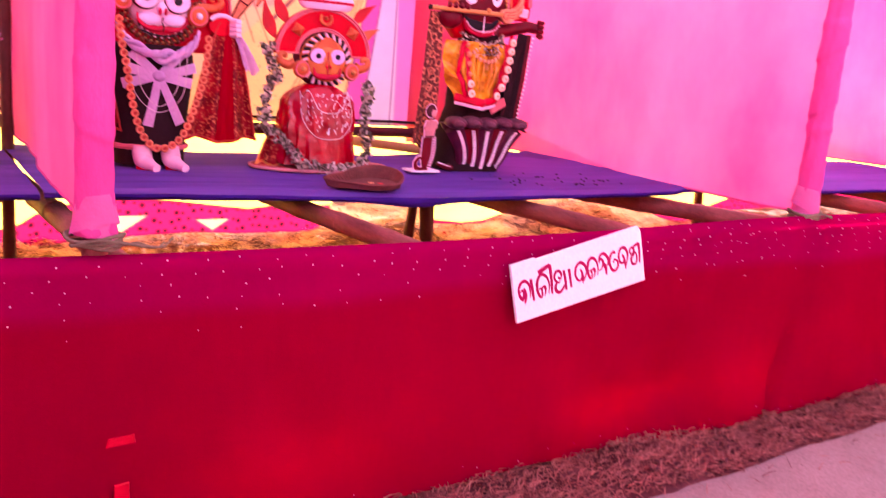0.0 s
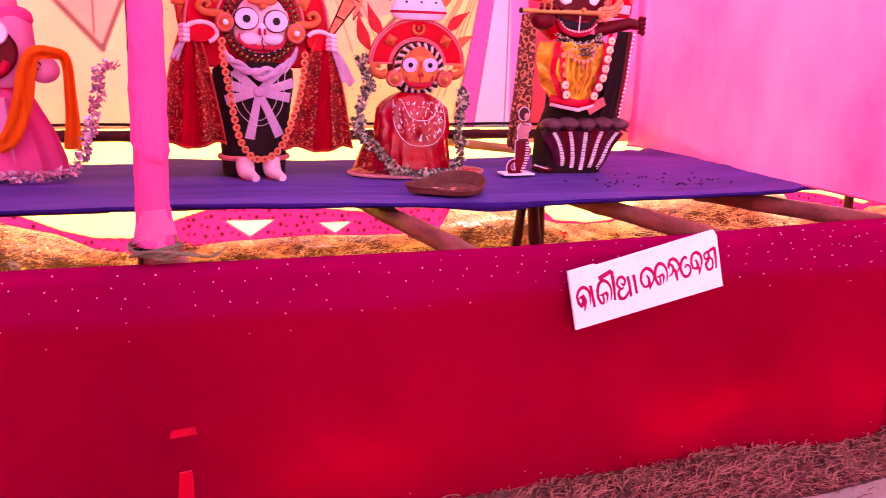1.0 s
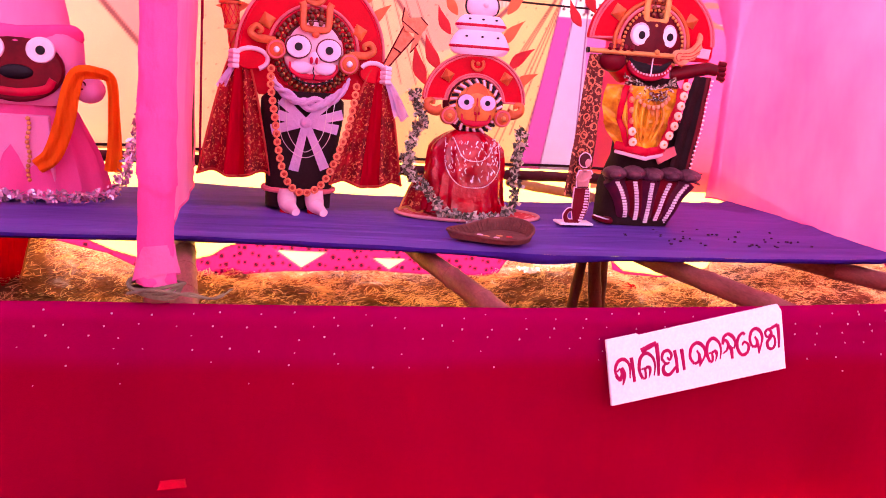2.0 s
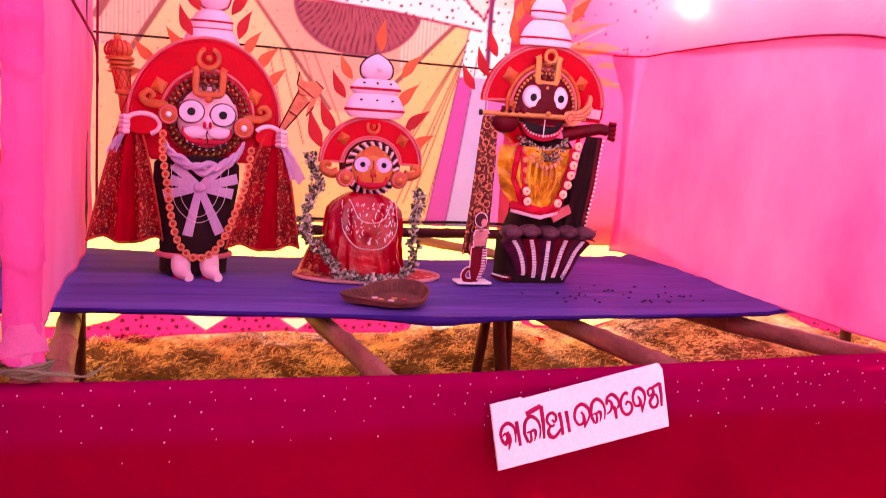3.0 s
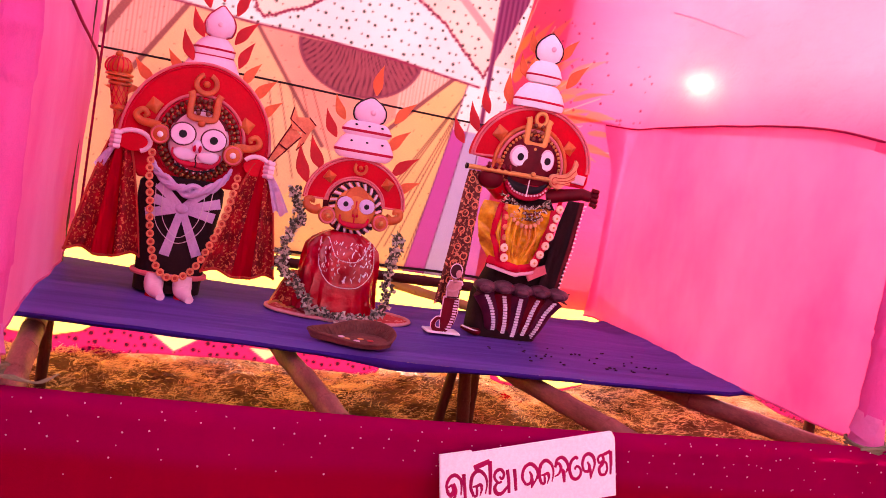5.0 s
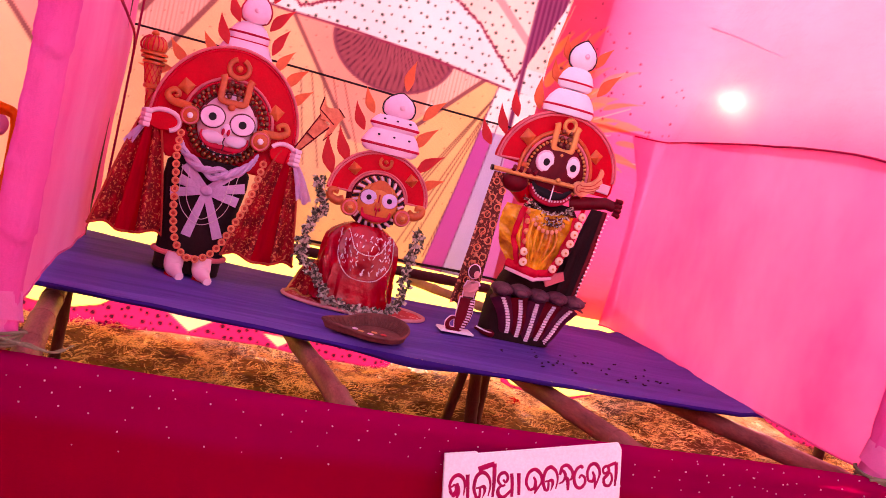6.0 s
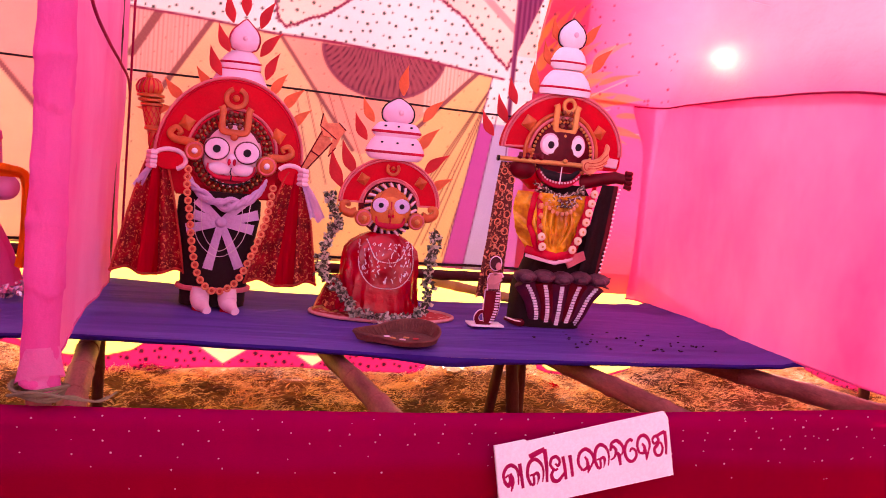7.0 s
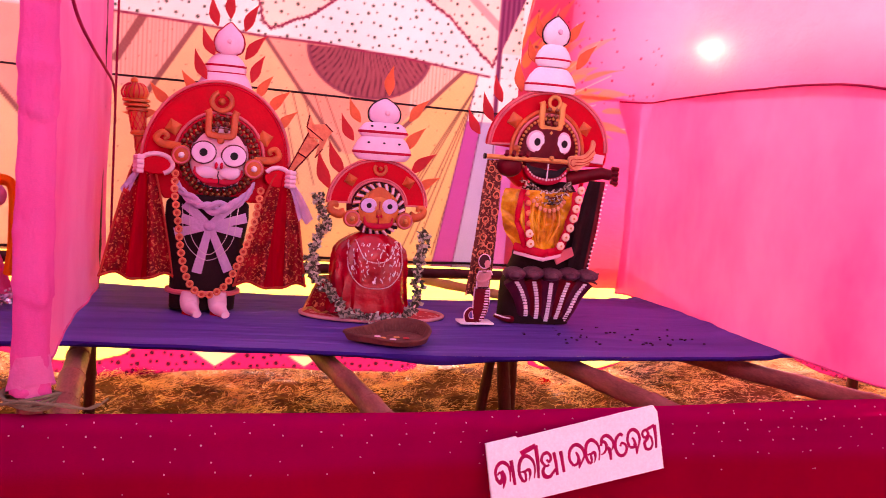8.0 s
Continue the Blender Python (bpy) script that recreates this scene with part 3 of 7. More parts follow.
def print_pink(X, Z):
    """Pink cloth that turns the corner; X runs along it. Painted flames and flecks fan out from behind the idol."""
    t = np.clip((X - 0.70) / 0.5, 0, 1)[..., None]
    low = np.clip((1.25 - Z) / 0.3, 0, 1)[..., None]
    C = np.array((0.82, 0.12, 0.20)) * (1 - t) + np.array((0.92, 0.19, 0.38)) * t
    # paler towards the top and front: sun through the cloth, put into the colour
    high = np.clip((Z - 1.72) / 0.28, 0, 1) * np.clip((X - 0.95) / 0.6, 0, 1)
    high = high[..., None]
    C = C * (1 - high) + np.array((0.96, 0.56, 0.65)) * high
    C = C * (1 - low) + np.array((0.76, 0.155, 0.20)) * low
    rng = random.Random(5)
    cx, cz = 0.66, 1.60
    for k in range(30):
        ang = radians(2 + 104 * (k + rng.uniform(-0.4, 0.4)) / 30)
        r0, ln, w = rng.uniform(0.26, 0.38) + 0.13 * (k % 2), rng.uniform(0.13, 0.24), rng.uniform(0.014, 0.027)
        ca, sa = math.cos(ang), math.sin(ang)
        a = (X - cx) * ca + (Z - cz) * sa - r0
        b = -(X - cx) * sa + (Z - cz) * ca + 0.25 * np.clip(a, 0, ln) ** 2 / ln
        u = np.clip(a / ln, 0, 1)
        leaf = soft(np.abs(b) - w * np.sin(math.pi * u ** 0.62) * (1 - 0.3 * u), 0.003) * soft(-a) * soft(a - ln)
        C = lay(C, leaf * rng.uniform(0.45, 0.85), (0.88, rng.uniform(0.26, 0.40), 0.08))
        if k % 4 == 0:
            C = line_print(C, X, Z, (cx + ca * (r0 + 0.3 * ln), cz + sa * (r0 + 0.3 * ln)), (cx + ca * (r0 + 1.5 * ln), cz + sa * (r0 + 1.5 * ln)), 0.0016, (0.93, 0.62, 0.45))
    for k in range(60):
        ang, r0 = radians(rng.uniform(5, 88)), rng.uniform(0.36, 0.86)
        C = lay(C, soft(np.hypot(X - cx - r0 * math.cos(ang), Z - cz - r0 * math.sin(ang)) - rng.uniform(0.003, 0.007)), (0.16, 0.03, 0.07))
    return C


def print_left(X, Z):
    C = np.ones((*X.shape, 3)) * np.array((0.82, 0.51, 0.30))
    swag = soft(-(Z - (1.24 + np.where(X < -1.27, (-1.27 - X) * 1.12, (X + 1.27) * 2.6))))
    C = lay(C, swag, (0.80, 0.34, 0.28))
    for a, b, w in (((-1.27, 1.235), (-1.95, 2.0), 0.012), ((-1.27, 1.235), (-1.16, 1.5), 0.010), ((-1.30, 1.3), (-1.30, 2.1), 0.004), ((-1.95, 2.0), (-3, 1.9), 0.01)):
        C = line_print(C, X, Z, a, b, w, (0.26, 0.09, 0.09))
    up = above(X, Z, [(-4, 1.92), (-1.1, 1.92)])
    C = lay(C, up, MILK)
    C = lay(C, up * dots(X, Z, 0.047, 0.0055), DOT)
    return C


def print_right(X, Z):
    C = np.ones((*X.shape, 3)) * np.array((0.90, 0.14, 0.36))
    return lay(C, soft(np.abs(Z - 1.77 - 0.01 * X) - 0.008), (0.45, 0.03, 0.14))


def outer_hem(X):
    """Height of the swagged lower hem of the yellow outer cloth."""
    under = ((-5.0, 0.4), (-1.72, 0.45), (-1.52, 0.40), (-1.36, 0.318), (-1.18, 0.282), (-0.95, 0.300), (-0.72, 0.325), (-0.5, 0.335), (-0.3, 0.34), (-0.05, 0.325), (0.33, 0.315), (0.39, 0.42), (0.43, 0.53), (0.90, 0.53),
             (0.95, 0.37), (1.02, 0.348), (1.22, 0.330), (1.38, 0.336), (1.49, 0.38), (1.56, 0.54), (2.48, 0.54), (2.60, 0.41), (2.78, 0.335), (2.96, 0.29), (3.10, 0.31), (3.2, 0.37), (6.5, 0.40))
    return np.interp(X, [k[0] for k in under], [k[1] for k in under])


def print_outer(X, Z):
    C = np.ones((*X.shape, 3)) * np.array((0.95, 0.82, 0.13))
    knots = ((-5.0, 0.45), (-2.1, 0.55), (-1.72, 0.51), (-1.6, 0.46), (-1.49, 0.41), (-1.36, 0.37), (-1.2, 0.36), (-1.06, 0.395), (-1.0, 0.435), (-0.85, 0.48), (-0.62, 0.51), (-0.4, 0.49), (-0.21, 0.465),
             (-0.04, 0.445), (0.13, 0.46), (0.3, 0.45), (0.6, 0.48), (0.9, 0.45), (1.01, 0.365), (1.22, 0.338), (1.36, 0.345), (1.54, 0.40), (1.7, 0.45), (2.6, 0.48), (2.8, 0.46), (3.16, 0.39), (3.6, 0.50), (4.0, 0.62), (6.5, 0.64))
    top = np.interp(X, [k[0] for k in knots], [k[1] for k in knots])
    low = outer_hem(X)
    band = soft(Z - top, 0.004) * soft(low - Z, 0.004)
    C = lay(C, band, (0.34, 0.012, 0.058))
    C = lay(C, band * dots(X, Z, 0.042, 0.0095), (0.03, 0.003, 0.010))
    for cx, slope, tip, rim_z in ((-0.645, 0.67, 0.345, 0.425), (-0.22, 0.65, 0.345, 0.40)):
        side = np.abs(X - cx) * slope - (Z - tip)
        C = lay(C, soft(side, 0.006) * soft(Z - rim_z), (0.52, 0.30, 0.16))
        C = lay(C, soft(np.abs(side) - 0.005) * soft(Z - rim_z - 0.01) * soft(tip - Z), (0.34, 0.015, 0.06))
    C = lay(C, soft(np.abs(Z - low) - 0.006), (0.16, 0.01, 0.03))
    C = lay(C, soft(np.abs(Z - top) - 0.006), (0.16, 0.01, 0.03))
    return C


def printed_sheet(name, x0, x1, z0, z1, step, y, pattern, label, wave=0.012, mat="print", bottom=None, side=None, cat="backdrop"):
    """A hung cloth with its print in a colour attribute; bottom(X) is its lower hem, side(X, Z) the plan (x, y) that it follows."""
    nx, nz = round((x1 - x0) / step), round((z1 - z0) / step)
    X, V = np.meshgrid(np.linspace(x0, x1, nx + 1), np.linspace(0, 1, nz + 1))
    lo = z0 if bottom is None else bottom(X)
    Z = lo + (z1 - lo) * V
    col = pattern(X, Z)
    Y = y + wave * (np.sin(X * 5.3 + Z * 0.8) * 0.6 + np.sin(X * 12.1 - Z * 1.9) * 0.3 + 0.4 * np.sin(Z * 4.0 + X))
    PX, PY = (X, Y) if side is None else side(X, Z)
    me = bpy.data.meshes.new(name)
    idx = np.arange((nx + 1) * (nz + 1)).reshape(nz + 1, nx + 1)
    quads = np.stack([idx[:-1, :-1], idx[:-1, 1:], idx[1:, 1:], idx[1:, :-1]], -1).reshape(-1, 4)
    me.from_pydata(np.stack([PX, PY, Z], -1).reshape(-1, 3).tolist(), [], quads.tolist())
    at = me.color_attributes.new("print", "FLOAT_COLOR", "POINT")
    at.data.foreach_set("color", np.concatenate([col.reshape(-1, 3), np.ones((X.size, 1))], 1).ravel().astype(np.float32))
    me.materials.append(M[mat])
    me.polygons.foreach_set("use_smooth", [True] * len(me.polygons))
    return tagged(new(name, me), label, cat, kind="structure")


def wall_seam(y):
    """Height of the seam along the pink partition."""
    return np.interp(y, [0.0, 0.15, 0.28, 0.38, 0.50, 0.68, 0.90, 1.20, 1.45, 1.70, 1.90], [1.715, 1.732, 1.752, 1.767, 1.777, 1.783, 1.785, 1.782, 1.776, 1.767, 1.756])


WALL_X, SIDE_END = 1.37, 3.04


def corner_radius(z):
    """How softly the pink cloth turns the corner at each height: slack at the hem, tight above it, wide at the top."""
    return np.interp(z, [0.80, 1.08, 1.30, 1.55, 1.78, 2.15], [0.055, 0.030, 0.030, 0.05, 0.14, 0.43])


def round_corner(S, Z):
    """Plan of the upper pink cloth: along the back, round a soft corner, then forward beside the platform."""
    R = corner_radius(Z)
    C, q = WALL_X + 0.015 - R, R * math.pi / 2
    a = np.clip((S - C) / q, 0, 1) * math.pi / 2
    fwd = np.clip((S - C - q) / (SIDE_END - C - q), 0, 1) * (1.854 - R)
    lap = 0.25 * np.clip(Z - 2.0, 0, 1) * np.clip((0.965 - S) / 0.4, 0, 1)
    ripple = 0.007 * np.sin(fwd * 5 + Z * 1.3) + 0.007 * np.sin(fwd * 3.1 - Z * 4.1) + 0.003 * np.sin(fwd * 11 + Z * 2.7)
    x = np.minimum(S, C) + lap + R * np.sin(a) + np.sin(a) * ripple
    return x, 1.884 - R * (1 - np.cos(a)) - fwd + 0.006 * np.sin(S * 9 + Z * 2) * np.cos(a)


def seam_along(S):
    return wall_seam(round_corner(S, np.full_like(S, 1.8))[1]) - 0.03 * np.clip((S - 1.62) / 0.2, 0, 1)


printed_sheet("backdrop", -1.16, 0.96, 0.895, 2.72, 0.006, 1.90, print_main, "cream tent cloth printed with swags, stripes and dots")
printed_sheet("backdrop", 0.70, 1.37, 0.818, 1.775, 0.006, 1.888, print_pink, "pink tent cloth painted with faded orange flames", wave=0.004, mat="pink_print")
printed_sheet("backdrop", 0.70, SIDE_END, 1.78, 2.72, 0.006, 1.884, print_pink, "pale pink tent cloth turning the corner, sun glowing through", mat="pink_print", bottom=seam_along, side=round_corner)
printed_sheet("backdrop", -4.05, -1.165, 0.895, 2.72, 0.008, 1.90, print_left, "cream tent cloth printed with a pink pointed swag")
printed_sheet("backdrop", 0.90, 6.0, 0.83, 2.72, 0.03, 1.935, print_right, "plain pink tent cloth with one seam", mat="pink_veil")
printed_sheet("backdrop", -5.0, 6.5, 0.3, 0.95, 0.007, 2.08, print_outer, "sunlit yellow tent wall with a pink dotted border", wave=0.02, mat="print_sunny", bottom=outer_hem)


# ---------------------------------------------------------------- unseen roof and closing walls, added to tint and hold back light
def cloth_wall(name, fn, nu, nv, mat, label, cat="tent wall"):
    return whole(name, Shape().sheet(nu, nv, fn), mat, label, cat, kind="structure")


cloth_wall("ceiling", lambda u, v: (-5.5 + 12 * u, -4.9 + 7.9 * v, 2.78 + 0.08 * math.sin(u * 15) * math.sin(v * 9) + 0.1 * v), 60, 40, "pink_roof", "unseen thin pink tent roof cloth", "tent roof")
cloth_wall("wall_front", lambda u, v: (-5.5 + 12 * u, -4.9 + 0.03 * math.sin(u * 60), 2.8 * v), 160, 4, "pink_thin", "unseen pink cloth added to close the walkway")
# unseen; set nearer and denser to darken the left side
cloth_wall("wall_west", lambda u, v: (-4.1 + 0.03 * math.sin(u * 50), -4.9 + 7.9 * u, 2.8 * v), 120, 4, "pink_wall", "unseen pink cloth added to close the walkway")
cloth_wall("wall_east", lambda u, v: (6.5 + 0.03 * math.sin(u * 50), -4.9 + 7.9 * u, 2.8 * v), 120, 4, "pink_thin", "unseen pink cloth added to close the walkway")


# ---------------------------------------------------------------- partitions between the booths
def partition(x, y0, y1, zb0, zb1, ztop, label, seam=None, edge="red_cord", front=0.0, turn=None):
    p = thing("partition_cloth", label, "partition", (x, (y0 + y1) / 2, zb0))

    def fn(lo, hi):
        def f(u, v):
            y = y0 + (y1 - y0) * (min(1.0, u / 0.70) if turn else u)
            a, b = lo(y), hi(y)
            z = a + (b - a) * v
            r, bend = (float(turn(z)), min(1.0, max(0.0, (u - 0.70) / 0.30)) * math.pi / 2) if turn else (0.0, 0.0)
            if r:
                y = y0 + (y1 - r - y0) * min(1.0, u / 0.70) + r * math.sin(bend)
            return (x - r * (1 - math.cos(bend)) + front * max(0.0, 1 - (y - y0) / 0.22) ** 2 + 0.008 * math.sin(y * 5 + z * 1.3) + 0.014 * wob(y, z, 2.2, 8) + 0.006 * wob(y, z * 0.5, 7, 3) + 0.002 * wob(y, z * 0.7, 21, 5), y, z)
        return f

    def bottom(y):
        return zb0 + (zb1 - zb0) * (y - y0) / (y1 - y0)
    top = seam if seam else (lambda y: ztop)
    part("lower_cloth" if seam else "cloth", Shape().sheet(80, 50, fn(bottom, top)), "pink_wall", p)
    if seam:
        part("seam", Shape().tube([Vector(fn(top, top)(k / 50, 0)) + Vector((-0.006, -0.003, 0)) for k in range(50)], 0.0042, 6), "red_cord", p, "dark crimson seam cord")
    part("hem_cord", Shape().tube([fn(bottom, bottom)(k / 50, 0) for k in range(51)], 0.004, 6), "hem_pink", p)
    if edge:
        part("edge_cord", Shape().tube([(x + 0.014, y1 - 0.012, zb1 + (ztop - zb1) * k / 20) for k in range(21)], 0.005, 6), edge, p, "crimson edge cord")
    return p


pl = partition(-1.125, 0.06, 1.86, 0.80, 0.85, 2.72, "pink cloth partition hung beside the platform")
part("sagging_cord", Shape().tube(spline([(-1.108, 0.25, 1.86), (-1.106, 0.52, 1.745), (-1.108, 0.95, 1.69), (-1.106, 1.35, 1.65), (-1.105, 1.70, 1.60), (-1.108, 1.84, 1.46)], 8), 0.005, 6), "red_cord", pl,
     "dark crimson sagging cord")
pr = partition(WALL_X, 0.03, 1.886, 0.796, 0.796, 2.72, "bright pink cloth partition hanging beside the platform, seamed at the top",
               seam=lambda y: float(wall_seam(y)) + 0.003, edge="", front=0.06, turn=corner_radius)
# streak of sunlight on the upper cloth, drawn as a pale strip
part("sun_streak", Shape().tube(spline([(1.352, 1.80, 2.35), (1.350, 1.50, 2.28), (1.350, 1.25, 2.21), (1.352, 1.02, 2.145)], 6), [0.001, 0.002, 0.003, 0.004, 0.005, 0.005, 0.005, 0.005, 0.005, 0.005, 0.005, 0.004, 0.004, 0.004, 0.003, 0.003, 0.002, 0.002, 0.001], 6, flat=0.4), "fold", pr, "pale strip drawn for a streak of sunlight")
partition(3.95, 0.08, 1.80, 0.81, 0.80, 2.72, "pink cloth partition of the neighbouring booth", edge="")
partition(-3.70, 0.08, 1.60, 0.81, 0.85, 2.72, "pink cloth partition of the neighbouring booth")


# ---------------------------------------------------------------- bamboo
def bamboo_shape(a, b, r, nodes=0.27, seg=12, bow=0.0, taper=0.1):
    a, b = Vector(a), Vector(b)
    L = (b - a).length
    pts, rad = [], []
    n = max(8, int(L / 0.04))
    for k in range(n + 1):
        t = k / n
        p = a.lerp(b, t)
        pts.append(p + Vector((bow * math.sin(t * math.pi) + 0.004 * wob(t * L, a.x, 2.0, 3.0), 0, 0.004 * wob(t * L, a.y, 2.0, 6.0))))
        near = abs(((t * L + 0.1) / nodes) % 1 - 0.5)
        rad.append(r * (1 - taper * t) * (1 + (0.09 if near > 0.43 else 0.0) + 0.03 * wob(t * L, r, 5.0, 2.0)))
    return Shape().tube(pts, rad, seg)


def bamboo(name, a, b, r, label, cat="bamboo pole", mat="bamboo", group="", bow=0.0):
    th = thing(name, label, cat, a, group)
    part("cane", bamboo_shape(a, b, r, bow=bow), mat, th)
    a, b = Vector(a), Vector(b)
    L = (b - a).length
    d = (b - a).normalized()
    k = 0
    while 0.17 + 0.27 * k < L:
        c = a + d * (0.17 + 0.27 * k)
        off = Vector((bow * math.sin((0.17 + 0.27 * k) / L * math.pi), 0, 0))
        part("node_ring", Shape().tube([c + off - d * 0.005, c + off + d * 0.005], r * (1.08 - 0.1 * k * 0.27 / L), 12), mat, th)
        k += 1
    return th


JO = "joists under the platform"
for a, b, r in (((-1.062, 0.075, 0.712), (-1.17, 1.86, 0.700), 0.036), ((-0.245, 0.075, 0.712), (-0.43, 1.86, 0.700), 0.033), ((0.655, 0.075, 0.712), (0.39, 1.86, 0.700), 0.035),
                ((1.515, 0.075, 0.712), (0.78, 1.86, 0.700), 0.036), ((2.62, 0.075, 0.712), (2.35, 1.86, 0.70), 0.036), ((3.3, 0.075, 0.712), (3.0, 1.86, 0.70), 0.036),
                ((-1.95, 0.075, 0.712), (-2.05, 1.86, 0.700), 0.034), ((-2.9, 0.075, 0.712), (-2.95, 1.86, 0.700), 0.034)):
    bamboo("bamboo_joist", a, b, r, "reddish-brown bamboo joist running under the platform", "bamboo pole", group=JO)
LEG = "legs under the platform"
for a, b, r in (((-1.148, 1.60, 0.0), (-1.152, 1.62, 2.75), 0.023), ((0.63, 1.40, 0.0), (0.535, 1.40, 0.735), 0.030), ((0.44, 1.42, 0.0), (0.545, 1.46, 0.735), 0.024),
                ((0.66, 1.50, 0.0), (0.64, 1.50, 0.735), 0.021), ((2.62, 1.62, 0.0), (2.60, 1.62, 0.735), 0.030), ((-2.6, 1.62, 0.0), (-2.6, 1.62, 0.735), 0.028),
                ((-3.75, 1.66, 0), (-3.75, 1.66, 2.75), 0.028)):
    tall = b[2] > 2
    bamboo("bamboo_post" if tall else "bamboo_prop", a, b, r, "dark tall bamboo post at the back of the booth" if tall else "dark bamboo prop standing in the straw", "bamboo pole", "bamboo_up", "" if tall else LEG)
bamboo("back_bar", (-4.05, 1.865, 0.868), (0.80, 1.865, 0.868), 0.026, "dark maroon bamboo bar below the backdrop", "bamboo pole", "bar")
bamboo("bamboo_brace", (0.30, 1.93, 0.825), (0.58, 1.52, 0.825), 0.022, "pale tan bamboo brace behind the platform", "bamboo pole", "bamboo_tan")
whole("backdrop_rope", Shape().tube([(-4 + 0.1 * k, 1.872, 0.916 + 0.003 * math.sin(k)) for k in range(49)], 0.006, 6), "cord", "black rope along the bottom hem of the backdrop", "rope")
whole("cross_rope", Shape().tube([(-4 + 0.1 * k, 1.875, 1.653 - 0.012 * (-4 + 0.1 * k) + 0.003 * math.sin(k * 0.4)) for k in range(48)], 0.0045, 6), "cord", "thin black rope stretched across the backdrop", "rope")


# ---------------------------------------------------------------- platform
def deck(x0, x1, label):
    d = thing("platform", label, "platform", ((x0 + x1) / 2, 1.1, 0.745))
    for k in range(6):
        y = 0.75 + 0.150 * k
        part("plank", Shape().box(((x0 + x1) / 2, y + 0.07, 0.760), (x1 - x0 - 0.16, 0.138, 0.026), 0.004), "plank", d)

    def f(u, v):
        x = x0 + (x1 - x0) * u
        sag = 0.022 * math.sin(min(1, max(0, (x + 1.15) / 2.5)) * math.pi) if x0 < 0 < x1 else 0.01
        far = 0.18 * min(1.2, ((x - 0.05) / 1.25) ** 2) if x0 < 0 < x1 else 0.0
        push = 0.035 * min(1.0, max(0.0, (0.1 - x) / 0.9))
        y = 0.60 + push + v * (0.97 - push + far)
        edge = max(0.0, 1 - v / 0.05)
        z = 0.790 - sag * (1 - v) ** 2 * 0.5 + 0.004 * wob(x * 0.7, y * 6, 2.0, 3.0) + 0.002 * wob(x * 3, y * 14, 2.0, 5.0)
        z += 0.012 * math.exp(-((x - 0.5) / 0.42) ** 2 - ((y - 1.02) / 0.28) ** 2)
        z += 0.034 * abs(wob(x * 0.4 + y * 0.5, y * 8, 2.2, 8.0)) * min(1.0, max(0.0, (x - 0.45) / 0.4)) * min(1.0, max(0.0, (y - 1.2) / 0.35)) * min(1.0, max(0.0, (1.31 - x) / 0.15)) if x1 < 2 else 0.0
        z += 0.34 * push * (1 - v) ** 2
        if x1 < 2:
            z += 0.012 * min(1.0, max(0.0, (x - 1.31) / 0.06))
        if edge > 0:
            z -= 0.008 * edge * edge
        return (x, y + (0.02 * wob(x, 0, 1.3, 2.0) if v < 0.4 else 0) - 0.012 * math.sin(u * math.pi), z)
    part("cloth_top", Shape().sheet(150, 70, f), "blue", d, "blue-violet stretched cloth with fine creases")

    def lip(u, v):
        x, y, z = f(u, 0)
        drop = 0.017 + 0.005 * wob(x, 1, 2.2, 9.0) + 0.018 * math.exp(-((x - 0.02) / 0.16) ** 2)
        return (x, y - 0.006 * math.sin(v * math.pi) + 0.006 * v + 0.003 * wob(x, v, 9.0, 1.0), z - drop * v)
    # same cloth as the top; the front's shade is put into its colour
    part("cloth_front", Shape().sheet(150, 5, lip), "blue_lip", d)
    return d


deck(-1.155, 1.45, "low display platform covered with stretched blue cloth")
deck(-3.70, -1.165, "neighbouring display platform covered with blue cloth")
deck(2.2, 3.95, "neighbouring display platform covered with blue cloth")
cr = Shape()
for _ in range(44):
    x, y = rnd(0.42, 1.12), rnd(0.70, 1.0)
    cr.ball((x, y, 0.795), rnd(0.004, 0.010), rnd(0.003, 0.006), 0.003, 6, 3)
whole("petal_crumbs", cr, "crumb", "dark dried petals scattered on the blue cloth", "petals", kind="stuff")


# ---------------------------------------------------------------- cloth barrier
def rail_top(x):
    return float(np.interp(x, [-4, -1.3, -0.9, -0.2, 0.4, 1.1, 1.5, 4], [0.755, 0.757, 0.753, 0.752, 0.762, 0.782, 0.788, 0.775]))


def drape_y(x, z):
    k = min(1.0, (0.78 - z) / 0.3)
    low = min(1.0, max(0.0, (0.5 - z) / 0.3)) * min(1.0, 0.2 + max(0.0, z) / 0.2)
    folds = low * (0.060 * wob(x, z * 0.3, 2.2, 4.0) + 0.020 * wob(x + 0.5 * z, z * 0.4, 5.0, 6.0))
    crease = 0.030 * math.exp(-((x - 1.31 - 0.10 * z) / 0.030) ** 2) * min(1.0, max(0.0, (0.45 - z) / 0.25))
    ruck = 0.006 * wob(x * 0.6, z * 22, 2.0, 2.0) * math.exp(-((z - 0.69) / 0.06) ** 2) * (0.35 + math.exp(-((x - 0.75) / 0.35) ** 2))
    return -0.006 + folds + crease - ruck + k * (0.012 * math.sin(x * 4.1 + z) + 0.010 * wob(x, z * 0.6, 2.1, 3.0) + 0.004 * wob(x, z, 9.0, 1.0)) - 0.01 * k


bar = thing("cloth_barrier", "crimson cloth barrier draped over a bamboo rail", "barrier", (0, 0.03, 0))


def band_edge(x):
    return 0.625 + 0.03 * wob(x, 0, 1.7, 1.0) + 0.012 * math.sin(x * 2.3)


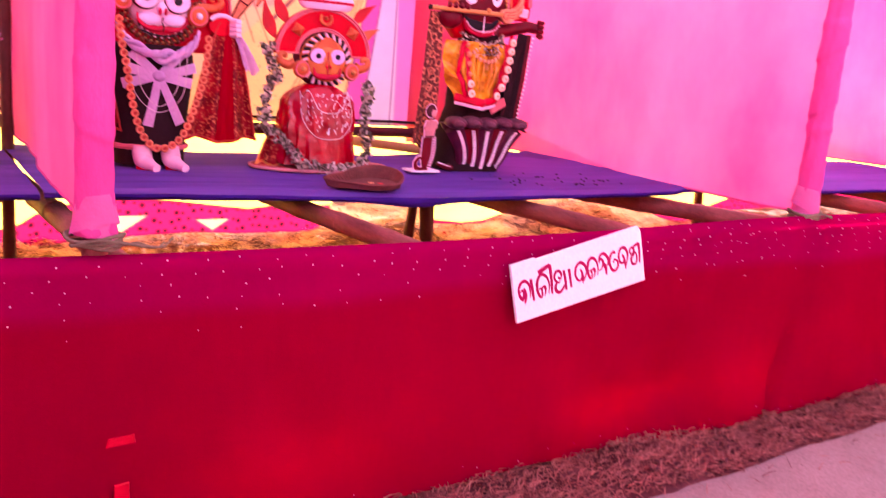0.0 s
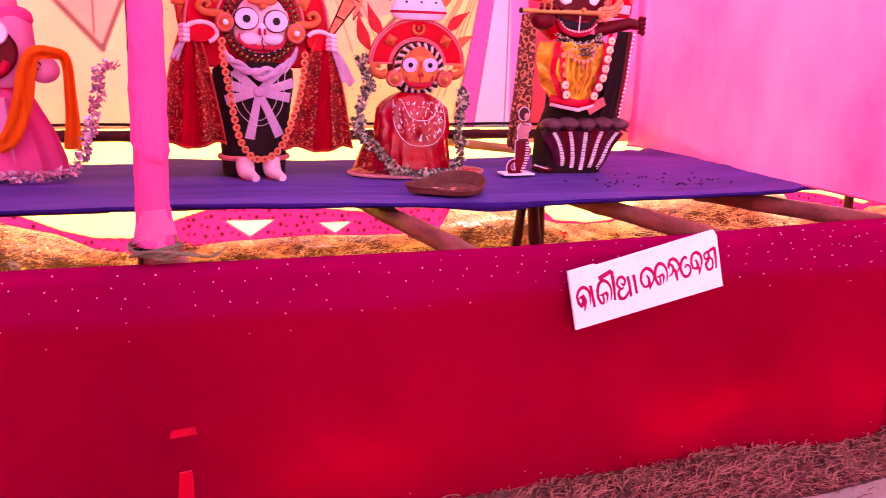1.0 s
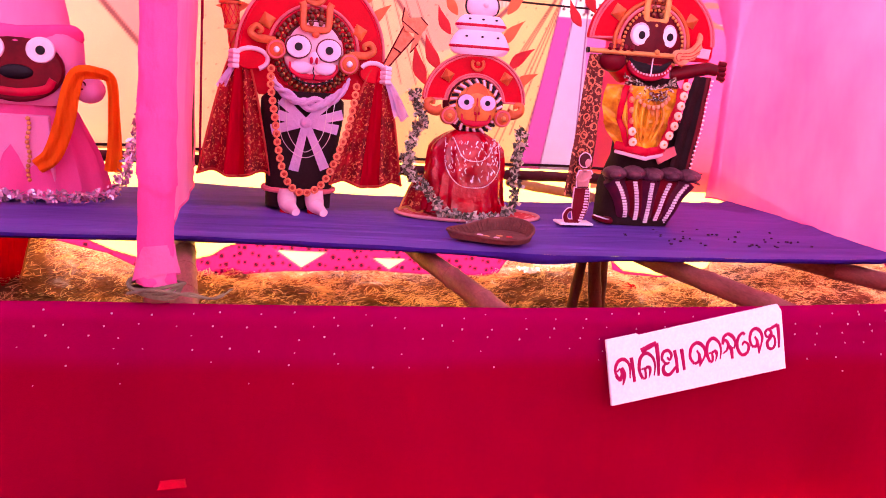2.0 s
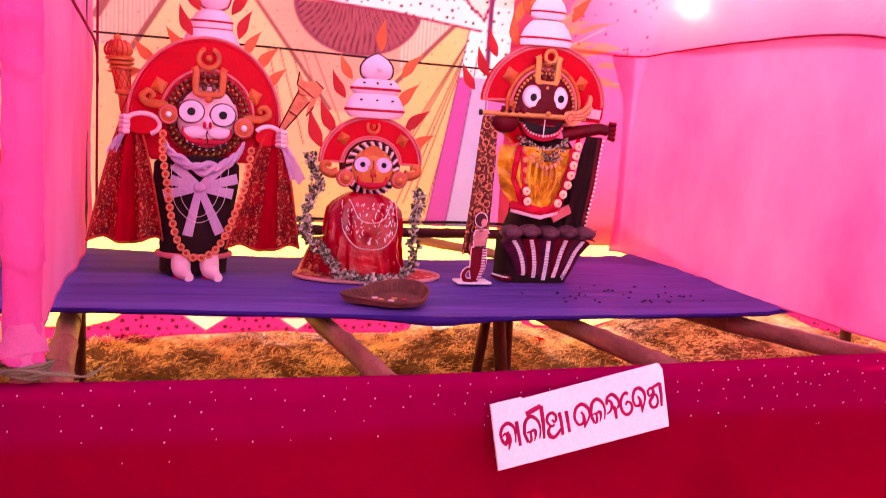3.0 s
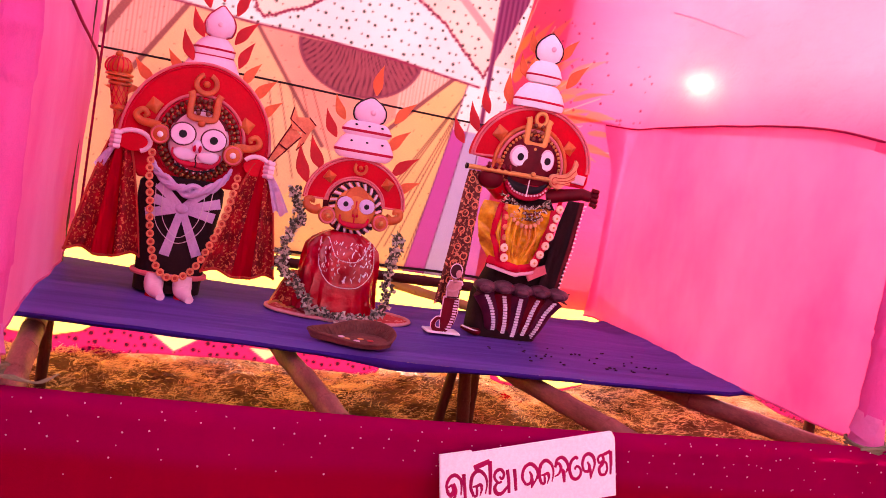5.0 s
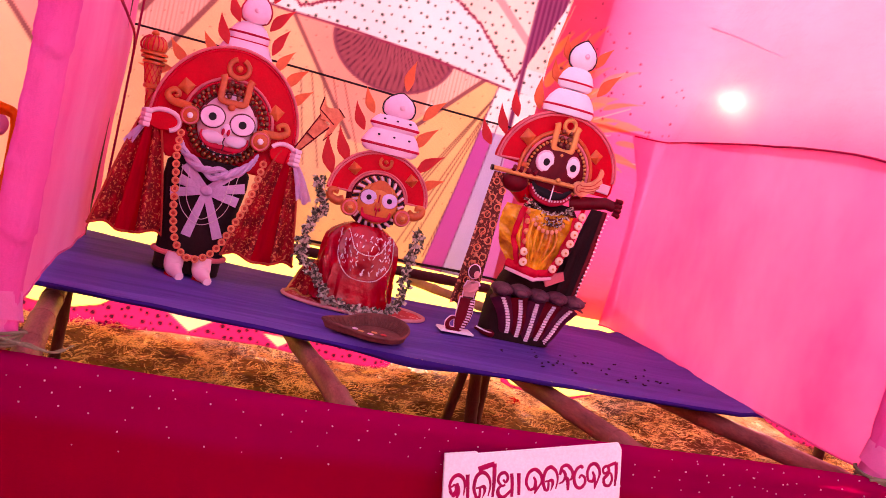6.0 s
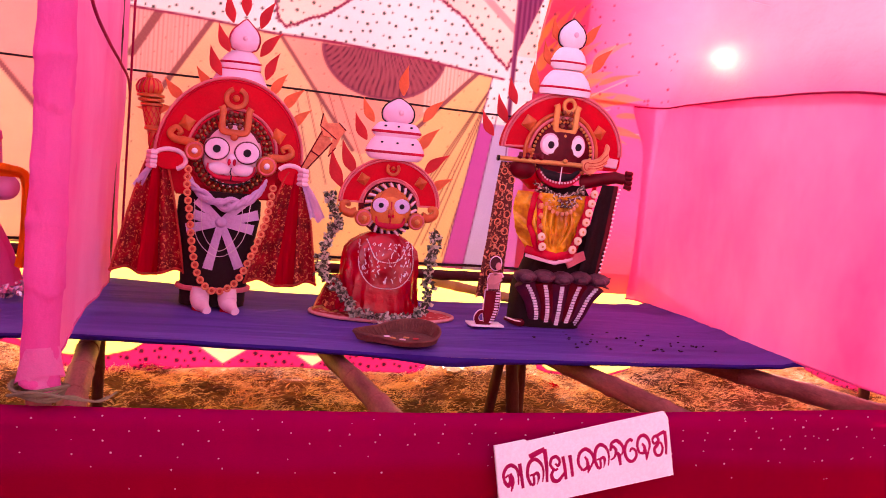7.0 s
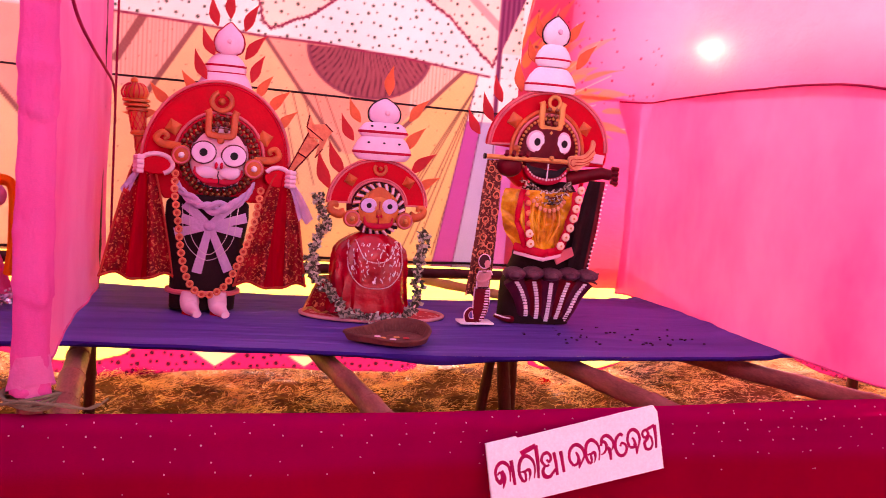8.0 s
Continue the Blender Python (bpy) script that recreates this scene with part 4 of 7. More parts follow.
def drape(u, v):
    x = -4 + 8.2 * u
    zt = rail_top(x)
    zb = 0.012 + 0.012 * wob(x, 0, 3.0, 5.0)
    if v < 0.14:
        a = (v / 0.14 * 1.6 - 0.6) * math.pi / 2
        return (x, 0.034 - 0.042 * math.sin(a), zt - 0.040 + 0.040 * math.cos(a))
    z = zt - 0.040 + (zb - zt + 0.040) * (v - 0.14) / 0.86
    return (x, drape_y(x, z), z)


dp = part("drape", Shape().sheet(330, 70, drape), "barrier", bar, "crimson cloth with light through its top drawn in magenta")
# magenta at the top: light showing through the cloth, put into the colour
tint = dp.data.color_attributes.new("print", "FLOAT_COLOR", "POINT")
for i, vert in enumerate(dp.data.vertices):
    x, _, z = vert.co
    k = min(1.0, max(0.0, (z - band_edge(x)) / 0.06 + 0.5))
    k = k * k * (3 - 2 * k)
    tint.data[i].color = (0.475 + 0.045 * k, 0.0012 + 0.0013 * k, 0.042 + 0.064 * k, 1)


def dimmer_edge(x):
    return 0.03 + 0.012 * wob(x, 3, 4.0, 2.0)


def rear_dimmer(u, v):
    x = -4 + 8.2 * u
    zt = rail_top(x) - 0.03
    z = zt + (dimmer_edge(x) - zt) * v
    return (x, 0.080 + 0.02 * wob(x, z, 1.8, 7.0) * v, z)


# three unseen layers, added to hold back light coming through the drape
part("rear_dimmer", Shape().sheet(200, 20, rear_dimmer), "barrier_back", bar, "unseen crimson layer added to dim and spread light behind the drape")
part("left_dimmer", Shape().sheet(60, 12, lambda u, v: (-4 + 2.90 * u, 0.105 + 0.012 * math.sin(u * 40), 0.70 * (1 - v))), "barrier_back", bar, "unseen crimson layer added to darken the left end")
part("lap", Shape().sheet(160, 12, lambda u, v: (-1.12 + 5.3 * u, 0.112 + 0.012 * wob(u * 5.3, v, 2.0, 3.0), 0.70 - (0.26 + 0.05 * wob(u * 5.3, 2, 1.3, 6.0)) * v)), "barrier_back", bar, "unseen crimson layer added to darken the upper drape")
part("rail", bamboo_shape((-4, 0.034, 0.712), (4.2, 0.034, 0.725), 0.032), "bamboo", bar)
sq = Shape()
for row, (down, gap, share) in enumerate(((0.012, 0.082, 0.9), (0.040, 0.078, 1.0), (0.068, 0.080, 0.9), (0.100, 0.088, 0.75), (0.135, 0.10, 0.6), (0.185, 0.15, 0.4))):
    n = int(8.2 / gap)
    for k in range(n):
        x = -4 + gap * (k + 0.5 * (row % 2) + rnd(-0.18, 0.18))
        near = math.exp(-((x - 0.98) / 0.16) ** 2)
        for _ in range(2 if random.random() < 0.9 * near else 1):
            if random.random() > share:
                continue
            xx = x + (rnd(-0.03, 0.03) if near > 0.3 else 0)
            z = rail_top(xx) - down - rnd(-0.007, 0.007)
            y = drape_y(xx, z) if z < rail_top(xx) - 0.04 else 0.034 - 0.042 * math.sin(math.acos(max(-1, min(1, (z - rail_top(xx) + 0.04) / 0.04))))
            sq.coin((xx, y - 0.0015, z), rnd(0.0014, 0.0026), depth=0.002, seg=6)
for k in range(60):
    x = -4 + 8.2 * rnd(0, 1)
    p = drape((x + 4) / 8.2, rnd(0.93, 0.985))
    sq.coin((p[0], p[1] - 0.0015, p[2]), rnd(0.0013, 0.0022), depth=0.002, seg=6)
tagged(part("sequin_trim", sq, "sequin", bar, "scattered pale pink sequins"), kind="stuff")
# light through two slits, drawn as bright red pieces
for x0, x1, z0, z1 in ((-1.115, -1.045, 0.297, 0.325), (-1.100, -1.055, 0.10, 0.20)):
    yy = min(drape_y(x, z) for x in (x0, (x0 + x1) / 2, x1) for z in (z0, (z0 + z1) / 2, z1)) - 0.002
    part("light_slit", Shape().plate([(x0, z0), (x1, z0 + 0.005), (x1 - 0.004, z1), (x0 + 0.006, z1 - 0.004)], yy, 0.004), "red", bar, "small bright red piece drawn for light through a slit")


# ---------------------------------------------------------------- wrapped poles
def wrapped_pole(x, y, r, label, lean=0.0, seed=1.0):
    p = thing("wrapped_pole", label, "pole", (x, y, 0))
    part("cane", bamboo_shape((x, y + 0.0, 0), (x, y, 0.86), 0.032), "bamboo", p)
    n, seg, rings = 240, 36, []
    laps = [0.80 + 0.31 * k + 0.07 * math.sin(seed * 3 + k * 2.1) for k in range(8)]
    for k in range(n + 1):
        z = 0.80 + 1.94 * k / n
        ring = []
        for j in range(seg):
            a = 2 * math.pi * j / seg
            zz = z + 0.03 * math.cos(a + seed)
            lap = [zz - b for b in laps if zz >= b]
            step = 0.13 * math.exp(-lap[-1] / 0.07) if lap else 0.0
            crumple = 0.13 * abs(wob(a * 1.1, zz * 14, 1.0, seed + 3)) + 0.07 * abs(wob(a * 2.2 + zz * 9, zz * 5, 1.3, seed + 6))
            knob = 0.10 * math.exp(-(((z - 0.52 - 0.1 * seed) % 0.38 - 0.19) / 0.018) ** 2)
            rr = r * (0.95 + knob + 0.13 * wob(math.cos(a) * 1.2, z * 1.7 + math.sin(a), 1.6, seed) + step + crumple)
            ring.append((x + lean * (z - 0.8) + rr * math.cos(a), y + rr * math.sin(a), z))
        rings.append(ring)
    part("cloth_wrap", Shape().rings(rings), "pink_wrap", p, "wrinkled pink cloth wrapping")
    skirt = Shape()
    for turn, top_z, low_z, flare in ((0.0, 0.890, 0.812, 1.32), (2.2, 0.862, 0.800, 1.16)):
        rows = []
        for k in range(9):
            t = k / 8
            rows.append([(x + lean * 0.05 + r * (1.03 + (flare - 1) * t ** 1.5 + 0.05 * math.sin(3 * a + turn) * t) * math.cos(a), y + r * (1.05 + 0.15 * t) * math.sin(a),
                          top_z + (low_z - top_z) * t + 0.020 * math.cos(a + turn + seed) * (0.4 + 0.6 * t)) for a in (2 * math.pi * j / 40 for j in range(40))])
        skirt.rings(rows, caps=False)
    part("cloth_end", skirt, "wrap_end", p, "loose folded pink cloth end")
    rp = Shape()
    for k in range(4):
        rp.tube([(x + (r + 0.012 + 0.004 * k) * math.cos(a * 0.4), y + (r + 0.012) * math.sin(a * 0.4), 0.776 + 0.007 * k + 0.006 * math.sin(a * 0.8 + k)) for a in range(17)], 0.0045, 6)
    rp.tube(spline([(x - 0.06, y - 0.05, 0.785), (x, y - 0.075, 0.800), (x + 0.08, y - 0.06, 0.784), (x + 0.12, y - 0.03, 0.770)], 6), 0.004, 6)
    for k in range(3):
        rp.tube(spline([(x + 0.03, y - 0.056, 0.780), (x + 0.08, y - 0.058 + 0.008 * k, 0.790 - 0.004 * k), (x + 0.115 + 0.012 * k, y - 0.04, 0.772), (x + 0.135 + 0.02 * k, y - 0.01, 0.764 + 0.012 * k)], 6), 0.0026, 6)
    part("rope_tie", rp, "rope", p)
    return p


wrapped_pole(-1.125, 0.062, 0.041, "front pole wrapped in wrinkled bright pink cloth", seed=1.0)
wrapped_pole(1.435, 0.062, 0.043, "front pole wrapped in smooth bright pink cloth", seed=4.0)
wrapped_pole(-3.68, 0.062, 0.042, "front pole wrapped in wrinkled bright pink cloth", seed=7.0)


# ---------------------------------------------------------------- sign board
SW, SH = 0.492, 0.172
sx_axis = Vector((0.479, -0.003, 0.104)).normalized()
sz_axis = Vector((-0.135, 0.15, 0.97))
sz_axis = (sz_axis - sx_axis * sz_axis.dot(sx_axis)).normalized()
sy_axis = sz_axis.cross(sx_axis)
S_M = Matrix((sx_axis, sy_axis, sz_axis)).transposed().to_4x4()
S_M.translation = Vector((0.002, -0.030, 0.683))
sign = thing("sign_board", "white foam sign board with crimson lettering on the barrier", "sign", S_M.translation)


def on_sign(shape):
    shape.v = [tuple(S_M @ Vector(p)) for p in shape.v]
    return shape


b = Shape().plate([(-0.006, 0.006), (-0.017, -0.168), (SW - 0.008, -SH), (SW + 0.001, -0.014), (SW - 0.008, 0.005), (0.083, 0.0005), (0.080, 0.006)], 0.006, 0.011, bevel=0.0012)
part("board", on_sign(b), "board", sign)


def glyph(strokes, u0, u1, v0, v1):
    """Brush strokes in a unit box (x to the right, y down) as raised ink on the board, u and v in millimetres from its top left corner.
    Each stroke: its points, the width in millimetres at its start, middle and end."""
    sh = Shape()
    for st, *w in strokes:
        pts = [Vector((0.001 * (u0 - 6 + (u1 - u0) * x), -0.0052, -0.001 * (v0 - 6 + (v1 - v0) * y))) for x, y in st]
        pts = spline(pts, 6)
        n = len(pts) - 1
        sh.tube(pts, [0.00060 * float(np.interp(k / n, [0, 0.5, 1], w)) for k in range(n + 1)], 8, flat=0.22)
    return part("letter", on_sign(sh), "ink", sign)


STEM = [(0, 0), (0.1, 0.5), (-0.05, 1)]
LLA = [([(0.16, 0.98), (0.02, 0.60), (0.18, 0.16), (0.55, 0.0), (0.90, 0.20), (1.0, 0.55), (0.86, 0.95)], 7, 9, 3), ([(0.16, 0.98), (0.34, 0.94), (0.36, 0.62), (0.14, 0.60)], 6, 6, 4),
       ([(0.36, 0.60), (0.62, 0.56), (0.66, 0.75), (0.52, 1.0)], 6, 8, 2)]
glyph([([(0.05, 0.55), (0.06, 0.30), (0.30, 0.06), (0.65, 0.0), (0.95, 0.18), (1.0, 0.45), (0.92, 0.80)], 6, 9, 3), ([(0.05, 0.55), (0.20, 0.72), (0.42, 0.58), (0.36, 0.36), (0.14, 0.44)], 8, 6, 4),
       ([(0.50, 0.30), (0.60, 0.55), (0.52, 0.80), (0.40, 1.0)], 6, 9, 3), ([(0.10, 0.66), (0.28, 0.78), (0.52, 0.62)], 5, 7, 4)], 10, 52, 58, 126)
glyph([(STEM, 9, 8, 7)], 60, 62, 58, 124)
glyph(LLA, 76, 122, 55, 122)
glyph([([(0, 0.14), (0.5, 0.07), (1, 0)], 11, 12, 10), ([(1, 0), (0.97, 0.5), (0.86, 1.0)], 10, 9, 6)], 89, 134, 34, 122)
glyph([([(0.40, 0.30), (0.58, 0.42), (0.74, 0.24), (0.55, 0.04), (0.20, 0.08), (0.04, 0.32), (0.30, 0.55), (0.55, 0.52)], 5, 8, 5),
       ([(0.22, 0.54), (0.02, 0.72), (0.10, 0.94), (0.45, 1.0), (0.98, 0.74)], 6, 10, 6), ([(1.0, 0.08), (1.04, 0.5), (1.0, 1.02)], 8, 8, 7)], 142, 181, 58, 124)
glyph([(STEM, 9, 8, 7)], 201, 203, 64, 122)
glyph([([(0.22, 0.84), (0.02, 0.52), (0.18, 0.14), (0.58, 0.0), (0.92, 0.20), (1.0, 0.50), (0.80, 0.74), (0.52, 1.0)], 6, 9, 3), ([(0.48, 0.30), (0.60, 0.50), (0.52, 0.76), (0.22, 0.84)], 5, 8, 6),
       ([(0.60, 0.55), (0.62, 0.76), (0.54, 1.0)], 7, 8, 3)], 221, 266, 57, 122)
glyph(LLA, 269, 311, 54, 117)
glyph([([(0.02, 0.72), (0.34, 0.62), (0.50, 0.38), (0.30, 0.20), (0.10, 0.36)], 3, 8, 5), ([(0.10, 0.36), (0.26, 0.08), (0.62, 0.0), (0.94, 0.20), (1.0, 0.42), (0.84, 0.62)], 6, 9, 4),
       ([(0.48, 0.45), (0.66, 0.60), (0.66, 1.0)], 6, 10, 6)], 313, 354, 52, 120)
glyph([([(0.80, 0.10), (0.62, 0.0), (0.24, 0.16), (0.03, 0.52), (0.20, 0.90), (0.58, 1.0), (0.94, 0.82), (0.96, 0.56), (0.66, 0.42), (0.46, 0.56)], 7, 8, 5)], 357, 391, 57, 116)
glyph([([(0.10, 0.66), (0.02, 0.36), (0.22, 0.08), (0.60, 0.0), (0.92, 0.16), (1.0, 0.42), (0.84, 0.66), (0.58, 1.0)], 6, 9, 3), ([(0.42, 0.30), (0.56, 0.48), (0.46, 0.68), (0.10, 0.66)], 5, 8, 6),
       ([(0.58, 0.48), (0.62, 0.72), (0.58, 1.0)], 6, 7, 3)], 396, 433, 53, 122)
glyph([([(0.40, 0.36), (0.14, 0.44), (0.05, 0.24), (0.30, 0.12), (0.46, 0.28), (0.36, 0.50), (0.10, 0.66), (0.16, 0.92), (0.46, 0.96), (0.66, 0.74), (0.60, 0.46), (0.36, 0.46)], 5, 8, 5),
       ([(0.30, 0.14), (0.62, 0.08), (0.98, 0.0)], 5, 8, 7), ([(0.98, 0.0), (0.96, 0.5), (0.86, 1.0)], 9, 8, 5)], 441, 483, 54, 118)


# ---------------------------------------------------------------- headdresses
def leaf_outline(base, tip, width):
    b, t = Vector((base[0], 0, base[1])), Vector((tip[0], 0, tip[1]))
    d = t - b
    side = Vector((-d.z, 0, d.x)).normalized()
    out = []
    for k, w in ((0, 0.12), (0.12, 0.55), (0.28, 0.95), (0.42, 1.0), (0.60, 0.72), (0.78, 0.36), (0.92, 0.12), (1.0, 0.0)):
        p = b + d * k + side * 0.06 * d.length * math.sin(k * math.pi)
        out.append((p, side * width * w))
    return [((p + s).x, (p + s).z) for p, s in out] + [((p - s).x, (p - s).z) for p, s in reversed(out[:-1])]


def flames(parent, y, pairs, reds):
    for k, (base, tip) in enumerate(pairs):
        L = math.hypot(tip[0] - base[0], tip[1] - base[1])
        part("flame", Shape().plate(leaf_outline(base, tip, 0.135 * L + 0.004), y, 0.005, bevel=0.001), "flame_red" if k in reds else "flame_orange", parent)


def stud(parent, x, y, z, r, mat="orange"):
    sh = Shape()
    ring = lambda s, h: [(x + s * math.cos(a), y - h, z + s * math.sin(a)) for a in (0.3, 0.3 + math.pi / 2, 0.3 + math.pi, 0.3 + 1.5 * math.pi)]
    sh.rings([ring(r, 0), ring(r, 0.006), ring(r * 0.2, 0.02)])
    part("stud", sh, mat, parent)


def boss(parent, x, y, z, r, mat="orange"):
    b = part("ear_boss", Shape().coin((x, y, z), r, depth=0.012, seg=22, dome=0.012), mat, parent)
    part("boss_rim", Shape().tube(at_y(arc(x, z, r * 0.78, r * 0.78, 0, 360, 22), y - 0.016), 0.004, 6), "cord_pink", b)
    part("boss_knob", Shape().ball((x, y - 0.026, z), r * 0.3, mi=0), "white" if mat == "orange" and r > 0.034 else "gold", b)


def scroll(parent, pts, r, mat="orange"):
    """A tapered scroll whose outer end curls up."""
    pts = spline(pts, 6)
    n = len(pts)
    part("scroll", Shape().tube(pts, [r * (1 - 0.62 * k / n) for k in range(n)], 10, flat=0.7), mat, parent)


def crown_tier(parent, x, y, z, prof, mat="crown", sy=0.45):
    return part("crown_tier", Shape().lathe(prof, (x, y, z), 28, 0, sy), mat, parent)


def finial(parent, x, y, z, prof, mat, ink, label, sy=0.45):
    """Onion-shaped finial with a painted outline along its silhouette."""
    part("crown_finial", Shape().lathe(prof, (x, y, z), 26, 0, sy), mat, parent, label)
    right = [(x + r + 0.002, z + h) for r, h in prof]
    left = [(x - r - 0.002, z + h) for r, h in prof]
    part("finial_outline", Shape().tube(spline(at_y(left, y), 4)[:-1] + spline(at_y(right[::-1], y), 4), 0.003, 6), ink, parent)


def ring_beads(sh, cx, y, cz, r, n, br, a0=0, a1=360, mi=0, long=1.0):
    for k in range(n):
        a = radians(a0 + (a1 - a0) * (k + 0.5) / n)
        sh.ball((cx + r * math.cos(a), y, cz + r * math.sin(a)), br, br, br * long, 7, 5, mi)


def u_emblem(parent, x, y, ztop, zbot, hw, mat="orange"):
    pts = [(x - hw * 1.12, y, ztop + 0.004), (x - hw * 0.98, y, ztop - 0.012), (x - hw * 0.96, y, zbot + 0.022), (x - hw * 0.74, y, zbot + 0.002), (x + hw * 0.70, y, zbot), (x + hw * 0.94, y, zbot + 0.022), (x + hw * 0.98, y, ztop - 0.012), (x + hw * 1.12, y, ztop + 0.004)]
    e = part("emblem", Shape().tube(spline(pts, 7), 0.0125, 8, flat=0.6), mat, parent, "raised orange forehead emblem")
    part("emblem_drop", Shape().ball((x, y - 0.004, zbot - 0.018), 0.014, 0.008, 0.012), mat, e)
    bd = Shape()
    for k in range(6):
        bd.ball((x + (k % 2 - 0.5) * hw * 0.7, y - 0.004, zbot + 0.02 + 0.024 * (k // 2)), 0.009)
    tagged(part("bead_trim", bd, "brown", e), kind="stuff")


# ---- white-faced idol
stand(0.016, 0.03, 0.021, 0.125, 0.014)
LX, LF = -0.717, 1.353
hl = thing("headdress", "tall red arched headdress with pink tiered crown and flames", "headdress", (-0.735, 1.18, 1.19))
arch = [(-0.905, 1.19), (-0.972, 1.27)] + arc(-0.725, 1.335, 0.272, 0.298, 180, 0, 44) + [(-0.466, 1.27), (-0.53, 1.19)]
part("halo_board", Shape().plate(arch, 1.205, 0.034, bevel=0.006), "deep_red", hl)
part("halo_rim", Shape().tube(at_y(arc(-0.725, 1.335, 0.269, 0.295, 180, 0, 54), 1.170), 0.0055, 8), "cord_pink", hl)
part("halo_rim", Shape().tube(at_y(arc(-0.725, 1.335, 0.257, 0.283, 180, 0, 54), 1.170), 0.003, 8), "red", hl)
part("face_ring", Shape().tube(at_y(arc(LX, LF, 0.163, 0.163, -12, 192, 50), 1.166), 0.006, 8), "cord_pink", hl)
part("face_ring", Shape().tube(at_y(arc(LX, LF, 0.151, 0.151, 0, 360, 60), 1.160), 0.004, 8), "red", hl)
bz = Shape()
ring_beads(bz, LX, 1.148, LF, 0.140, 42, 0.0095)
ring_beads(bz, LX, 1.138, LF - 0.004, 0.121, 36, 0.0085)
ring_beads(bz, LX, 1.126, LF - 0.004, 0.1305, 39, 0.0042, mi=1)
tagged(part("bead_trim", bz, ["brown", "gold"], hl, "two rows of brown beads round the face"), kind="stuff")
crown_tier(hl, -0.712, 1.245, 1.578, [(0.112, 0), (0.114, 0.012), (0.106, 0.035), (0.090, 0.066), (0.080, 0.082), (0.074, 0.090)])
part("crown_line", Shape().lathe([(0.0755, 0), (0.0775, 0.003), (0.0755, 0.006)], (-0.712, 1.245, 1.664), 28, 0, 0.45), "lip", hl)
crown_tier(hl, -0.712, 1.245, 1.668, [(0.074, 0), (0.079, 0.008), (0.074, 0.030), (0.060, 0.052), (0.044, 0.066), (0.034, 0.072)])
part("crown_line", Shape().lathe([(0.076, 0), (0.081, 0.004), (0.077, 0.008)], (-0.712, 1.245, 1.690), 28, 0, 0.45), "lip", hl)
finial(hl, -0.705, 1.235, 1.738, [(0.026, 0), (0.046, 0.010), (0.055, 0.034), (0.054, 0.056), (0.043, 0.080), (0.021, 0.102), (0.003, 0.120)], "crown", "lip", "pale pink onion-shaped finial")
part("finial_knob", Shape().coin((-0.706, 1.212, 1.785), 0.009, depth=0.006, dome=0.004), "skin", hl)
part("crescent", Shape().tube(at_y(arc(-0.720, 1.556, 0.036, 0.034, 110, 430, 26), 1.160), 0.010, 8, flat=0.7), "orange", hl)
part("crescent_knob", Shape().ball((-0.720, 1.160, 1.556), 0.013, 0.010), "orange", hl)
u_emblem(hl, -0.717, 1.106, 1.518, 1.430, 0.048)
stud(hl, -0.888, 1.171, 1.450, 0.032)
stud(hl, -0.554, 1.171, 1.432, 0.032)
boss(hl, -0.852, 1.128, 1.352, 0.036)
boss(hl, -0.590, 1.128, 1.318, 0.038)
scroll(hl, [(-0.858, 1.140, 1.378), (-0.89, 1.145, 1.384), (-0.925, 1.150, 1.388), (-0.945, 1.150, 1.408), (-0.925, 1.150, 1.430), (-0.905, 1.150, 1.415), (-0.918, 1.150, 1.404)], 0.017)
scroll(hl, [(-0.590, 1.140, 1.345), (-0.56, 1.145, 1.350), (-0.525, 1.150, 1.352), (-0.498, 1.150, 1.370), (-0.512, 1.150, 1.395), (-0.535, 1.150, 1.386), (-0.528, 1.150, 1.372)], 0.017)
flames(hl, 1.215, [((-0.905, 1.533), (-0.984, 1.611)), ((-0.805, 1.585), (-0.874, 1.664)), ((-0.781, 1.637), (-0.830, 1.748)), ((-0.757, 1.728), (-0.807, 1.833)), ((-0.752, 1.838), (-0.778, 1.950)),
                   ((-0.650, 1.828), (-0.600, 1.938)), ((-0.706, 1.870), (-0.702, 1.985)), ((-0.643, 1.723), (-0.564, 1.821)), ((-0.614, 1.638), (-0.568, 1.747)), ((-0.590, 1.580), (-0.531, 1.673)), ((-0.545, 1.531), (-0.462, 1.620)),
                   ((-0.505, 1.467), (-0.430, 1.545)), ((-0.955, 1.500), (-1.075, 1.490))], (2, 3, 4, 5, 6, 7, 8))

st = Shape()   # slots: black skin white ink lip red cord lilac
rings = []
for z, hw, hd in ((0.800, 0.118, 0.085), (0.86, 0.120, 0.09), (0.95, 0.126, 0.095), (1.05, 0.140, 0.10), (1.13, 0.152, 0.10), (1.18, 0.150, 0.09), (1.21, 0.12, 0.07)):
    rings.append([(-0.745 + hw * math.copysign(abs(math.cos(a)) ** 0.55, math.cos(a)), 1.19 + hd * math.copysign(abs(math.sin(a)) ** 0.7, math.sin(a)), z) for a in (2 * math.pi * k / 32 for k in range(32))])
st.rings(rings, 0)
st.tube([(-0.745 + 0.128 * math.cos(a), 1.185 + 0.10 * math.sin(a), 0.862) for a in (2 * math.pi * k / 36 for k in range(37))], 0.010, 8, 6)
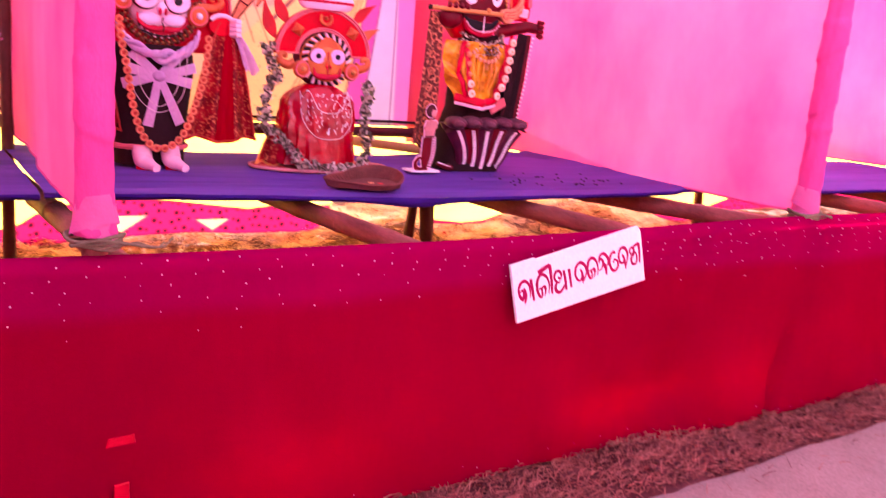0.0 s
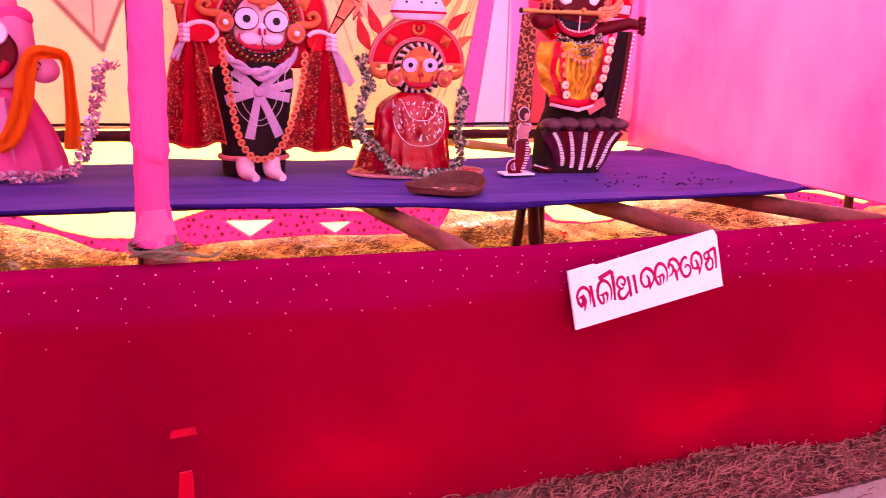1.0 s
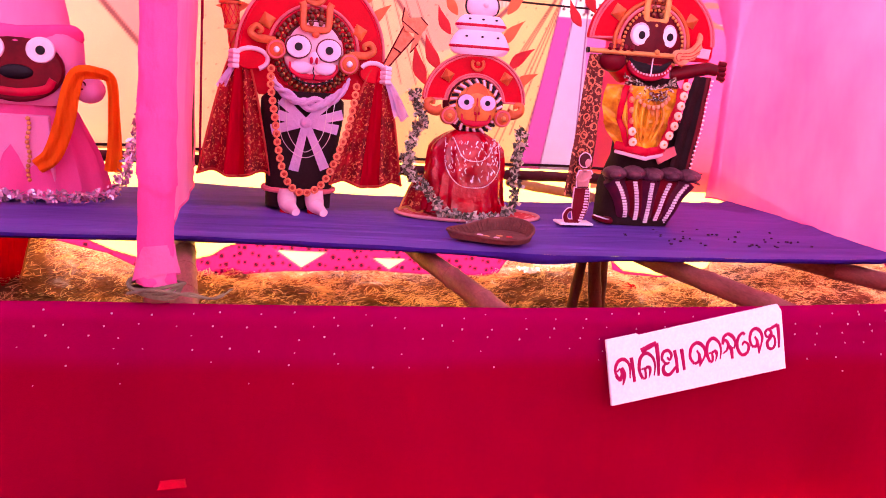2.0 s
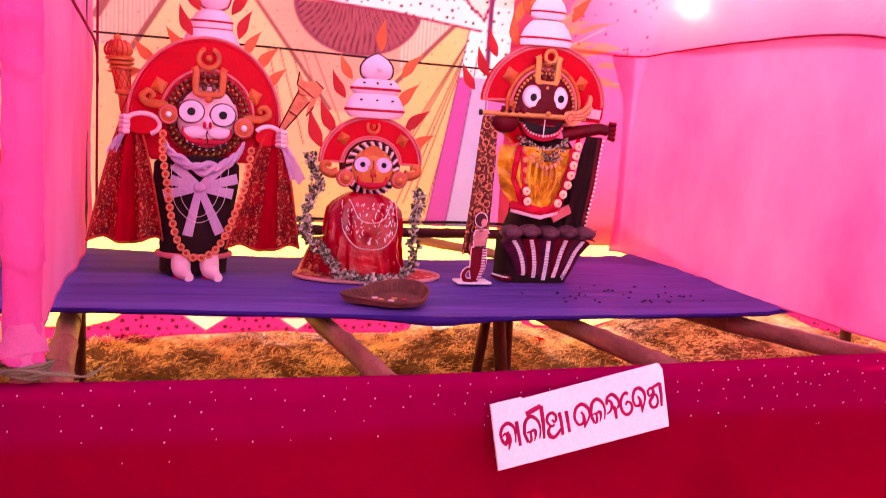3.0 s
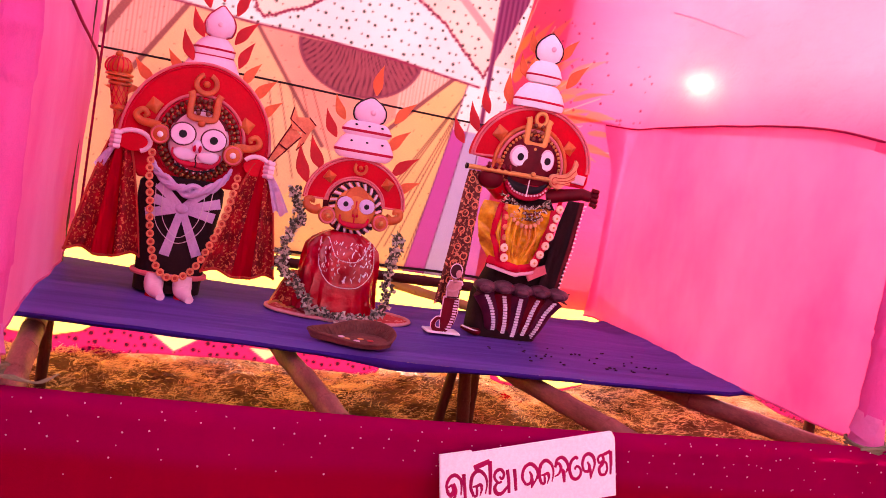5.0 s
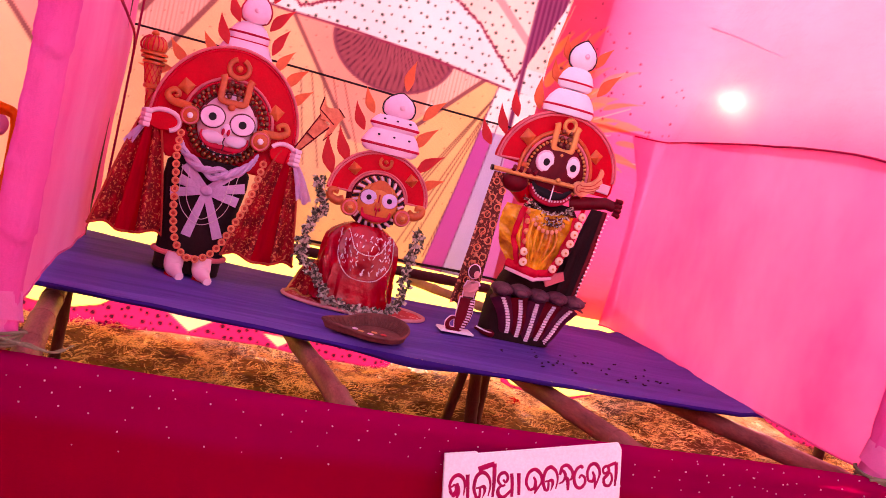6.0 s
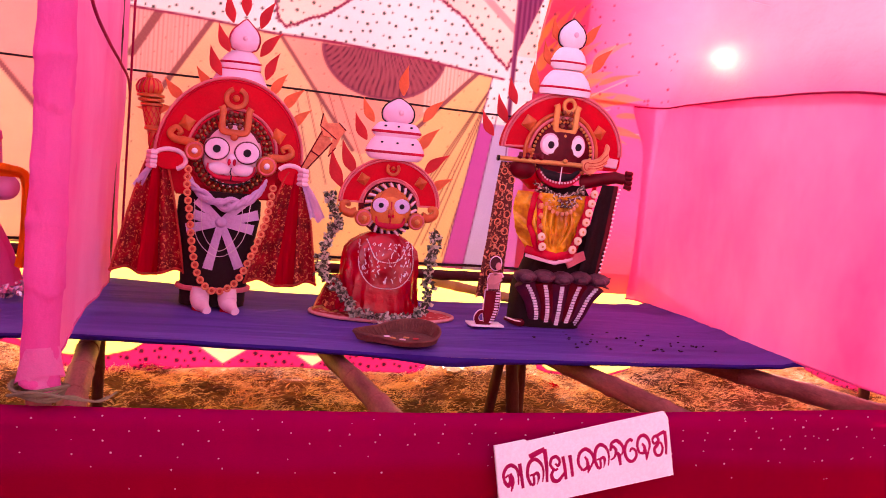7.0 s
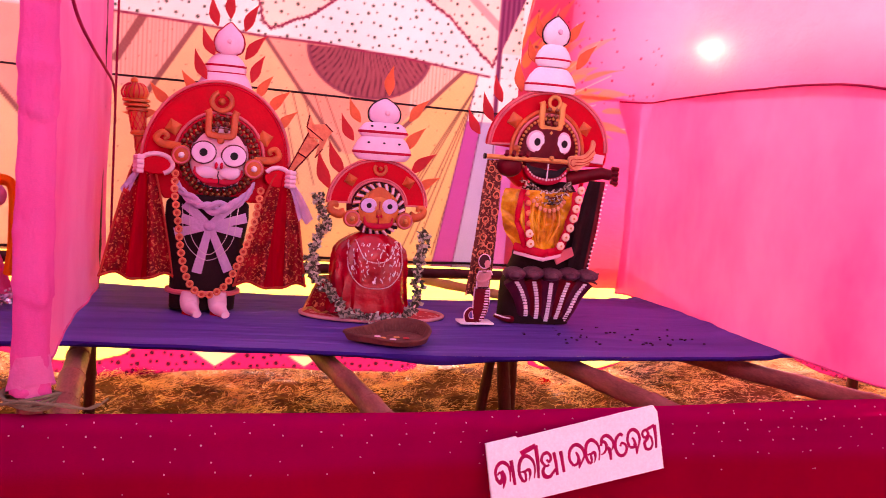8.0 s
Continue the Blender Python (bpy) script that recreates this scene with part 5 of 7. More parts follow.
for x in (-0.790, -0.692):
    st.tube(spline([(x, 1.100, 0.868), (x, 1.096, 0.838), (x + 0.005, 1.080, 0.815), (x + 0.018, 1.045, 0.808), (x + 0.030, 1.012, 0.803)], 4), [0.030 + 0.004 * math.sin(k * 0.35) - 0.0007 * max(0, k - 7) ** 1.3 for k in range(17)], 14, 1, 0.9)
    st.tube(spline([(x - 0.022, 1.080, 0.797), (x + 0.008, 1.046, 0.796), (x + 0.028, 1.018, 0.796)], 5), [0.012, 0.018, 0.022, 0.024, 0.025, 0.025, 0.024, 0.022, 0.019, 0.014, 0.007], 10, 5, 0.20)
st.coin((LX, 1.168, LF - 0.004), 0.108, 0.116, 0.030, 36, 1, 0.022)
st.plate(arc(LX, LF + 0.02, 0.106, 0.088, 18, 162, 18), 1.144, 0.006, 7, 0.003)
st.plate(arc(LX, LF - 0.012, 0.098, 0.108, 208, 332, 20), 1.136, 0.010, 4, 0.002)
for ex, ez in ((-0.775, 1.367), (-0.665, 1.360)):
    st.coin((ex, 1.128, ez), 0.0475, 0.0425, 0.020, 28, 7)
    st.coin((ex, 1.110, ez), 0.0430, 0.0380, 0.0065, 28, 8)
    st.coin((ex, 1.105, ez), 0.0145, 0.0145, 0.005, 16, 3)
st.ball((LX, 1.120, 1.330), 0.021, 0.016, 0.024, 12, 8, 8)
for dx in (-0.010, 0.009):
    st.ball((LX + dx, 1.106, 1.322), 0.0062, 0.006, 0.013, 8, 6, 4)
st.tube(at_y([(LX, 1.302), (LX - 0.003, 1.285), (LX + 0.003, 1.270), (LX, 1.255)], 1.106), 0.0022, 6, 3)
for sx in (-0.762, -0.674):
    st.ball((sx, 1.124, 1.296), 0.044, 0.013, 0.023, 16, 8, 8)
mouth = spline(at_y([(-0.802, 1.314), (-0.800, 1.290), (-0.772, 1.268), (-0.735, 1.263), (-0.717, 1.266), (-0.698, 1.262), (-0.660, 1.266), (-0.636, 1.288), (-0.634, 1.312)], 1.112), 5)
st.tube(mouth, [0.0030 + 0.0062 * math.sin(math.pi * k / (len(mouth) - 1)) for k in range(len(mouth))], 8, 4, 0.6)
st.tube(at_y([(-0.79, 1.256), (-0.75, 1.243), (-0.717, 1.240), (-0.684, 1.243), (-0.645, 1.256)], 1.120), 0.0030, 6, 3)
for k in range(15):
    a = radians(222 + 96 * k / 14)
    st.box((LX + 0.104 * math.cos(a), 1.124, LF - 0.004 + 0.112 * math.sin(a)), (0.0062, 0.006, 0.0125), 0.001, 1 if k % 2 else 3)
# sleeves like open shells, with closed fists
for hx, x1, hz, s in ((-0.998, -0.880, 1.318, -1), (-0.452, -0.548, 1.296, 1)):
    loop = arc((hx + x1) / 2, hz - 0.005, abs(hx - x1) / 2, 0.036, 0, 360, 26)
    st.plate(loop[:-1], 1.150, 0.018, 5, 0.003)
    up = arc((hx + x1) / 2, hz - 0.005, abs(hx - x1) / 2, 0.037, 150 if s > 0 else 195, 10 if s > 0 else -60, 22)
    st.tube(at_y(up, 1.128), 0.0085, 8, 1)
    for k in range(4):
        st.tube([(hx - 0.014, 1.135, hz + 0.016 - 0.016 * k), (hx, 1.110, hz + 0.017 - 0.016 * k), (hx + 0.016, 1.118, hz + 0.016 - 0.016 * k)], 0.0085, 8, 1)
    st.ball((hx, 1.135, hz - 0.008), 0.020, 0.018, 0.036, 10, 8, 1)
whole("idol", st, ["black", "skin", "white", "ink_black", "lip", "deep_red", "cord_pink", "maroon", "eye"], "white-faced wooden idol in black dress standing on blue cloth", "idol")


def ribbon(sh, a, b, w, y0, y1, mi=0):
    a, b = Vector((a[0], y0, a[1])), Vector((b[0], y1, b[1]))
    d = (b - a).normalized()
    side = d.cross(Vector((0, 1, 0))).normalized() * w
    n = 8
    rows = []
    for k in range(n + 1):
        t = k / n
        p = a.lerp(b, t) + Vector((0, -0.006 * math.sin(t * math.pi), 0))
        ww = side * (0.75 + 0.35 * t)
        rows.append([p - ww, p + Vector((0, -0.003, 0)), p + ww, p + Vector((0, 0.003, 0))])
    return sh.rings(rows, mi)


rb = thing("ribbon_sash", "pale lilac ribbons crossed in a star on the chest", "ribbon", (-0.737, 1.08, 1.10))
for ex, ez in ((-0.828, 1.182), (-0.655, 1.188), (-0.620, 1.085), (-0.858, 1.075), (-0.772, 0.935), (-0.660, 0.945), (-0.838, 1.128), (-0.606, 1.140)):
    part("ribbon", ribbon(Shape(), (-0.737, 1.106), (ex, ez), 0.0165, 1.082, 1.094), "lilac_cloth", rb)
part("bow_knot", Shape().ball((-0.737, 1.078, 1.106), 0.022, 0.012, 0.018), "lilac_cloth", rb)

sc = thing("neck_scarf", "twisted pale pink cloth round the idol's neck", "scarf", (-0.73, 1.1, 1.18))
for k in range(3):
    ln = spline([(-0.872, 1.125, 1.270), (-0.838, 1.095, 1.220), (-0.78, 1.075, 1.190 - 0.006 * k), (-0.72, 1.070, 1.180 - 0.008 * k), (-0.66, 1.078, 1.192 - 0.006 * k), (-0.61, 1.098, 1.222), (-0.585, 1.125, 1.262)], 8)
    n = len(ln)
    part("strand", Shape().tube([p + Vector((0, 0.007 * math.sin(i * 0.5 + k * 2.1), 0.010 * math.cos(i * 0.5 + k * 2.1))) for i, p in enumerate(ln)], [0.004 + 0.007 * math.sin(math.pi * i / (n - 1)) for i in range(n)], 8), "lilac_cloth", sc)

gl = thing("coin_garland", "long garland of orange and red paper rings", "garland", (-0.735, 1.06, 0.86))
gpts = spline([(-0.868, 1.095, 1.285), (-0.866, 1.070, 1.22), (-0.848, 1.062, 1.12), (-0.832, 1.062, 1.02), (-0.808, 1.062, 0.93), (-0.775, 1.062, 0.880), (-0.735, 1.062, 0.863), (-0.690, 1.062, 0.880), (-0.655, 1.062, 0.92),
               (-0.620, 1.068, 1.00), (-0.585, 1.075, 1.10), (-0.567, 1.085, 1.20), (-0.560, 1.095, 1.262)], 10)
part("string", Shape().tube(gpts, 0.0035, 6), "red", gl)
for p in along(gpts, 0.0285):
    d = part("paper_ring", Shape().tube(at_y(arc(p.x, p.z, 0.0105, 0.0105, 0, 360, 10), p.y - 0.006), 0.0038, 6), "ring_orange", gl)
    part("ring_center", Shape().coin((p.x, p.y - 0.004, p.z), 0.0062, depth=0.004, seg=8), "ring_red", d)
for k, (dz, w) in enumerate(((1.005, 0.075), (0.985, 0.10))):
    ln = spline([(-0.737 - w, 1.086, 1.18), (-0.737 - w * 0.8, 1.075, dz + 0.06), (-0.737, 1.068, dz), (-0.737 + w * 0.8, 1.075, dz + 0.06), (-0.737 + w, 1.086, 1.18)], 10)
    whole("fine_chain", Shape().tube(ln, 0.0013, 5), "silver", "thin pale chain looped on the idol's chest", "chain")


def hanging(name, top, bot, z0, z1, y, pleats, mat, label, stripe=None, border=None, amp=0.016, hem=0.01, bulge=0.0):
    """A hanging cloth between the top and bottom (x from, x to), with pleats."""
    th = thing(name, label, "drape", ((bot[0] + bot[1]) / 2, y, z1))

    def f(u, v):
        w = v ** 0.8
        a, b = top[0] + (bot[0] - top[0]) * w, top[1] + (bot[1] - top[1]) * w
        x = a + (b - a) * u
        return (x, y - amp * (0.35 + v) * math.sin(u * pleats * 2 * math.pi + 0.7 * v) - bulge * math.sin(v * math.pi) + 0.006 * wob(x * 4, v * 3, 2.0, 4.0), z0 + (z1 - z0) * v + hem * math.sin(u * 9) * v)
    part("cloth", Shape().sheet(48, 36, f), mat, th)
    if stripe:
        u0, u1, m2 = stripe
        part("plain_panel", Shape().sheet(16, 36, lambda u, v: tuple(Vector(f(u0 + (u1 - u0) * u, v)) + Vector((0, -0.007, 0)))), m2, th, "plain red lengthwise panel")
    if border:
        for e in (0.012, 0.988):
            part("border_cord", Shape().tube([Vector(f(e, k / 30)) + Vector((0, -0.004, 0)) for k in range(31)], 0.004, 6), border, th)
        part("hem_cord", Shape().tube([Vector(f(k / 40, 0.985)) + Vector((0, -0.004, 0)) for k in range(41)], 0.005, 6), border, th)
    return th


hanging("shawl_end", (-1.014, -0.950), (-1.110, -0.850), 1.312, 0.905, 1.140, 3, "brocade", "red and black brocade shawl hanging from the idol's sleeve", (0.36, 0.64, "red_cloth"), "ring_red")
hanging("shawl_end", (-0.505, -0.445), (-0.640, -0.368), 1.305, 0.885, 1.140, 3, "brocade", "red and black brocade shawl hanging from the idol's sleeve", (0.42, 0.68, "red_cloth"), "ring_red")
hanging("tassel_cloth", (-1.008, -0.988), (-1.062, -1.022), 1.285, 1.205, 1.128, 1, "lilac_cloth", "short lilac cloth end hanging from the hand", amp=0.005)
hanging("tassel_cloth", (-0.460, -0.436), (-0.412, -0.352), 1.270, 1.135, 1.128, 1.5, "lilac_cloth", "lilac cloth end hanging from the hand", amp=0.006)

mc = thing("mace", "orange carved toy mace with ribbed head and lattice shaft", "mace", (-0.985, 1.2, 1.32))
MX, MY, MZ0 = -1.026, 1.205, 1.330


def mace_x(z):
    return MX + 0.16 * (MZ0 + 0.20 - z)


def turned(prof, z):
    return Shape().lathe(prof, (mace_x(z), MY, z), 20)


part("shaft", Shape().tube([(mace_x(z), MY, z) for z in (MZ0 - 0.02, MZ0 + 0.04, MZ0 + 0.085)], [0.015, 0.018, 0.021], 14), "orange", mc)
part("collar", turned([(0.020, 0), (0.032, 0.004), (0.034, 0.011), (0.030, 0.018), (0.022, 0.022)], MZ0 + 0.078), "orange", mc)
part("lattice_shaft", Shape().tube([(mace_x(z), MY, z) for z in (MZ0 + 0.095, MZ0 + 0.13, MZ0 + 0.168)], [0.025, 0.029, 0.031], 16), "orange", mc)
for k, (r, z) in enumerate(((0.040, 0.165), (0.047, 0.181), (0.050, 0.197))):
    part("collar", turned([(r * 0.7, 0), (r, 0.004), (r, 0.012), (r * 0.72, 0.017)], MZ0 + z), "orange", mc)
hd = part("head", turned([(0.036, 0), (0.044, 0.010), (0.046, 0.024), (0.038, 0.042), (0.022, 0.054), (0.010, 0.058)], MZ0 + 0.212), "orange", mc)
for k in range(9):
    a = math.pi + math.pi * k / 8
    part("rib", Shape().tube([(mace_x(MZ0 + 0.24) + r * math.cos(a), MY + r * math.sin(a), MZ0 + 0.212 + h) for r, h in ((0.037, 0.001), (0.0455, 0.011), (0.0475, 0.024), (0.039, 0.043), (0.023, 0.055))], 0.0030, 5), "red", hd)
part("tip", turned([(0.010, 0), (0.015, 0.008), (0.011, 0.016), (0.003, 0.022)], MZ0 + 0.268), "orange", mc)
ml = Shape()
for k in range(10):
    for way in (-1, 1):
        line = []
        for j in range(7):
            z = MZ0 + 0.098 + 0.068 * j / 6
            a = 2 * math.pi * k / 10 + way * 1.1 * j / 6
            r = 0.0262 + 0.005 * j / 6
            line.append((mace_x(z) + r * math.cos(a), MY + r * math.sin(a), z))
        ml.tube(line, 0.0018, 5)
for k in range(6):
    ml.tube([(mace_x(z) + 0.0195 * math.cos(a), MY + 0.0195 * math.sin(a), z) for z, a in ((MZ0 + 0.012 * j, k * math.pi / 3 + 0.35 * j) for j in range(7))], 0.0022, 5)
tagged(part("carving", ml, "red", mc), kind="stuff")

pg = thing("plough", "flat orange cut-out plough outlined in red", "plough", (-0.46, 1.16, 1.30))
part("handle", Shape().plate([(-0.464, 1.315), (-0.446, 1.310), (-0.348, 1.428), (-0.392, 1.470)], 1.165, 0.008, bevel=0.0015), "ring_orange", pg)
part("blade", Shape().plate([(-0.388, 1.452), (-0.400, 1.488), (-0.392, 1.535), (-0.372, 1.500), (-0.330, 1.505), (-0.300, 1.478), (-0.318, 1.452), (-0.340, 1.395), (-0.362, 1.375), (-0.348, 1.445)], 1.160, 0.012, bevel=0.0015), "ring_orange", pg)
for a, b in (((-0.464, 1.315), (-0.392, 1.468)), ((-0.446, 1.310), (-0.350, 1.428)), ((-0.428, 1.390), (-0.395, 1.372)), ((-0.400, 1.488), (-0.335, 1.442)), ((-0.400, 1.488), (-0.392, 1.535)), ((-0.330, 1.505), (-0.300, 1.478)), ((-0.362, 1.375), (-0.335, 1.410))):
    part("outline", Shape().tube(at_y([a, b], 1.149), 0.0028, 5), "maroon", pg)


# ---- small seated idol
stand(0.013, 0.055, 0.006, 0.02, 0.008)
MXc, MZ = -0.113, 1.205
hm = thing("headdress", "red half-moon headdress with flat pink tiered crown and flames", "headdress", (-0.11, 1.11, 1.2))
half = arc(-0.112, 1.218, 0.196, 0.178, 180, 0, 36) + arc(-0.112, 1.222, 0.100, 0.086, 0, 180, 22)
part("halo_board", Shape().plate(half, 1.118, 0.026, bevel=0.0), "deep_red", hm)
for r1, r2, y in ((0.194, 0.176, 1.091), (0.185, 0.167, 1.091), (0.106, 0.092, 1.090), (0.114, 0.100, 1.091)):
    part("halo_rim", Shape().tube(at_y(arc(-0.112, 1.219, r1, r2, 178, 2, 46), y), 0.0038, 8), "cord_pink", hm)
for s in (-1, 1):
    part("halo_rim", Shape().tube(at_y([(-0.112 + s * 0.102, 1.222), (-0.112 + s * 0.192, 1.222)], 1.091), 0.0038, 8), "cord_pink", hm)
for z, w, h in ((1.388, 0.114, 0.090), (1.474, 0.096, 0.056)):
    crown_tier(hm, -0.107, 1.105, z, [(w * 0.80, 0), (w * 0.92, h * 0.10), (w, h * 0.28), (w, h * 0.42), (w * 0.84, h * 0.80), (w * 0.70, h * 0.97), (w * 0.4, h)], sy=0.34)
    part("crown_line", Shape().lathe([(w * 1.0, 0), (w * 1.03, 0.005), (w * 1.0, 0.010)], (-0.107, 1.105, z + h * 0.26), 28, 0, 0.34), "lip", hm)
    for k in range(3):
        part("crown_spot", Shape().coin((-0.107 + (k - 1) * w * 0.52, 1.105 - w * 0.275, z + h * 0.72), 0.0055, 0.004, 0.004, 8), "ink_black", hm)
finial(hm, -0.107, 1.105, 1.528, [(0.036, 0), (0.054, 0.010), (0.061, 0.030), (0.058, 0.050), (0.043, 0.070), (0.018, 0.086), (0.003, 0.093)], "crown", "ink_black", "pale pink onion-shaped finial", 0.36)
part("finial_knob", Shape().coin((-0.100, 1.086, 1.566), 0.010, depth=0.008, dome=0.004), "skin", hm)
part("crescent", Shape().tube(at_y(arc(-0.112, 1.355, 0.022, 0.021, 140, 400, 20), 1.084), 0.006, 8, flat=0.7), "orange", hm)
part("crescent_knob", Shape().ball((-0.112, 1.083, 1.357), 0.008), "orange", hm)
stud(hm, -0.222, 1.092, 1.308, 0.026)
stud(hm, 0.002, 1.092, 1.310, 0.026)
for s in (-1, 1):
    boss(hm, MXc + s * 0.102, 1.062, 1.166, 0.033)
    scroll(hm, [(MXc + s * 0.125, 1.075, 1.186), (MXc + s * 0.150, 1.078, 1.178), (MXc + s * 0.178, 1.080, 1.190), (MXc + s * 0.180, 1.080, 1.212), (MXc + s * 0.160, 1.080, 1.216), (MXc + s * 0.158, 1.080, 1.202)], 0.019)
zb = Shape()
for k in range(40):
    a = radians(-8 + 360 * k / 40)
    c, s_ = math.cos(a), math.sin(a)
    p0, p1 = (MXc + 0.079 * math.cos(a - 0.06), 1.058, MZ - 0.003 + 0.080 * math.sin(a - 0.06)), (MXc + 0.101 * math.cos(a + 0.06), 1.066, MZ - 0.003 + 0.101 * math.sin(a + 0.06))
    zb.tube([p0, p1], 0.0050, 6, k % 2)
tagged(part("striped_trim", zb, ["ink_black", "skin"], hm, "black and white striped trim round the face"), kind="stuff")
flames(hm, 1.130, [((-0.193, 1.525), (-0.241, 1.615)), ((-0.215, 1.455), (-0.267, 1.555)), ((-0.246, 1.325), (-0.307, 1.450)), ((-0.296, 1.270), (-0.344, 1.410)), ((-0.002, 1.543), (0.074, 1.633)),
                   ((-0.013, 1.430), (0.068, 1.525)), ((0.020, 1.345), (0.118, 1.428)), ((0.046, 1.278), (0.140, 1.337)), ((-0.089, 1.634), (-0.078, 1.752))], (1, 2, 3, 6))

sm = Shape()   # slots: satin yellow white ink lip orange silver maroon lilac
rings = []
SZ, SW_, SD = (0.812, 0.86, 0.92, 0.98, 1.02, 1.05, 1.075, 1.095, 1.112), (0.158, 0.152, 0.146, 0.148, 0.146, 0.138, 0.118, 0.088, 0.055), (0.115, 0.112, 0.110, 0.105, 0.100, 0.094, 0.082, 0.068, 0.05)
for i in range(44):
    z = 0.812 + 0.300 * i / 43
    hw, hd = float(np.interp(z, SZ, SW_)), float(np.interp(z, SZ, SD))
    ring = []
    for k in range(96):
        a = 2 * math.pi * k / 96
        soft_top = min(1.0, (1.125 - z) / 0.05)
        f = 1 + soft_top * (0.040 * math.sin(a * 11 + 6 * wob(a, z * 5, 1.0, 2.0)) + 0.022 * math.sin(a * 23 + z * 31) + 0.05 * wob(math.cos(a) * 2, z * 7, 2.2, 5.0)) + 0.03 * math.sin(z * 95 + 3 * math.cos(a)) * max(0.0, (z - 1.03) / 0.08)
        ring.append((-0.128 + hw * f * math.copysign(abs(math.cos(a)) ** 0.75, math.cos(a)), 1.10 + hd * f * math.sin(a), z))
    rings.append(ring)
sm.rings(rings, 0)
sm.coin((MXc, 1.116, MZ + 0.006), 0.116, 0.112, 0.014, 32, 7)
sm.coin((MXc, 1.096, MZ), 0.096, 0.096, 0.030, 32, 1, 0.018)
sm.plate(arc(MXc, MZ + 0.012, 0.052, 0.072, 20, 160, 14), 1.064, 0.012, 5, 0.003)
for ex in (-0.153, -0.073):
    sm.coin((ex, 1.064, 1.218), 0.0335, 0.0300, 0.012, 24, 7)
    sm.coin((ex, 1.054, 1.218), 0.0315, 0.0280, 0.006, 24, 8)
    sm.coin((ex, 1.049, 1.218), 0.010, 0.010, 0.004, 14, 3)
for dx in (-0.007, 0.009):
    sm.ball((MXc + dx, 1.043, 1.180), 0.0045, 0.005, 0.007, 8, 6, 4)
lip = spline(at_y([(-0.168, 1.176), (-0.160, 1.150), (-0.13, 1.142), (-0.10, 1.142), (-0.066, 1.150), (-0.058, 1.176)], 1.052), 6)
sm.tube(lip, [0.003 + 0.008 * math.sin(math.pi * k / (len(lip) - 1)) for k in range(len(lip))], 8, 4, 0.6)
sm.tube(at_y([(MXc, 1.235), (MXc, 1.20), (MXc, 1.15)], 1.047), 0.0026, 6, 4)
sm.ball((MXc, 1.052, 1.192), 0.014, 0.010, 0.018, 10, 8, 5)
whole("idol", sm, ["satin_red", "yellow_face", "white", "ink_black", "lip", "orange", "silver", "maroon", "lilac"], "small yellow-faced seated idol dressed in red satin", "idol")
for k, (dz, w) in enumerate(((1.012, 0.076), (0.915, 0.100))):
    ln = spline([(-0.122 - w, 1.045, 1.085), (-0.122 - w * 1.02, 1.005, dz + 0.075), (-0.122 - w * 0.6, 0.985, dz + 0.014), (-0.122, 0.980, dz), (-0.122 + w * 0.6, 0.985, dz + 0.014), (-0.122 + w * 1.02, 1.005, dz + 0.075), (-0.122 + w, 1.045, 1.085)], 10)
    ch = thing("necklace", "thin pale bead necklace over red satin", "necklace", (-0.12, 1.0, dz))
    part("string", Shape().tube(ln, 0.0009, 5), "silver", ch)
    cb = Shape()
    for p in along(ln, 0.0085):
        cb.ball(p, 0.0024, seg=6, rows=4)
    tagged(part("bead_row", cb, "silver", ch), kind="stuff")
# pale flecks: embroidery, and highlights of the satin drawn as strips
em = Shape()
for _ in range(120):
    x, z = rnd(-0.235, -0.025), 1.085 - 0.145 * random.random() ** 1.5
    yy = 1.10 - 0.112 * math.sqrt(max(0.05, 1 - ((x + 0.128) / 0.152) ** 2)) - 0.006
    em.tube([(x, yy, z), (x + rnd(-0.008, 0.008), yy - 0.002, z - rnd(0.004, 0.014))], rnd(0.0008, 0.0020), 5)
whole("sequin_embroidery", em, "silver", "pale flecks on the red satin, embroidery and drawn highlights", "embroidery", kind="stuff")

mt = thing("oval_mat", "oval red mat with pink rim on the blue cloth", "mat", (-0.10, 1.10, 0.795))
part("mat_cloth", Shape().lathe([(0.01, 0.010), (0.20, 0.012), (0.272, 0.008), (0.278, 0.002), (0.01, 0.0)], (-0.10, 1.105, 0.790), 48, 0, 0.56), "mat", mt)
part("mat_rim", Shape().tube([(-0.10 + 0.280 * math.cos(a), 1.105 + 0.157 * math.sin(a), 0.799) for a in (2 * math.pi * k / 60 for k in range(61))], 0.007, 8), "mat_rim", mt)


def floret(sh, p, r, mats):
    """A loose cluster of thin cupped petals and one small heart."""
    m = random.randrange(mats)
    for k in range(6):
        d = Vector((rnd(-1, 1), rnd(-0.9, 0.2), rnd(-1, 1))).normalized()
        side = d.cross(Vector((rnd(-1, 1), rnd(-1, 1), rnd(-1, 1)))).normalized()
        up = d.cross(side) * 0.18
        a, L, w = Vector(p), r * rnd(1.0, 1.7), r * rnd(0.45, 0.75)
        mid = a + d * L * 0.55
        sh.add([a, mid + side * w + up * w * 2, a + d * L, mid - side * w + up * w * 2, mid - up * w], [(0, 1, 4), (1, 2, 4), (2, 3, 4), (3, 0, 4)], m if k < 4 else (m + 1) % mats)
    sh.ball(Vector(p) + Vector((0, -0.004, 0)), r * 0.28, mi=(m + 1) % mats, seg=6, rows=4)


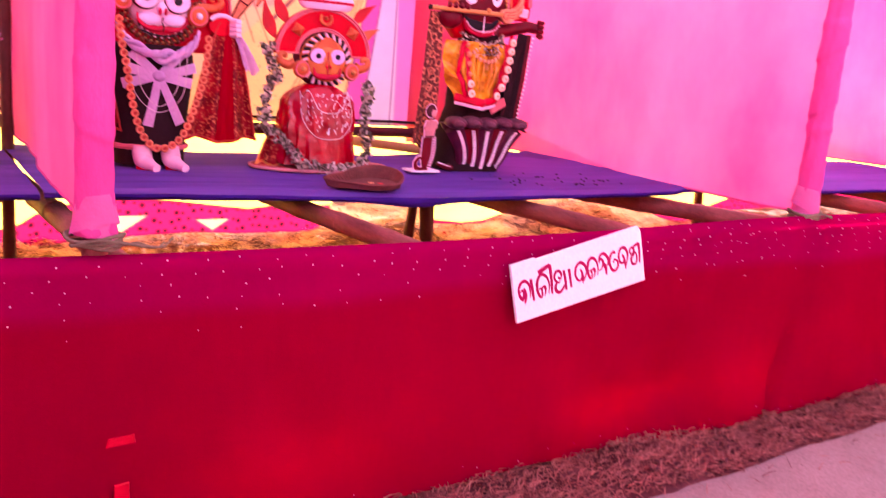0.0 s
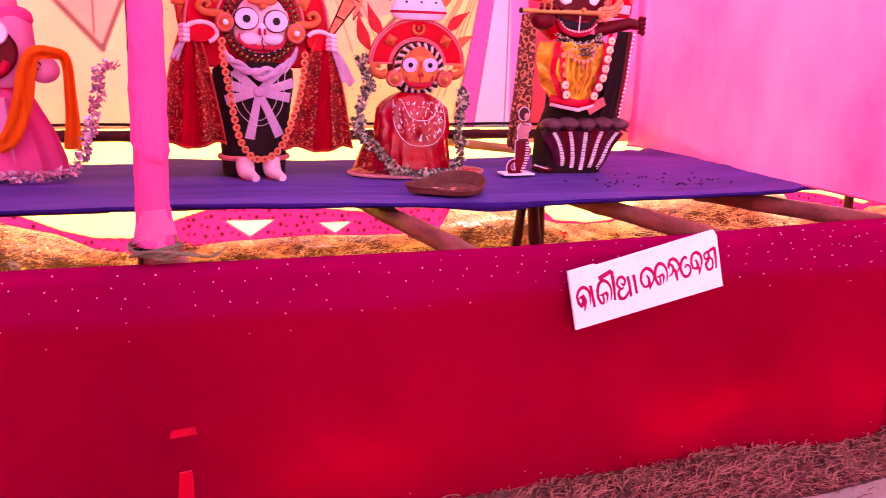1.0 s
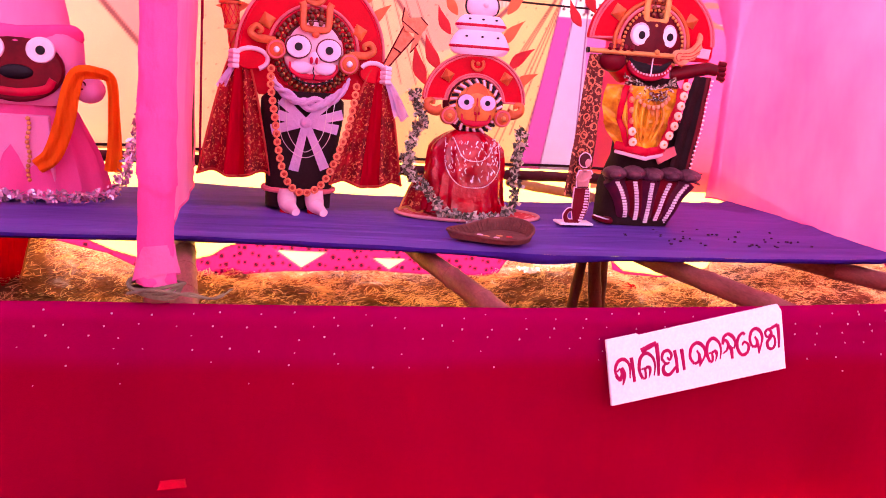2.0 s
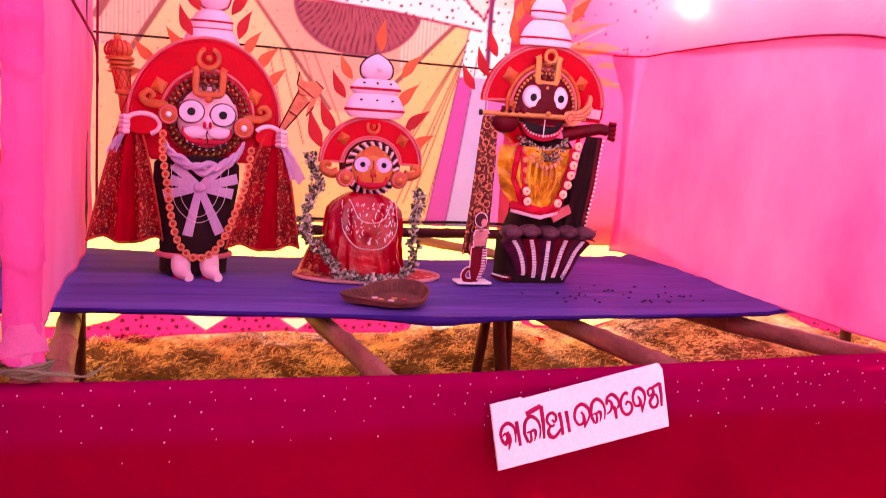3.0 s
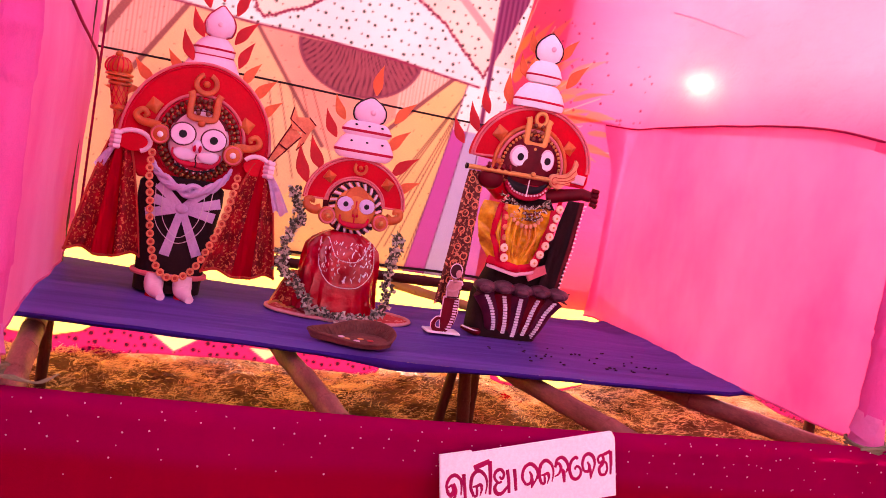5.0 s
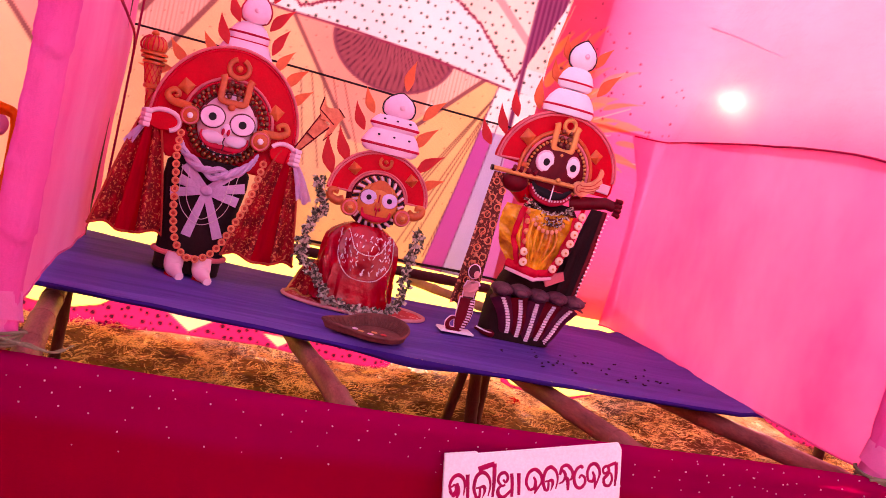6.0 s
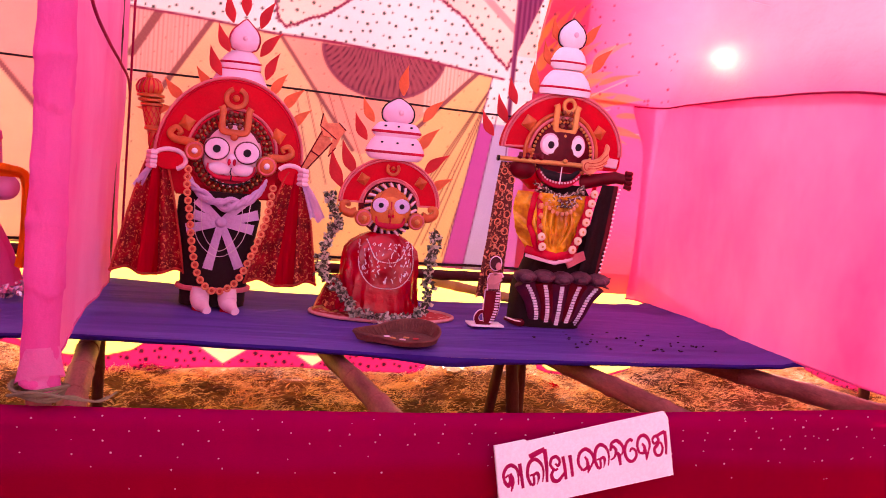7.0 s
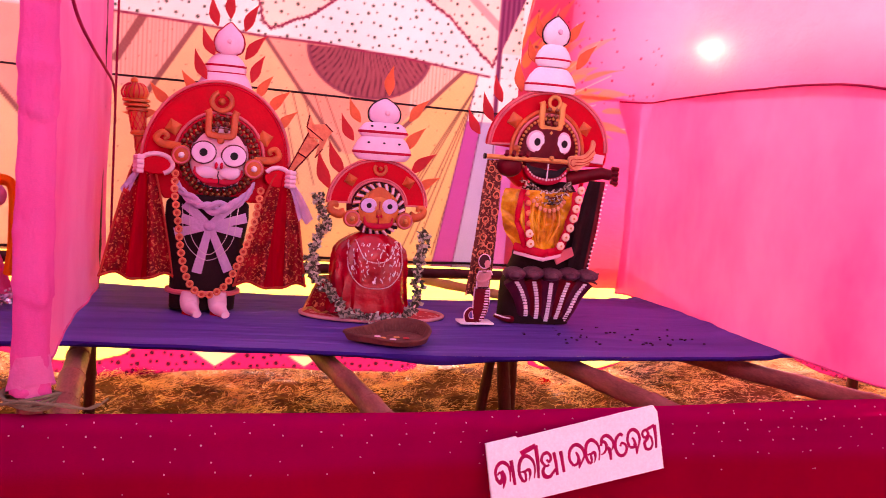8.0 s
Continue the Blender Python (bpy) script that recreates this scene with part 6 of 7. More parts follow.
hanging("drape_end", (-0.305, -0.245), (-0.375, -0.235), 0.945, 0.808, 1.09, 2, "brocade", "red and gold cloth end spread beside the small idol", None, "gold", amp=0.008)
fg = thing("flower_garland", "garland of dull green and silver foil flowers", "garland", (-0.12, 1.02, 0.80))
left = spline([(-0.345, 1.10, 1.235), (-0.318, 1.09, 1.19), (-0.325, 1.08, 1.10), (-0.350, 1.07, 1.03), (-0.345, 1.05, 0.955), (-0.285, 1.02, 0.905), (-0.258, 0.99, 0.845), (-0.19, 0.965, 0.818), (-0.10, 0.955, 0.812), (-0.01, 0.965, 0.818),
               (0.045, 1.00, 0.87), (0.050, 1.04, 0.95), (0.062, 1.07, 1.03), (0.080, 1.08, 1.10), (0.070, 1.09, 1.145)], 10)
part("string", Shape().tube(left, 0.002, 5), "flower_dark", fg)
for p in along(left, 0.019):
    fl = Shape()
    for _ in range(3):
        floret(fl, p + Vector((rnd(-0.015, 0.015), rnd(-0.010, 0.004), rnd(-0.011, 0.011))), rnd(0.011, 0.018), 2)
    part("flower", fl, ["flower_dark", "flower_pale"], fg)
for x, z in ((-0.375, 0.955), (-0.365, 1.02), (-0.36, 0.935), (-0.34, 1.235), (-0.31, 1.14)):
    fl = Shape()
    for _ in range(3):
        floret(fl, (x + rnd(-0.02, 0.02), 1.06, z + rnd(-0.015, 0.015)), 0.013, 2)
    part("flower", fl, ["flower_dark", "flower_pale"], fg)


# ---- dark-faced idol with flute
stand(0.0, 0.005, 0.041, 0.045, -0.018, top=0.088)
RX, RZ = 0.515, 1.492
hr = thing("headdress", "red arched headdress with white tiered crown and flames", "headdress", (0.53, 1.06, 1.5))
arch = [(0.275, 1.500)] + arc(0.524, 1.500, 0.252, 0.216, 178, 2, 40) + [(0.775, 1.462), (0.765, 1.44), (0.60, 1.44), (0.40, 1.49)]
part("halo_board", Shape().plate(arch, 1.075, 0.032, bevel=0.005), "deep_red", hr)
for r1, r2 in ((0.250, 0.214), (0.240, 0.204)):
    part("halo_rim", Shape().tube(at_y(arc(0.524, 1.500, r1, r2, 180, 0, 50), 1.042), 0.0045, 8), "cord_pink", hr)
part("halo_rim", Shape().tube(at_y([(0.280, 1.502), (0.395, 1.508)], 1.042), 0.0045, 8), "cord_pink", hr)
part("side_tab", Shape().plate([(0.708, 1.495), (0.765, 1.490), (0.760, 1.452), (0.704, 1.456)], 1.042, 0.006), "skin", hr, "pale pink rectangular tab")
for r, m, y, tr in ((0.148, "orange", 1.034, 0.008), (0.133, "cord_pink", 1.030, 0.006)):
    part("face_ring", Shape().tube(at_y(arc(RX, RZ, r, r, -30, 210, 50), y), tr, 8), m, hr)
bz = Shape()
ring_beads(bz, RX, 1.022, RZ, 0.119, 34, 0.0065, -40, 220)
ring_beads(bz, RX, 1.010, RZ, 0.108, 16, 0.0055, 215, 325)
tagged(part("bead_trim", bz, "gold", hr, "gilt beads round the face"), kind="stuff")
crown_tier(hr, 0.510, 1.060, 1.706, [(0.102, 0), (0.106, 0.012), (0.104, 0.032), (0.090, 0.060), (0.070, 0.082), (0.060, 0.088)], "white")
part("crown_line", Shape().lathe([(0.105, 0), (0.109, 0.004), (0.105, 0.008)], (0.510, 1.060, 1.728), 28, 0, 0.45), "lip", hr)
crown_tier(hr, 0.510, 1.060, 1.800, [(0.060, 0), (0.072, 0.010), (0.074, 0.030), (0.062, 0.056), (0.046, 0.074), (0.030, 0.080)], "white")
part("crown_line", Shape().lathe([(0.073, 0), (0.0775, 0.004), (0.073, 0.008)], (0.510, 1.060, 1.822), 28, 0, 0.45), "lip", hr)
finial(hr, 0.512, 1.060, 1.878, [(0.028, 0), (0.047, 0.012), (0.055, 0.034), (0.053, 0.054), (0.041, 0.074), (0.020, 0.092), (0.003, 0.104)], "white", "ink_black", "white onion-shaped finial")
part("finial_knob", Shape().coin((0.518, 1.037, 1.925), 0.010, depth=0.006, dome=0.004), "skin", hr)
u_emblem(hr, 0.515, 1.020, 1.665, 1.575, 0.042, "gold")
part("crescent", Shape().tube(at_y(arc(0.520, 1.668, 0.022, 0.022, 0, 360, 20), 1.018), 0.008, 8), "gold", hr)
stud(hr, 0.372, 1.043, 1.595, 0.032)
stud(hr, 0.668, 1.043, 1.585, 0.028)
for k, (r, h) in enumerate(((0.020, 1.46), (0.016, 1.49))):
    part("flower_stud", Shape().coin((0.395 - 0.01 * k, 1.035, h), r, depth=0.010, seg=7, dome=0.006), "orange", hr)
wing = thing("ear_ornament", "golden wing-shaped ear ornament with curled tip", "ornament", (0.65, 1.0, 1.42))
part("wing", Shape().plate(spline_loop([(0.590, 1.468), (0.606, 1.479), (0.634, 1.479), (0.660, 1.490), (0.677, 1.512), (0.683, 1.546), (0.698, 1.532), (0.695, 1.507), (0.702, 1.494), (0.692, 1.479), (0.696, 1.470), (0.680, 1.458), (0.678, 1.446),
                                       (0.656, 1.440), (0.640, 1.424), (0.612, 1.423), (0.593, 1.441)]), 1.000, 0.014, bevel=0.004), "wing", wing)
for k, (a, b, c) in enumerate((((0.622, 1.464), (0.662, 1.474), (0.690, 1.505)), ((0.618, 1.454), (0.660, 1.459), (0.692, 1.480)), ((0.614, 1.443), (0.650, 1.446), (0.680, 1.459)))):
    part("feather_groove", Shape().tube(spline(at_y([a, b, c], 0.985), 6), 0.0017, 5), "ring_red", wing)
part("wing_curl", Shape().tube(at_y(arc(0.612, 1.452, 0.013, 0.015, 60, 320, 14), 0.985), 0.0018, 5), "ring_red", wing)
flames(hr, 1.090, [((0.251, 1.537), (0.196, 1.626)), ((0.299, 1.588), (0.251, 1.690)), ((0.328, 1.658), (0.292, 1.754)), ((0.405, 1.703), (0.381, 1.819)), ((0.449, 1.813), (0.413, 1.896)),
                   ((0.625, 1.803), (0.702, 1.899)), ((0.585, 1.900), (0.640, 1.985)), ((0.470, 1.900), (0.440, 1.985))], (0, 1, 2))

sr = Shape()   # slots: black maroon white ink lip red skin gold
rings = []
for z, hw, hd in ((0.800, 0.150, 0.09), (0.95, 0.150, 0.09), (1.06, 0.145, 0.09), (1.20, 0.140, 0.085), (1.32, 0.130, 0.08), (1.37, 0.09, 0.06)):
    hw, cx = (hw * 0.84, 0.575) if z > 1.0 else (hw * 0.95, 0.555)
    rings.append([(cx + hw * math.copysign(abs(math.cos(a)) ** 0.55, math.cos(a)), 1.10 + hd * math.copysign(abs(math.sin(a)) ** 0.7, math.sin(a)), z) for a in (2 * math.pi * k / 32 for k in range(32))])
sr.rings(rings, 0)
sr.coin((RX, 1.050, RZ - 0.008), 0.122, 0.130, 0.028, 36, 1, 0.018)
for ex, rx in ((0.458, 0.039), (0.571, 0.033)):
    sr.coin((ex, 1.020, 1.522), rx, 0.044, 0.012, 26, 6)
    sr.coin((ex, 1.012, 1.522), rx * 0.86, 0.037, 0.006, 26, 2)
    sr.coin((ex + 0.002, 1.007, 1.522), 0.013, 0.015, 0.004, 16, 3)
sr.plate(arc(0.507, 1.425, 0.092, 0.066, 185, 355, 22), 1.014, 0.012, 4, 0.003)
mo = spline(at_y([(0.425, 1.435), (0.445, 1.412), (0.50, 1.400), (0.555, 1.404), (0.588, 1.430)], 1.004), 6)
sr.tube(mo, [0.005 + 0.014 * math.sin(math.pi * k / (len(mo) - 1)) for k in range(len(mo))], 8, 3, 0.5)
mo = spline(at_y([(0.420, 1.425), (0.450, 1.385), (0.505, 1.368), (0.560, 1.380), (0.592, 1.420)], 1.002), 6)
sr.tube(mo, [0.004 + 0.009 * math.sin(math.pi * k / (len(mo) - 1)) for k in range(len(mo))], 8, 4, 0.6)
for k, p in enumerate(along(spline(at_y([(0.428, 1.412), (0.455, 1.388), (0.507, 1.377), (0.560, 1.387), (0.588, 1.412)], 0.990), 8), 0.0125)):
    sr.box((p.x, p.y, p.z), (0.0065, 0.006, 0.0085), 0.0015, 6)
sr.tube(at_y([(0.507, 1.44), (0.506, 1.41), (0.506, 1.372)], 0.984), 0.0026, 6, 2)
sr.ball((0.355, 1.000, 1.420), 0.052, 0.04, 0.042, 14, 10, 1)
sr.tube([(0.43, 1.06, 1.37), (0.40, 1.04, 1.39), (0.36, 1.01, 1.415)], [0.034, 0.034, 0.036], 12, 5)
for k in range(4):
    sr.tube([(0.320 + 0.028 * k, 0.975, 1.452), (0.325 + 0.028 * k, 0.958, 1.466), (0.330 + 0.028 * k, 0.972, 1.476)], 0.0085, 8, 1)
sr.tube([(0.62, 1.06, 1.385), (0.70, 1.03, 1.405), (0.750, 1.01, 1.418), (0.782, 1.00, 1.412)], [0.032, 0.026, 0.024, 0.022], 12, 1)
for k in range(4):
    sr.tube([(0.776, 0.985, 1.440 - 0.018 * k), (0.800, 0.982, 1.438 - 0.019 * k), (0.806, 1.000, 1.434 - 0.019 * k)], 0.0095, 8, 1)
whole("idol", sr, ["black", "maroon", "white", "ink_black", "lip", "deep_red", "skin", "gold"], "dark maroon-faced idol with round white eyes, arms raised", "idol")

ft = thing("flute", "slim golden bamboo flute held at the idol's mouth", "flute", (0.24, 0.965, 1.45))
part("tube", Shape().tube([(0.245, 0.968, 1.452), (0.35, 0.966, 1.452), (0.575, 0.962, 1.452)], 0.0095, 10), "gold", ft)
part("end_cap", Shape().tube([(0.238, 0.968, 1.452), (0.246, 0.968, 1.452)], 0.011, 10), "ink_black", ft)
part("mouth_knob", Shape().ball((0.505, 0.955, 1.462), 0.010), "gold", ft)

bp = thing("breast_cloth", "crumpled golden satin breast cloth with red border", "dress", (0.50, 1.0, 1.09))


def chest(u, v):
    x0, x1 = 0.350 + 0.042 * v + 0.02 * v * v - 0.030 * math.sin(v * 3.1), 0.640 - 0.045 * v
    x = x0 + (x1 - x0) * u
    crease = 0.012 * math.sin(u * 19 + v * 7 + 2 * math.sin(v * 6)) * math.sin(v * math.pi) + 0.010 * math.sin((u - v) * 15) + 0.030 * abs(wob(u * 3.2, v * 2.6, 1.7, 3.0)) + 0.014 * abs(wob(u * 7 - v * 3, v * 5, 1.7, 8.0))
    return (x, 0.985 - 0.035 * math.sin(u * math.pi) + crease * 0.6 + 0.10 * max(0.0, 0.22 - u), 1.335 - (0.245 - 0.035 * abs(u - 0.55)) * v)


part("satin", Shape().sheet(72, 60, chest), "gold_cloth", bp)
for e, m in ((0.20, "red"), (0.98, "red")):
    part("border", Shape().tube([Vector(chest(e, k / 20)) + Vector((0, -0.012, 0)) for k in range(21)], 0.012, 8, flat=0.5), m, bp)
part("border", Shape().tube([Vector(chest(k / 20, 0.97)) + Vector((0, -0.012, -0.006)) for k in range(21)], 0.016, 8, flat=0.5), "red", bp)
part("hem", Shape().tube([Vector(chest(k / 20, 1.0)) + Vector((0, -0.010, -0.022)) for k in range(21)], 0.008, 8, flat=0.5), "skin", bp)
part("tail", Shape().plate([(0.560, 1.085), (0.640, 1.118), (0.655, 1.085), (0.585, 1.045)], 0.985, 0.008), "cord_pink", bp, "coral pink folded cloth end")
for k in range(6):
    part("crease", Shape().tube(spline([Vector(chest(0.30 + 0.08 * k, 0.15)) + Vector((0, -0.006, 0)), Vector(chest(0.25 + 0.11 * k, 0.5)) + Vector((0, -0.009, 0)), Vector(chest(0.35 + 0.06 * k, 0.85)) + Vector((0, -0.006, 0))], 6),
         [0.002 + 0.006 * math.sin(t * 0.26) for t in range(13)], 6), "gold_cloth", bp)

dg = thing("disc_garland", "garland of round cream discs on a red ribbon", "garland", (0.5, 0.95, 1.12))
for pts in ([(0.428, 0.968, 1.322), (0.432, 0.950, 1.25), (0.440, 0.942, 1.18), (0.452, 0.942, 1.115)], [(0.650, 0.975, 1.345), (0.628, 0.955, 1.27), (0.606, 0.945, 1.19), (0.566, 0.945, 1.105)]):
    ln = spline(pts, 12)
    part("ribbon", Shape().tube([p + Vector((0, 0.006, 0)) for p in ln], 0.013, 8, flat=0.3), "red", dg)
    for p in along(ln, 0.0395):
        small = p.x < 0.5 and p.z > 1.17
        d = part("disc", Shape().coin((p.x, p.y - 0.002, p.z), 0.0105 if small else 0.0158, 0.0120 if small else 0.0165, 0.006, 14, 0, 0.003), "ring_orange" if small else "disc_cream", dg)
        part("disc_spot", Shape().coin((p.x, p.y - 0.009, p.z), 0.0048, 0.0048, 0.003, 8), "gold", d)
nk = thing("neck_garland", "thick collar garland of dark and silver foil petals", "garland", (0.51, 0.98, 1.33))
for j, (zz, r) in enumerate(((1.346, 0.009), (1.322, 0.011), (1.300, 0.008))):
    ln = spline([(0.418, 1.005, zz + 0.020), (0.46, 0.965, zz - 0.004), (0.515, 0.950, zz - 0.014), (0.57, 0.962, zz), (0.618, 1.005, zz + 0.030)], 10)
    part("string", Shape().tube(ln, 0.004, 6), "brown", nk)
    for p in along(ln, 0.017):
        fl = Shape()
        floret(fl, p + Vector((0, rnd(-0.006, 0.0), rnd(-0.004, 0.004))), r * rnd(0.9, 1.2), 2)
        part("flower", fl, ["flower_dark" if j != 1 else "brown", "flower_pale"], nk)
pd = thing("pendant_necklace", "small gilt pendants on the golden satin", "necklace", (0.51, 0.95, 1.27))
ln = spline([(0.450, 0.955, 1.300), (0.472, 0.945, 1.276), (0.510, 0.938, 1.266), (0.548, 0.943, 1.278), (0.575, 0.955, 1.304)], 8)
part("string", Shape().tube(ln, 0.0016, 5), "gold", pd)
for p in along(ln, 0.019):
    part("pendant", Shape().ball(p + Vector((0, -0.005, -0.007)), 0.0075, 0.005, 0.0085), "wing", pd)

stole = hanging("stole", (0.268, 0.328), (0.232, 0.335), 1.440, 0.905, 1.012, 1.5, "brocade_brown", "long brown and gold brocade stole hung over the flute", None, None, amp=0.010, bulge=0.012)
for k in range(15):
    zz = 1.405 - 0.033 * k
    xx = 0.296 - 0.014 * (k / 14) + (0.017 if k % 2 else -0.015)
    part("woven_ring", Shape().tube(at_y(arc(xx, zz, 0.0125, 0.0135, 0, 360, 12), 0.989 - 0.010 * math.sin(math.pi * k / 14)), 0.0022, 5, flat=0.4), "ring_orange", stole)
hanging("black_stole", (0.690, 0.760), (0.632, 0.722), 1.385, 1.010, 1.000, 1, "black", "black stole with white beaded edge hung over the arm", None, None, amp=0.012)
eg = thing("beaded_edging", "white dotted beaded edging of the black stole", "trim", (0.7, 0.98, 1.03))
bb = Shape()
for k in range(22):
    t = k / 21
    bb.ball((0.764 - 0.040 * t - 0.003 * math.sin(t * 9), 0.990, 1.372 - 0.352 * t), 0.0058, 0.003, 0.0038, 7, 5)
tagged(part("bead_row", bb, "white", eg), kind="stuff")
part("strip", Shape().tube([(0.752, 1.000, 1.385), (0.738, 0.998, 1.20), (0.716, 0.998, 1.015)], 0.010, 8, flat=0.4), "maroon", eg)
part("red_lining", Shape().sheet(8, 20, lambda u, v: (0.648 + 0.018 * u - 0.055 * v, 0.992, 1.375 - 0.30 * v)), "red_cloth", eg)

# five-hooded serpent
SWELL = 0.011
stand(0.0, 0.025)
sv = Shape()   # slots: snake hood white maroon
for k in range(5):
    t = (k - 2) / 2
    xb, xt = 0.578 + 0.080 * t, 0.572 + 0.152 * t
    zt = 0.992 + 0.004 * (k % 2)
    path = spline([(xb, 1.010 + 0.02 * abs(t), 0.792), (xb + 0.16 * (xt - xb), 0.995, 0.85), (xb + 0.48 * (xt - xb), 0.985, 0.915), (xt, 0.975, zt - 0.02)], 6)
    n = len(path)
    sv.tube(path, [0.026 + 0.017 * i / n for i in range(n)], 12, 3 if k % 2 else 0, 0.55)
    sv.ball((xt, 0.965, zt), 0.045, 0.052, 0.026, 14, 8, 1)
    sv.ball((xt - 0.01, 0.925, zt - 0.004), 0.024, 0.028, 0.016, 10, 6, 1)
    for i in range(1, n - 2):
        p, q = path[i], path[i + 1]
        for h in (0.4,):
            c = p.lerp(q, h)
            r = (0.026 + 0.017 * (i + h) / n) * 0.56
            sv.box((c.x, c.y - r - 0.001, c.z), (0.017, 0.006, 0.0085), 0.0015, 2)
sv.lathe([(0.08, 0), (0.10, 0.03), (0.12, 0.09), (0.15, 0.16), (0.17, 0.19)], (0.575, 1.055, 0.792), 20, 0, 0.5)
for a, b in (((0.730, 0.960, 0.990), (0.770, 0.950, 1.004)), ((0.735, 0.960, 0.978), (0.766, 0.95, 0.962))):
    sv.tube([a, b], [0.008, 0.003], 6, 1)
tail = spline([(0.50, 1.05, 0.81), (0.45, 1.02, 0.802), (0.415, 1.00, 0.806), (0.385, 0.985, 0.815), (0.360, 0.99, 0.822)], 6)
sv.tube(tail, [0.020 - 0.014 * k / len(tail) for k in range(len(tail))], 10, 3)
sv.tube([p + Vector((0, -0.012, 0.006)) for p in tail], 0.003, 6, 2)
sv.v = [(x, y, z + SWELL) for x, y, z in sv.v]
whole("serpent_figure", sv, ["snake", "hood", "white", "maroon"], "dark five-hooded serpent figure with white ladder stripes", "serpent figure")

# little serpent maiden cut-out
stand()
FX, FZ, FY = 0.288, 0.8085, 0.972


def cut_out(pts):
    """Outline of a painted piece, from millimetres right of and above the foot of the figure."""
    return [(FX + 0.001 * a, FZ + 0.001 * b) for a, b in pts]


def oval(a, b, ra, rb, n=18):
    return cut_out([(a + ra * math.cos(2 * math.pi * k / n), b + rb * math.sin(2 * math.pi * k / n)) for k in range(n)])


ng = Shape()   # slots: maroon white skin ink
tail_out = [(-26, 133), (30, 133), (33, 80), (28, 45), (18, 18), (0, 3), (-21, 7), (-28, 45)]
torso_out = [(-14, 197), (28, 200), (35, 186), (24, 176), (21, 134), (-18, 132), (-21, 175)]
ng.plate(cut_out([(a * 1.12, 1.5 + b * 1.01) for a, b in tail_out]), FY + 0.004, 0.005, 1, 0.001)
ng.plate(cut_out([(a * 1.16, b + (3 if b > 170 else -2)) for a, b in torso_out]), FY + 0.004, 0.005, 1, 0.001)
ng.plate(oval(4, 237, 25, 29), FY + 0.004, 0.005, 1, 0.001)
ng.plate(cut_out(tail_out), FY - 0.001, 0.004, 0, 0.001)
ng.plate(cut_out(torso_out), FY - 0.001, 0.004, 2, 0.001)
ng.plate(oval(2, 238, 21, 25), FY - 0.001, 0.004, 3, 0.001)
ng.plate(oval(13, 228, 11, 15), FY - 0.005, 0.003, 2, 0.001)
ng.plate(cut_out([(-4, 204), (12, 206), (12, 192), (-4, 192)]), FY - 0.001, 0.004, 2, 0.001)
ng.tube(spline([(FX - 0.012, FY - 0.007, FZ + 0.190), (FX - 0.022, FY - 0.008, FZ + 0.165), (FX + 0.004, FY - 0.009, FZ + 0.160), (FX + 0.030, FY - 0.009, FZ + 0.180)], 5), 0.0055, 7, 2, 0.5)
ng.tube([(FX - 0.018, FY - 0.006, FZ + 0.136), (FX + 0.022, FY - 0.006, FZ + 0.138)], 0.0030, 6, 3, 0.5)
coil = spline([(FX - 0.022, FY, FZ + 0.052), (FX - 0.040, FY, FZ + 0.050), (FX - 0.052, FY, FZ + 0.030), (FX - 0.042, FY, FZ + 0.008), (FX - 0.010, FY, FZ + 0.005)], 6)
ng.tube([q + Vector((0, 0.003, 0)) for q in coil], [0.008 + 0.006 * k / len(coil) for k in range(len(coil))], 8, 1, 0.3)
ng.tube(coil, [0.005 + 0.006 * k / len(coil) for k in range(len(coil))], 8, 0, 0.4)
for k in range(12):
    t = k / 11
    ng.box((FX + 0.022 - 0.012 * max(0.0, t - 0.6) / 0.4 - 0.004 * t, FY - 0.006, FZ + 0.126 - 0.112 * t), (0.016, 0.004, 0.0058), 0.001, 1)
whole("serpent_maiden_figurine", ng, ["maroon", "crown", "mat_rim", "bar"], "small flat painted serpent-tailed cut-out on a white card", "figurine")
whole("card_base", Shape().box((0.280, 1.000, 0.7965 + SWELL), (0.132, 0.080, 0.008), 0.0015), "white", "small white rectangular card on the blue cloth", "card")


# ---- cane tray
stand(0.010, -0.025)
tr = thing("cane_tray", "brown teardrop cane tray with a few coins inside", "tray", (-0.13, 0.72, 0.79))


def drop_r(a):
    """Outline of the tray, pointed towards -x."""
    r = 0.113 * (1 - 0.06 * math.cos(a))
    x, y = r * math.cos(a), r * 0.74 * math.sin(a)
    k = max(0.0, -math.cos(a)) ** 2.2
    return x - 0.055 * k ** 2, y * (1 - 0.62 * k)


AN = [2 * math.pi * k / 56 for k in range(56)]
prof = [(0.80, 0.0), (0.97, 0.008), (1.02, 0.022), (1.06, 0.034), (1.00, 0.036), (0.95, 0.024), (0.84, 0.014), (0.30, 0.012)]


def tray_ring(s, h):
    out = []
    for a in AN:
        x, y = drop_r(a)
        back = 0.5 + 0.5 * math.sin(a)
        out.append((-0.100 + x * s, 0.725 + y * s, 0.790 + h * (0.60 + 0.75 * back + 0.55 * max(0.0, math.sin(a + 0.9)))))
    return out


